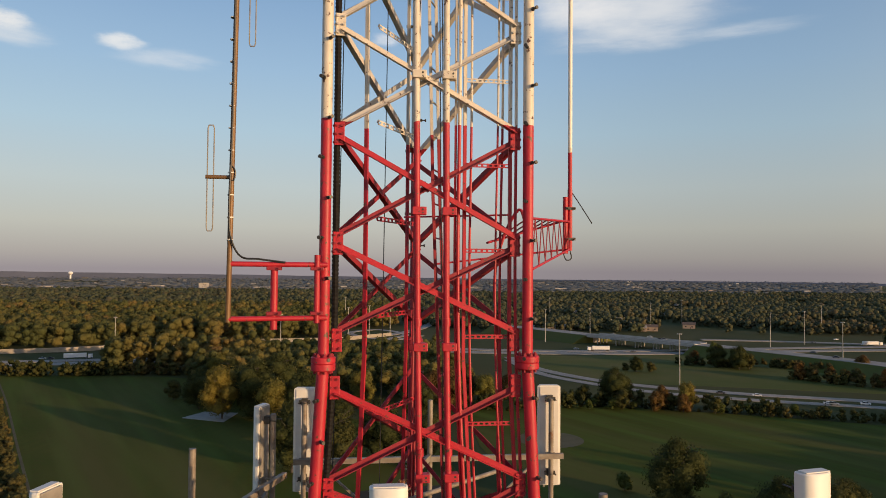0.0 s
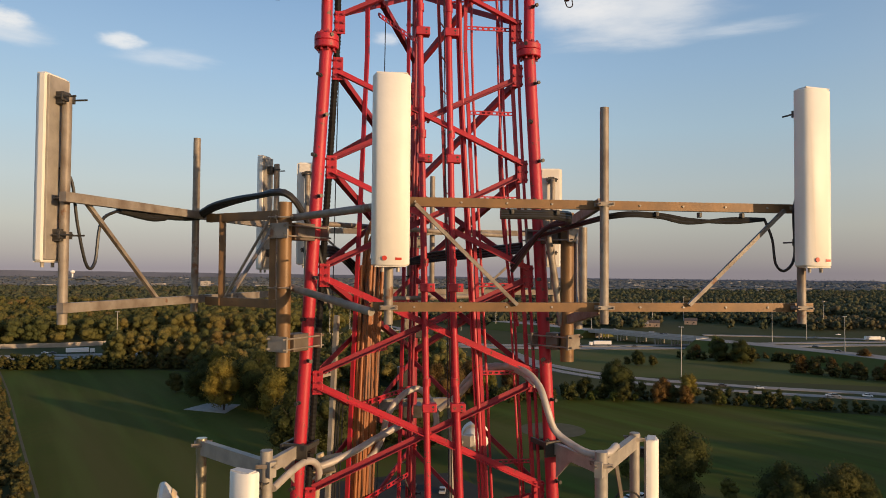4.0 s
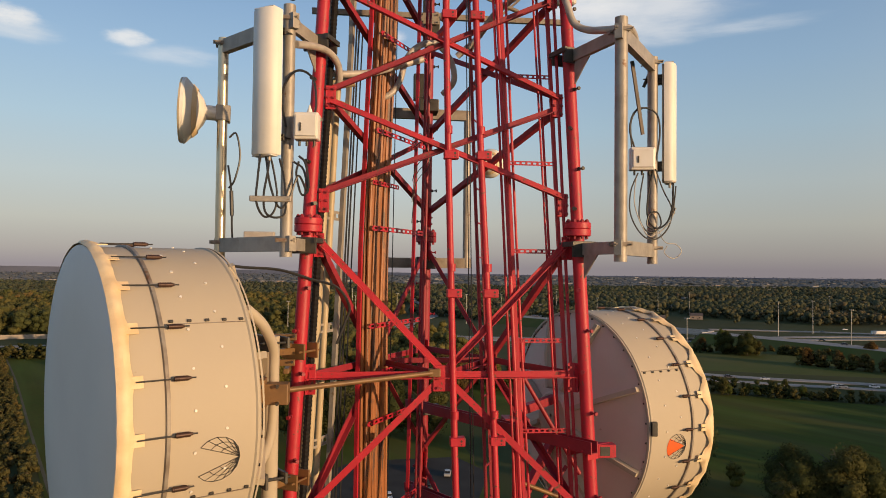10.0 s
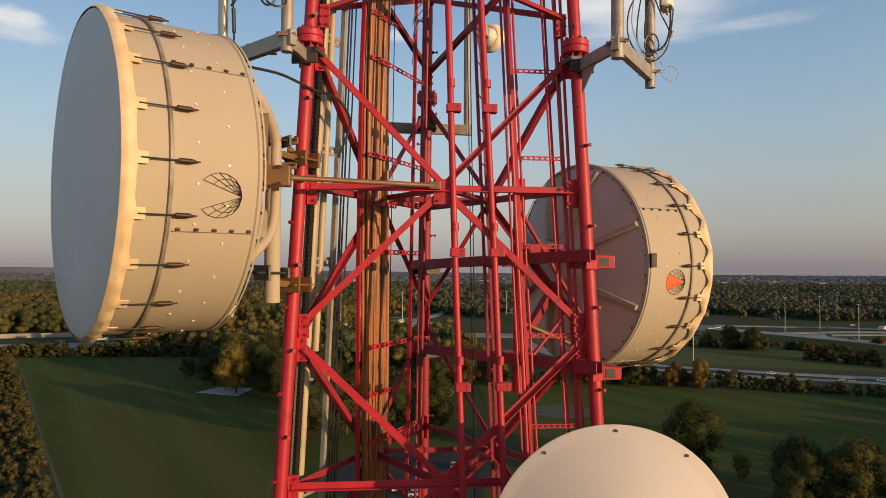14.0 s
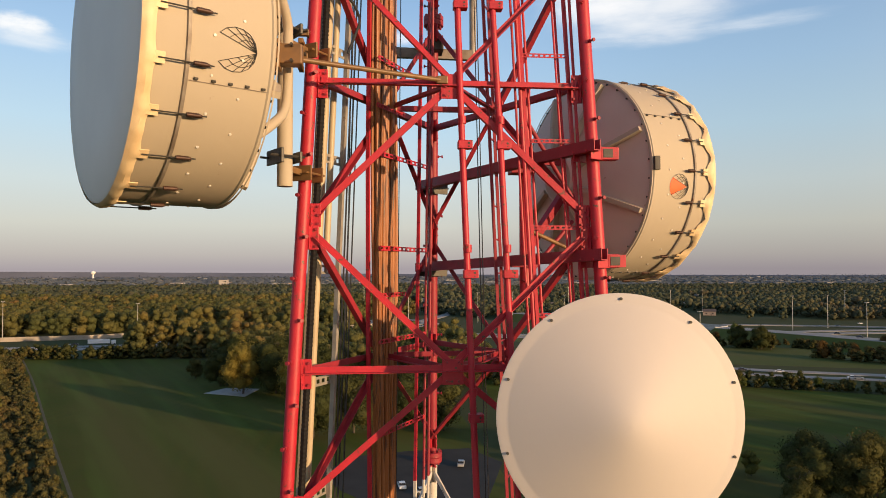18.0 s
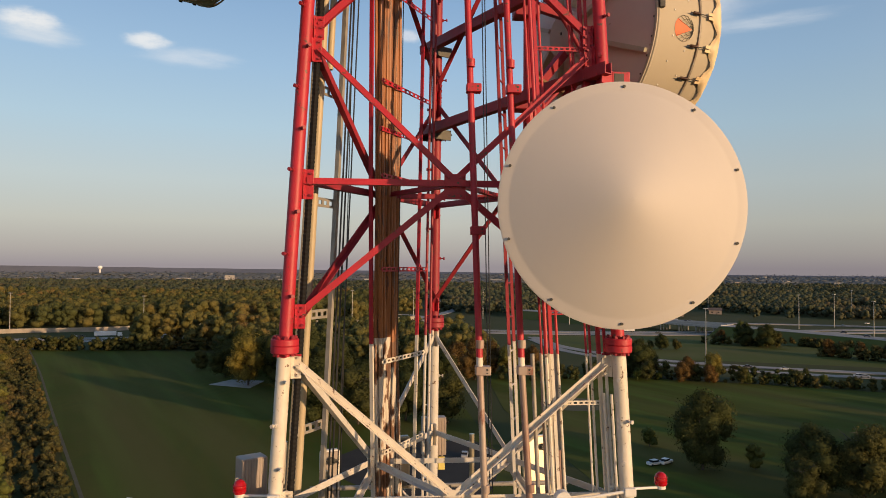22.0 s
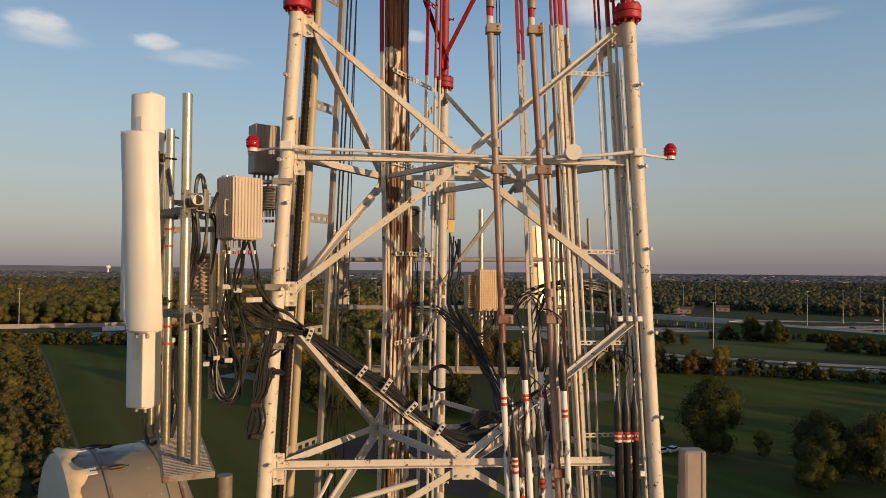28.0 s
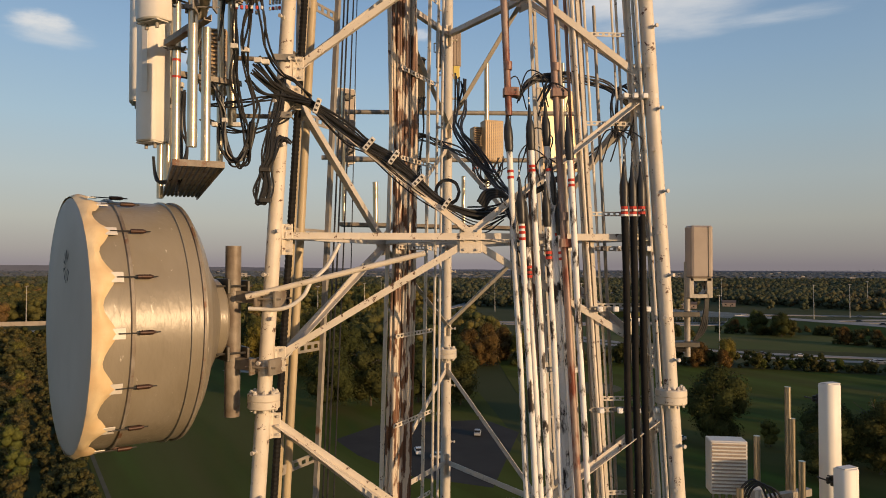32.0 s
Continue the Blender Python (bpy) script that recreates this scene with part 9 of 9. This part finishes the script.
# taped and banded feeder ends
def feeder_end(x, y, z, mat, r, lean, low, label, boot=0.30, bands=(0.16, 0.20), twist=0.0):
    t = thing("feeder_cable", label, "cable", "banded feeder cables", "", (x, y, z))
    def ln(dz):
        return Vector((lean * dz + twist * math.sin(dz * 2.2), 0.012 * math.sin(dz * 3 + x * 9), -dz))
    b = new_bm()
    rings = [(-0.22, 0.006), (-0.125, 0.006), (-0.12, 0.010), (-0.06, 0.017), (0.02, 0.024), (0.05, 0.034), (0.10, 0.043), (boot * 0.62, 0.046), (boot * 0.8, 0.041), (boot * 0.86, 0.044), (boot + 0.02, r + 0.004)]
    ring_sweep(b, [[ln(d) + Vector((math.cos(k * math.pi / 6), -math.sin(k * math.pi / 6), 0)) * q for k in range(12)] for d, q in rings])
    part("boot", b, BLACK, t, "black rubber boot", True)
    n = 14
    L = z - low
    part("jacket", hose(new_bm(), [tuple(ln(boot + (L - boot) * i / n)) for i in range(n + 1)], r, 9, 2), mat, t, smooth=True)
    for d in bands:
        part("colour_band", tube(new_bm(), ln(boot + d), ln(boot + d + 0.026), r + 0.003, 10), RED_MARK, t, "red tape band")
    for d in (-0.20, -0.15):
        part("colour_band", tube(new_bm(), ln(d), ln(d + 0.02), 0.009, 6), TAPE_WHITE, t)
    # thin tail that feeds the boot
    part("tail", hose(new_bm(), [tuple(ln(-0.22)), tuple(ln(-0.36) + Vector((0.02, 0, 0.0))), tuple(ln(-0.45) + Vector((0.14 * (1 if x < 0.7 else -1), 0.1, 0.0))), tuple(ln(-0.2) + Vector((0.24 * (1 if x < 0.7 else -1), 0.2, -0.05)))], 0.007, 6, 6), BLACK, t)
    return t


WL, BL = "white-taped feeder cable with red bands and a black boot", "black feeder cable with white and red bands"
for x, y, z, bands in ((0.36, -1.10, 2.72, (0.20, 0.26)), (0.56, -1.20, 2.72, (0.16, 0.20)), (0.93, -1.25, 2.62, (0.2, 0.25)), (0.74, -1.10, 2.78, (0.24,)), (0.45, -1.28, 2.0, (0.04, 0.09, 0.15)), (0.86, -1.16, 1.90, (0.18, 0.24)), (0.53, -1.18, 1.78, (0.2, 0.25, 0.29)), (0.73, -1.15, 1.98, (0.26, 0.31)), (0.80, -1.10, 2.2, (0.3,))):
    feeder_end(x, y, z, TAPE_WHITE, 0.030, 0.052, -1.6, WL, bands=bands)
for x in (1.525, 1.61, 1.695):
    t = feeder_end(x, -1.12, 2.19, CORR, 0.034, 0.014, -1.6, BL, 0.30, (0.02, 0.075))
    for d in (0.05, 0.10):
        part("colour_band", tube(new_bm(), (0.014 * (0.30 + d), 0, -0.30 - d), (0.014 * (0.32 + d), 0, -0.32 - d), 0.0395, 10), TAPE_WHITE, t, "white tape band")
for x, r, mat, y, top in ((1.05, 0.022, GALV, -0.95, 6.0), (1.15, 0.018, RUSTY, -0.90, 6.0), (1.22, 0.022, GALV, -0.92, 6.0), (1.30, 0.02, RUSTY, -0.85, 5.0), (1.38, 0.03, GALV, -0.6, 6.0), (1.46, 0.018, GALV, -0.8, 4.0), (0.66, 0.018, RUSTY, -0.9, 2.6), (1.80, 0.018, PAINT, -0.95, 5.5)):
    t = thing("conduit_pipe", "weathered upright pipe beside the feeder cables", "conduit", "upright conduits", "", (x, y, -1.6))
    pipe(t, (x + 0.10, y, -1.6), (x - 0.055 * (top - 1.5), y + 0.04 * (top - 1.5) * 0.3, top), r, mat, "pipe", 10)
for z, x0, x1 in ((1.45, 0.42, 1.05), (1.45, 1.25, 1.85), (0.25, 0.5, 1.1), (0.85, 1.2, 1.85), (-0.15, 1.2, 1.95), (2.98, 1.5, 1.9)):
    t = thing("cable_bracket", "perforated bracket bar tying the feeder cables", "bracket", "bracket bars", "", (x0, -1.1, z))
    piece(t, "bar", perforated_bar((x0, -1.06, z), (x1, -1.03, z), 0.05, 0.01, 9), GALV)
    for i in range(4):
        piece(t, "clip", box(new_bm(), (x0 + (x1 - x0) * (i + 0.5) / 4, -1.10, z), (0.05, 0.05, 0.05), None, 0.008), TAPE_WHITE)
# brace tube from the drum to the tower, with its flexible conduit
bt = thing("stay_tube", "white stay tubes bracing the drum mount across the face", "stay", "", "", (-2.2, -1.2, 1.0))
pipe(bt, [(-2.14, -1.22, 0.98)][0], [(-0.45, -1.08, 1.40)][0], 0.028, PAINT, "stay")
cable(bt, [(-2.12, -1.20, 0.87), (-1.80, -1.20, 0.87), (-1.62, -1.18, 0.98), (-1.54, -1.16, 1.12), (-1.39, -1.12, 1.28), (-1.28, -1.10, 1.49)], 0.02, BOX_WHITE, "conduit", n=9)

# behind the tower
rear = thing("rear_platform", "galvanised pipe frame and grating behind the tower", "platform", "", "", (0, 2.8, 2.0))
for pts in ([(-1.78, 2.60, 3.58), (2.11, 2.60, 3.61)], [(-1.72, 2.60, 2.86), (2.02, 2.60, 2.89)], [(-1.85, 2.60, 2.89), (-0.84, 2.60, 2.87)]):
    pipe(rear, pts[0], pts[1], 0.034, GALV, "cross_pipe")
for p, q, r in (([(0.63, 2.60, 4.36), (0.64, 2.60, 2.29)], 0, 0.04), ([(1.83, 2.70, 4.41), (1.84, 2.70, 2.13)], 0, 0.035), ([(-1.05, 2.60, 2.53), (-1.04, 2.60, 1.81)], 0, 0.04), ([(-1.53, 2.50, 3.87), (-1.51, 2.50, 1.93)], 0, 0.03), ([(0.28, 2.60, 2.63), (0.28, 2.60, 1.90)], 0, 0.03)):
    pipe(rear, p[0], p[1], r, GALV_BRIGHT, "mast_pipe")
a, b = [(-1.40, 2.80, 1.91), (1.63, 2.80, 1.85)]
for dy in (0, 0.1, 0.2, 0.3, 0.4):
    piece(rear, "grating_bar", profile(new_bm(), Vector(a) + Vector((-0.2, dy, 0)), Vector(b) + Vector((0.2, dy, 0)), rect_shape(0.04, 0.05)), GALV_DARK)
tb = [(0.70, 2.50, 3.14)][0]
vented_radio(tb, (0.30, 0.2, 0.62), "tan vented radio unit behind the white tower", BOX_TAN, (0.25, -1))
vented_radio((tb[0] - 0.22, tb[1] + 0.1, tb[2] - 0.02), (0.16, 0.18, 0.5), "tan vented radio unit behind the white tower", BOX_TAN, (0.25, -1), True)
gb = [(0.02, 2.20, 4.44)][0]
vented_radio(gb, (0.35, 0.16, 0.54), "grey-brown radio unit on the back leg", BOX_GREY, (0.1, -1))
yb = thing("warning_plate", "small yellow plate below the grey radio", "plate", "", "", [(0.13, 2.10, 4.07)][0])
part("plate", box(new_bm(), (0, 0, 0), (0.09, 0.04, 0.18), None, 0.006), YELLOW_BOX, yb)
yp = [(1.88, 3.20, 3.48)][0]
# Panel turned so that its back throws the sun towards the camera.
panel_antenna((yp[0], yp[1], yp[2]), (-0.334, 0.943), 0.72, 0.14, 1.35, "panel antenna with a metal back tinted gold like mirrored sun", mat=HEM, back=PLATE_GOLD, marks=False, tilt=-6)
cp_ = [(-0.42, 2.40, 4.00)][0]
panel_antenna(cp_, (-0.2, 1), 0.22, 0.1, 0.75, "cream panel antenna behind the cable ladder", mat=HEM, back=BOX_TAN, marks=False)
lp_ = [(-1.52, 3.00, 3.45)][0]
panel_antenna(lp_, (-0.4, 1), 0.31, 0.12, 1.16, "brown-grey panel antenna seen from behind", back=BOX_GREY, marks=False)
for i in range(8):
    p = [(-0.58, 1.60, 3.55)][0]
    x = p[0] + 0.03 * i
    cable(main, [(x, p[1], p[2]), (x + rng.uniform(-.04, .04), p[1], p[2] - 0.4), (x + rng.uniform(-.06, .06), p[1], p[2] - 0.8), (x, p[1], p[2] - 1.3)], 0.009)

# box antenna beside the right leg
ra = thing("panel_antenna", "compact grey-brown box antenna on a bracket with a round hole", "panel antenna", "", "", (2.29, -1.10, 1.42))
part("radome", box(new_bm(), (0, 0, 0), (0.23, 0.18, 0.52), None, 0.03), BOX_GREY, ra)
part("seam", box(new_bm(), (0.06, -0.092, 0), (0.006, 0.006, 0.5)), DARK, ra)
bm = new_bm()
ring_sweep(bm, [[Vector((0.06 * math.cos(a * math.pi / 12), y, 0.06 * math.sin(a * math.pi / 12) - 0.36)) for a in range(24)] for y in (-0.06, 0.06)], cap=False)
part("bracket_ring", bm, GALV, ra)
bm = new_bm()
for x, w in ((-0.095, 0.05), (0.09, 0.06)):
    box(bm, (x, 0, -0.36), (w, 0.1, 0.2), None, 0.006)
box(bm, (0, 0, -0.275), (0.22, 0.1, 0.03), None, 0.004)
box(bm, (0, 0, -0.44), (0.16, 0.1, 0.04), None, 0.004)
part("bracket", bm, GALV, ra, "galvanised bracket")
part("pole", tube(new_bm(), (-0.10, 0.05, -1.05), (-0.10, 0.05, -0.1), 0.03, 12), GALV, ra, smooth=True)
for z in (-0.62, -0.92):
    b = box(new_bm(), (-0.19, 0.03, z), (0.34, 0.2, 0.05), None, 0.006)
    part("leg_clamp", b, DARK, ra)
for i in range(4):
    part("cable", hose(new_bm(), [(0.06 + 0.015 * i, 0, -0.27), (0.06 + 0.01 * i, 0, -0.55), (0.0 + 0.02 * i, 0.02, -0.8), (-0.15, 0.05, -1.0 + 0.02 * i), (-0.4, 0.1, -0.85)], 0.011, 6, 5), BLACK, ra)

# lower cluster beyond the right leg
panel_antenna((3.83, -0.74, -0.72), (0.25, -1), 0.21, 0.14, 1.52, "tall white panel antenna below the box antenna", marks=False)
pc = [(3.58, -1.50, -0.75)][0]
panel_antenna((pc[0] - 0.02, pc[1] + 0.1, pc[2] - 0.55), (0.3, -1), 0.22, 0.14, 1.3, "white panel antenna with a metal edge", marks=False)
low = thing("antenna_platform", "bright pipes and arms of the lower antenna mount", "platform", "", "", (3.2, -0.4, -1.6))
for x, y, top in ((3.86, 0.04, -0.14), (3.68, -0.35, -0.42), (3.55, -0.75, -0.78), (2.95, -0.5, -0.72), (2.80, -0.9, -1.0), (3.30, -0.3, -0.62)):
    pipe(low, (x, y, -2.2), (x, y, top), 0.036, GALV_BRIGHT, "mast_pipe", 14)
piece(low, "arm", profile(new_bm(), (2.0, -1.0, -1.25), (3.9, -0.3, -1.25), rect_shape(0.08, 0.08)), GALV)
vented_radio((2.80, -0.60, -0.85), (0.38, 0.22, 0.56), "white radio unit on the lower mount", BOX_WHITE, (-0.2, -1), True)
vented_radio((3.05, -0.75, -1.15), (0.14, 0.1, 0.2), "small pierced bracket unit on the lower mount", BOX_WHITE, (0.2, -1))
for i in range(4):
    cable(low, [(2.75 + 0.04 * i, -0.85, -1.3), (2.8 + 0.04 * i, -0.9, -1.02), (2.95 + 0.04 * i, -0.9, -0.92 - 0.02 * i), (3.08 + 0.05 * i, -0.9, -1.1), (3.1 + 0.05 * i, -0.85, -1.4)], 0.012)

# white tape-wrapped conduits up the right leg
for off, y in ((-0.10, 0.0), (-0.16, 0.06)):
    t = thing("conduit_pipe", "white painted conduit strapped beside the leg", "conduit", "upright conduits", "", tuple(leg_at(1, -1.6) + Vector((off, y, 0))))
    pipe(t, leg_at(1, -1.6) + Vector((off, y, 0)), leg_at(1, 5.6) + Vector((off, y, 0)), 0.016, PAINT, "pipe", 8)
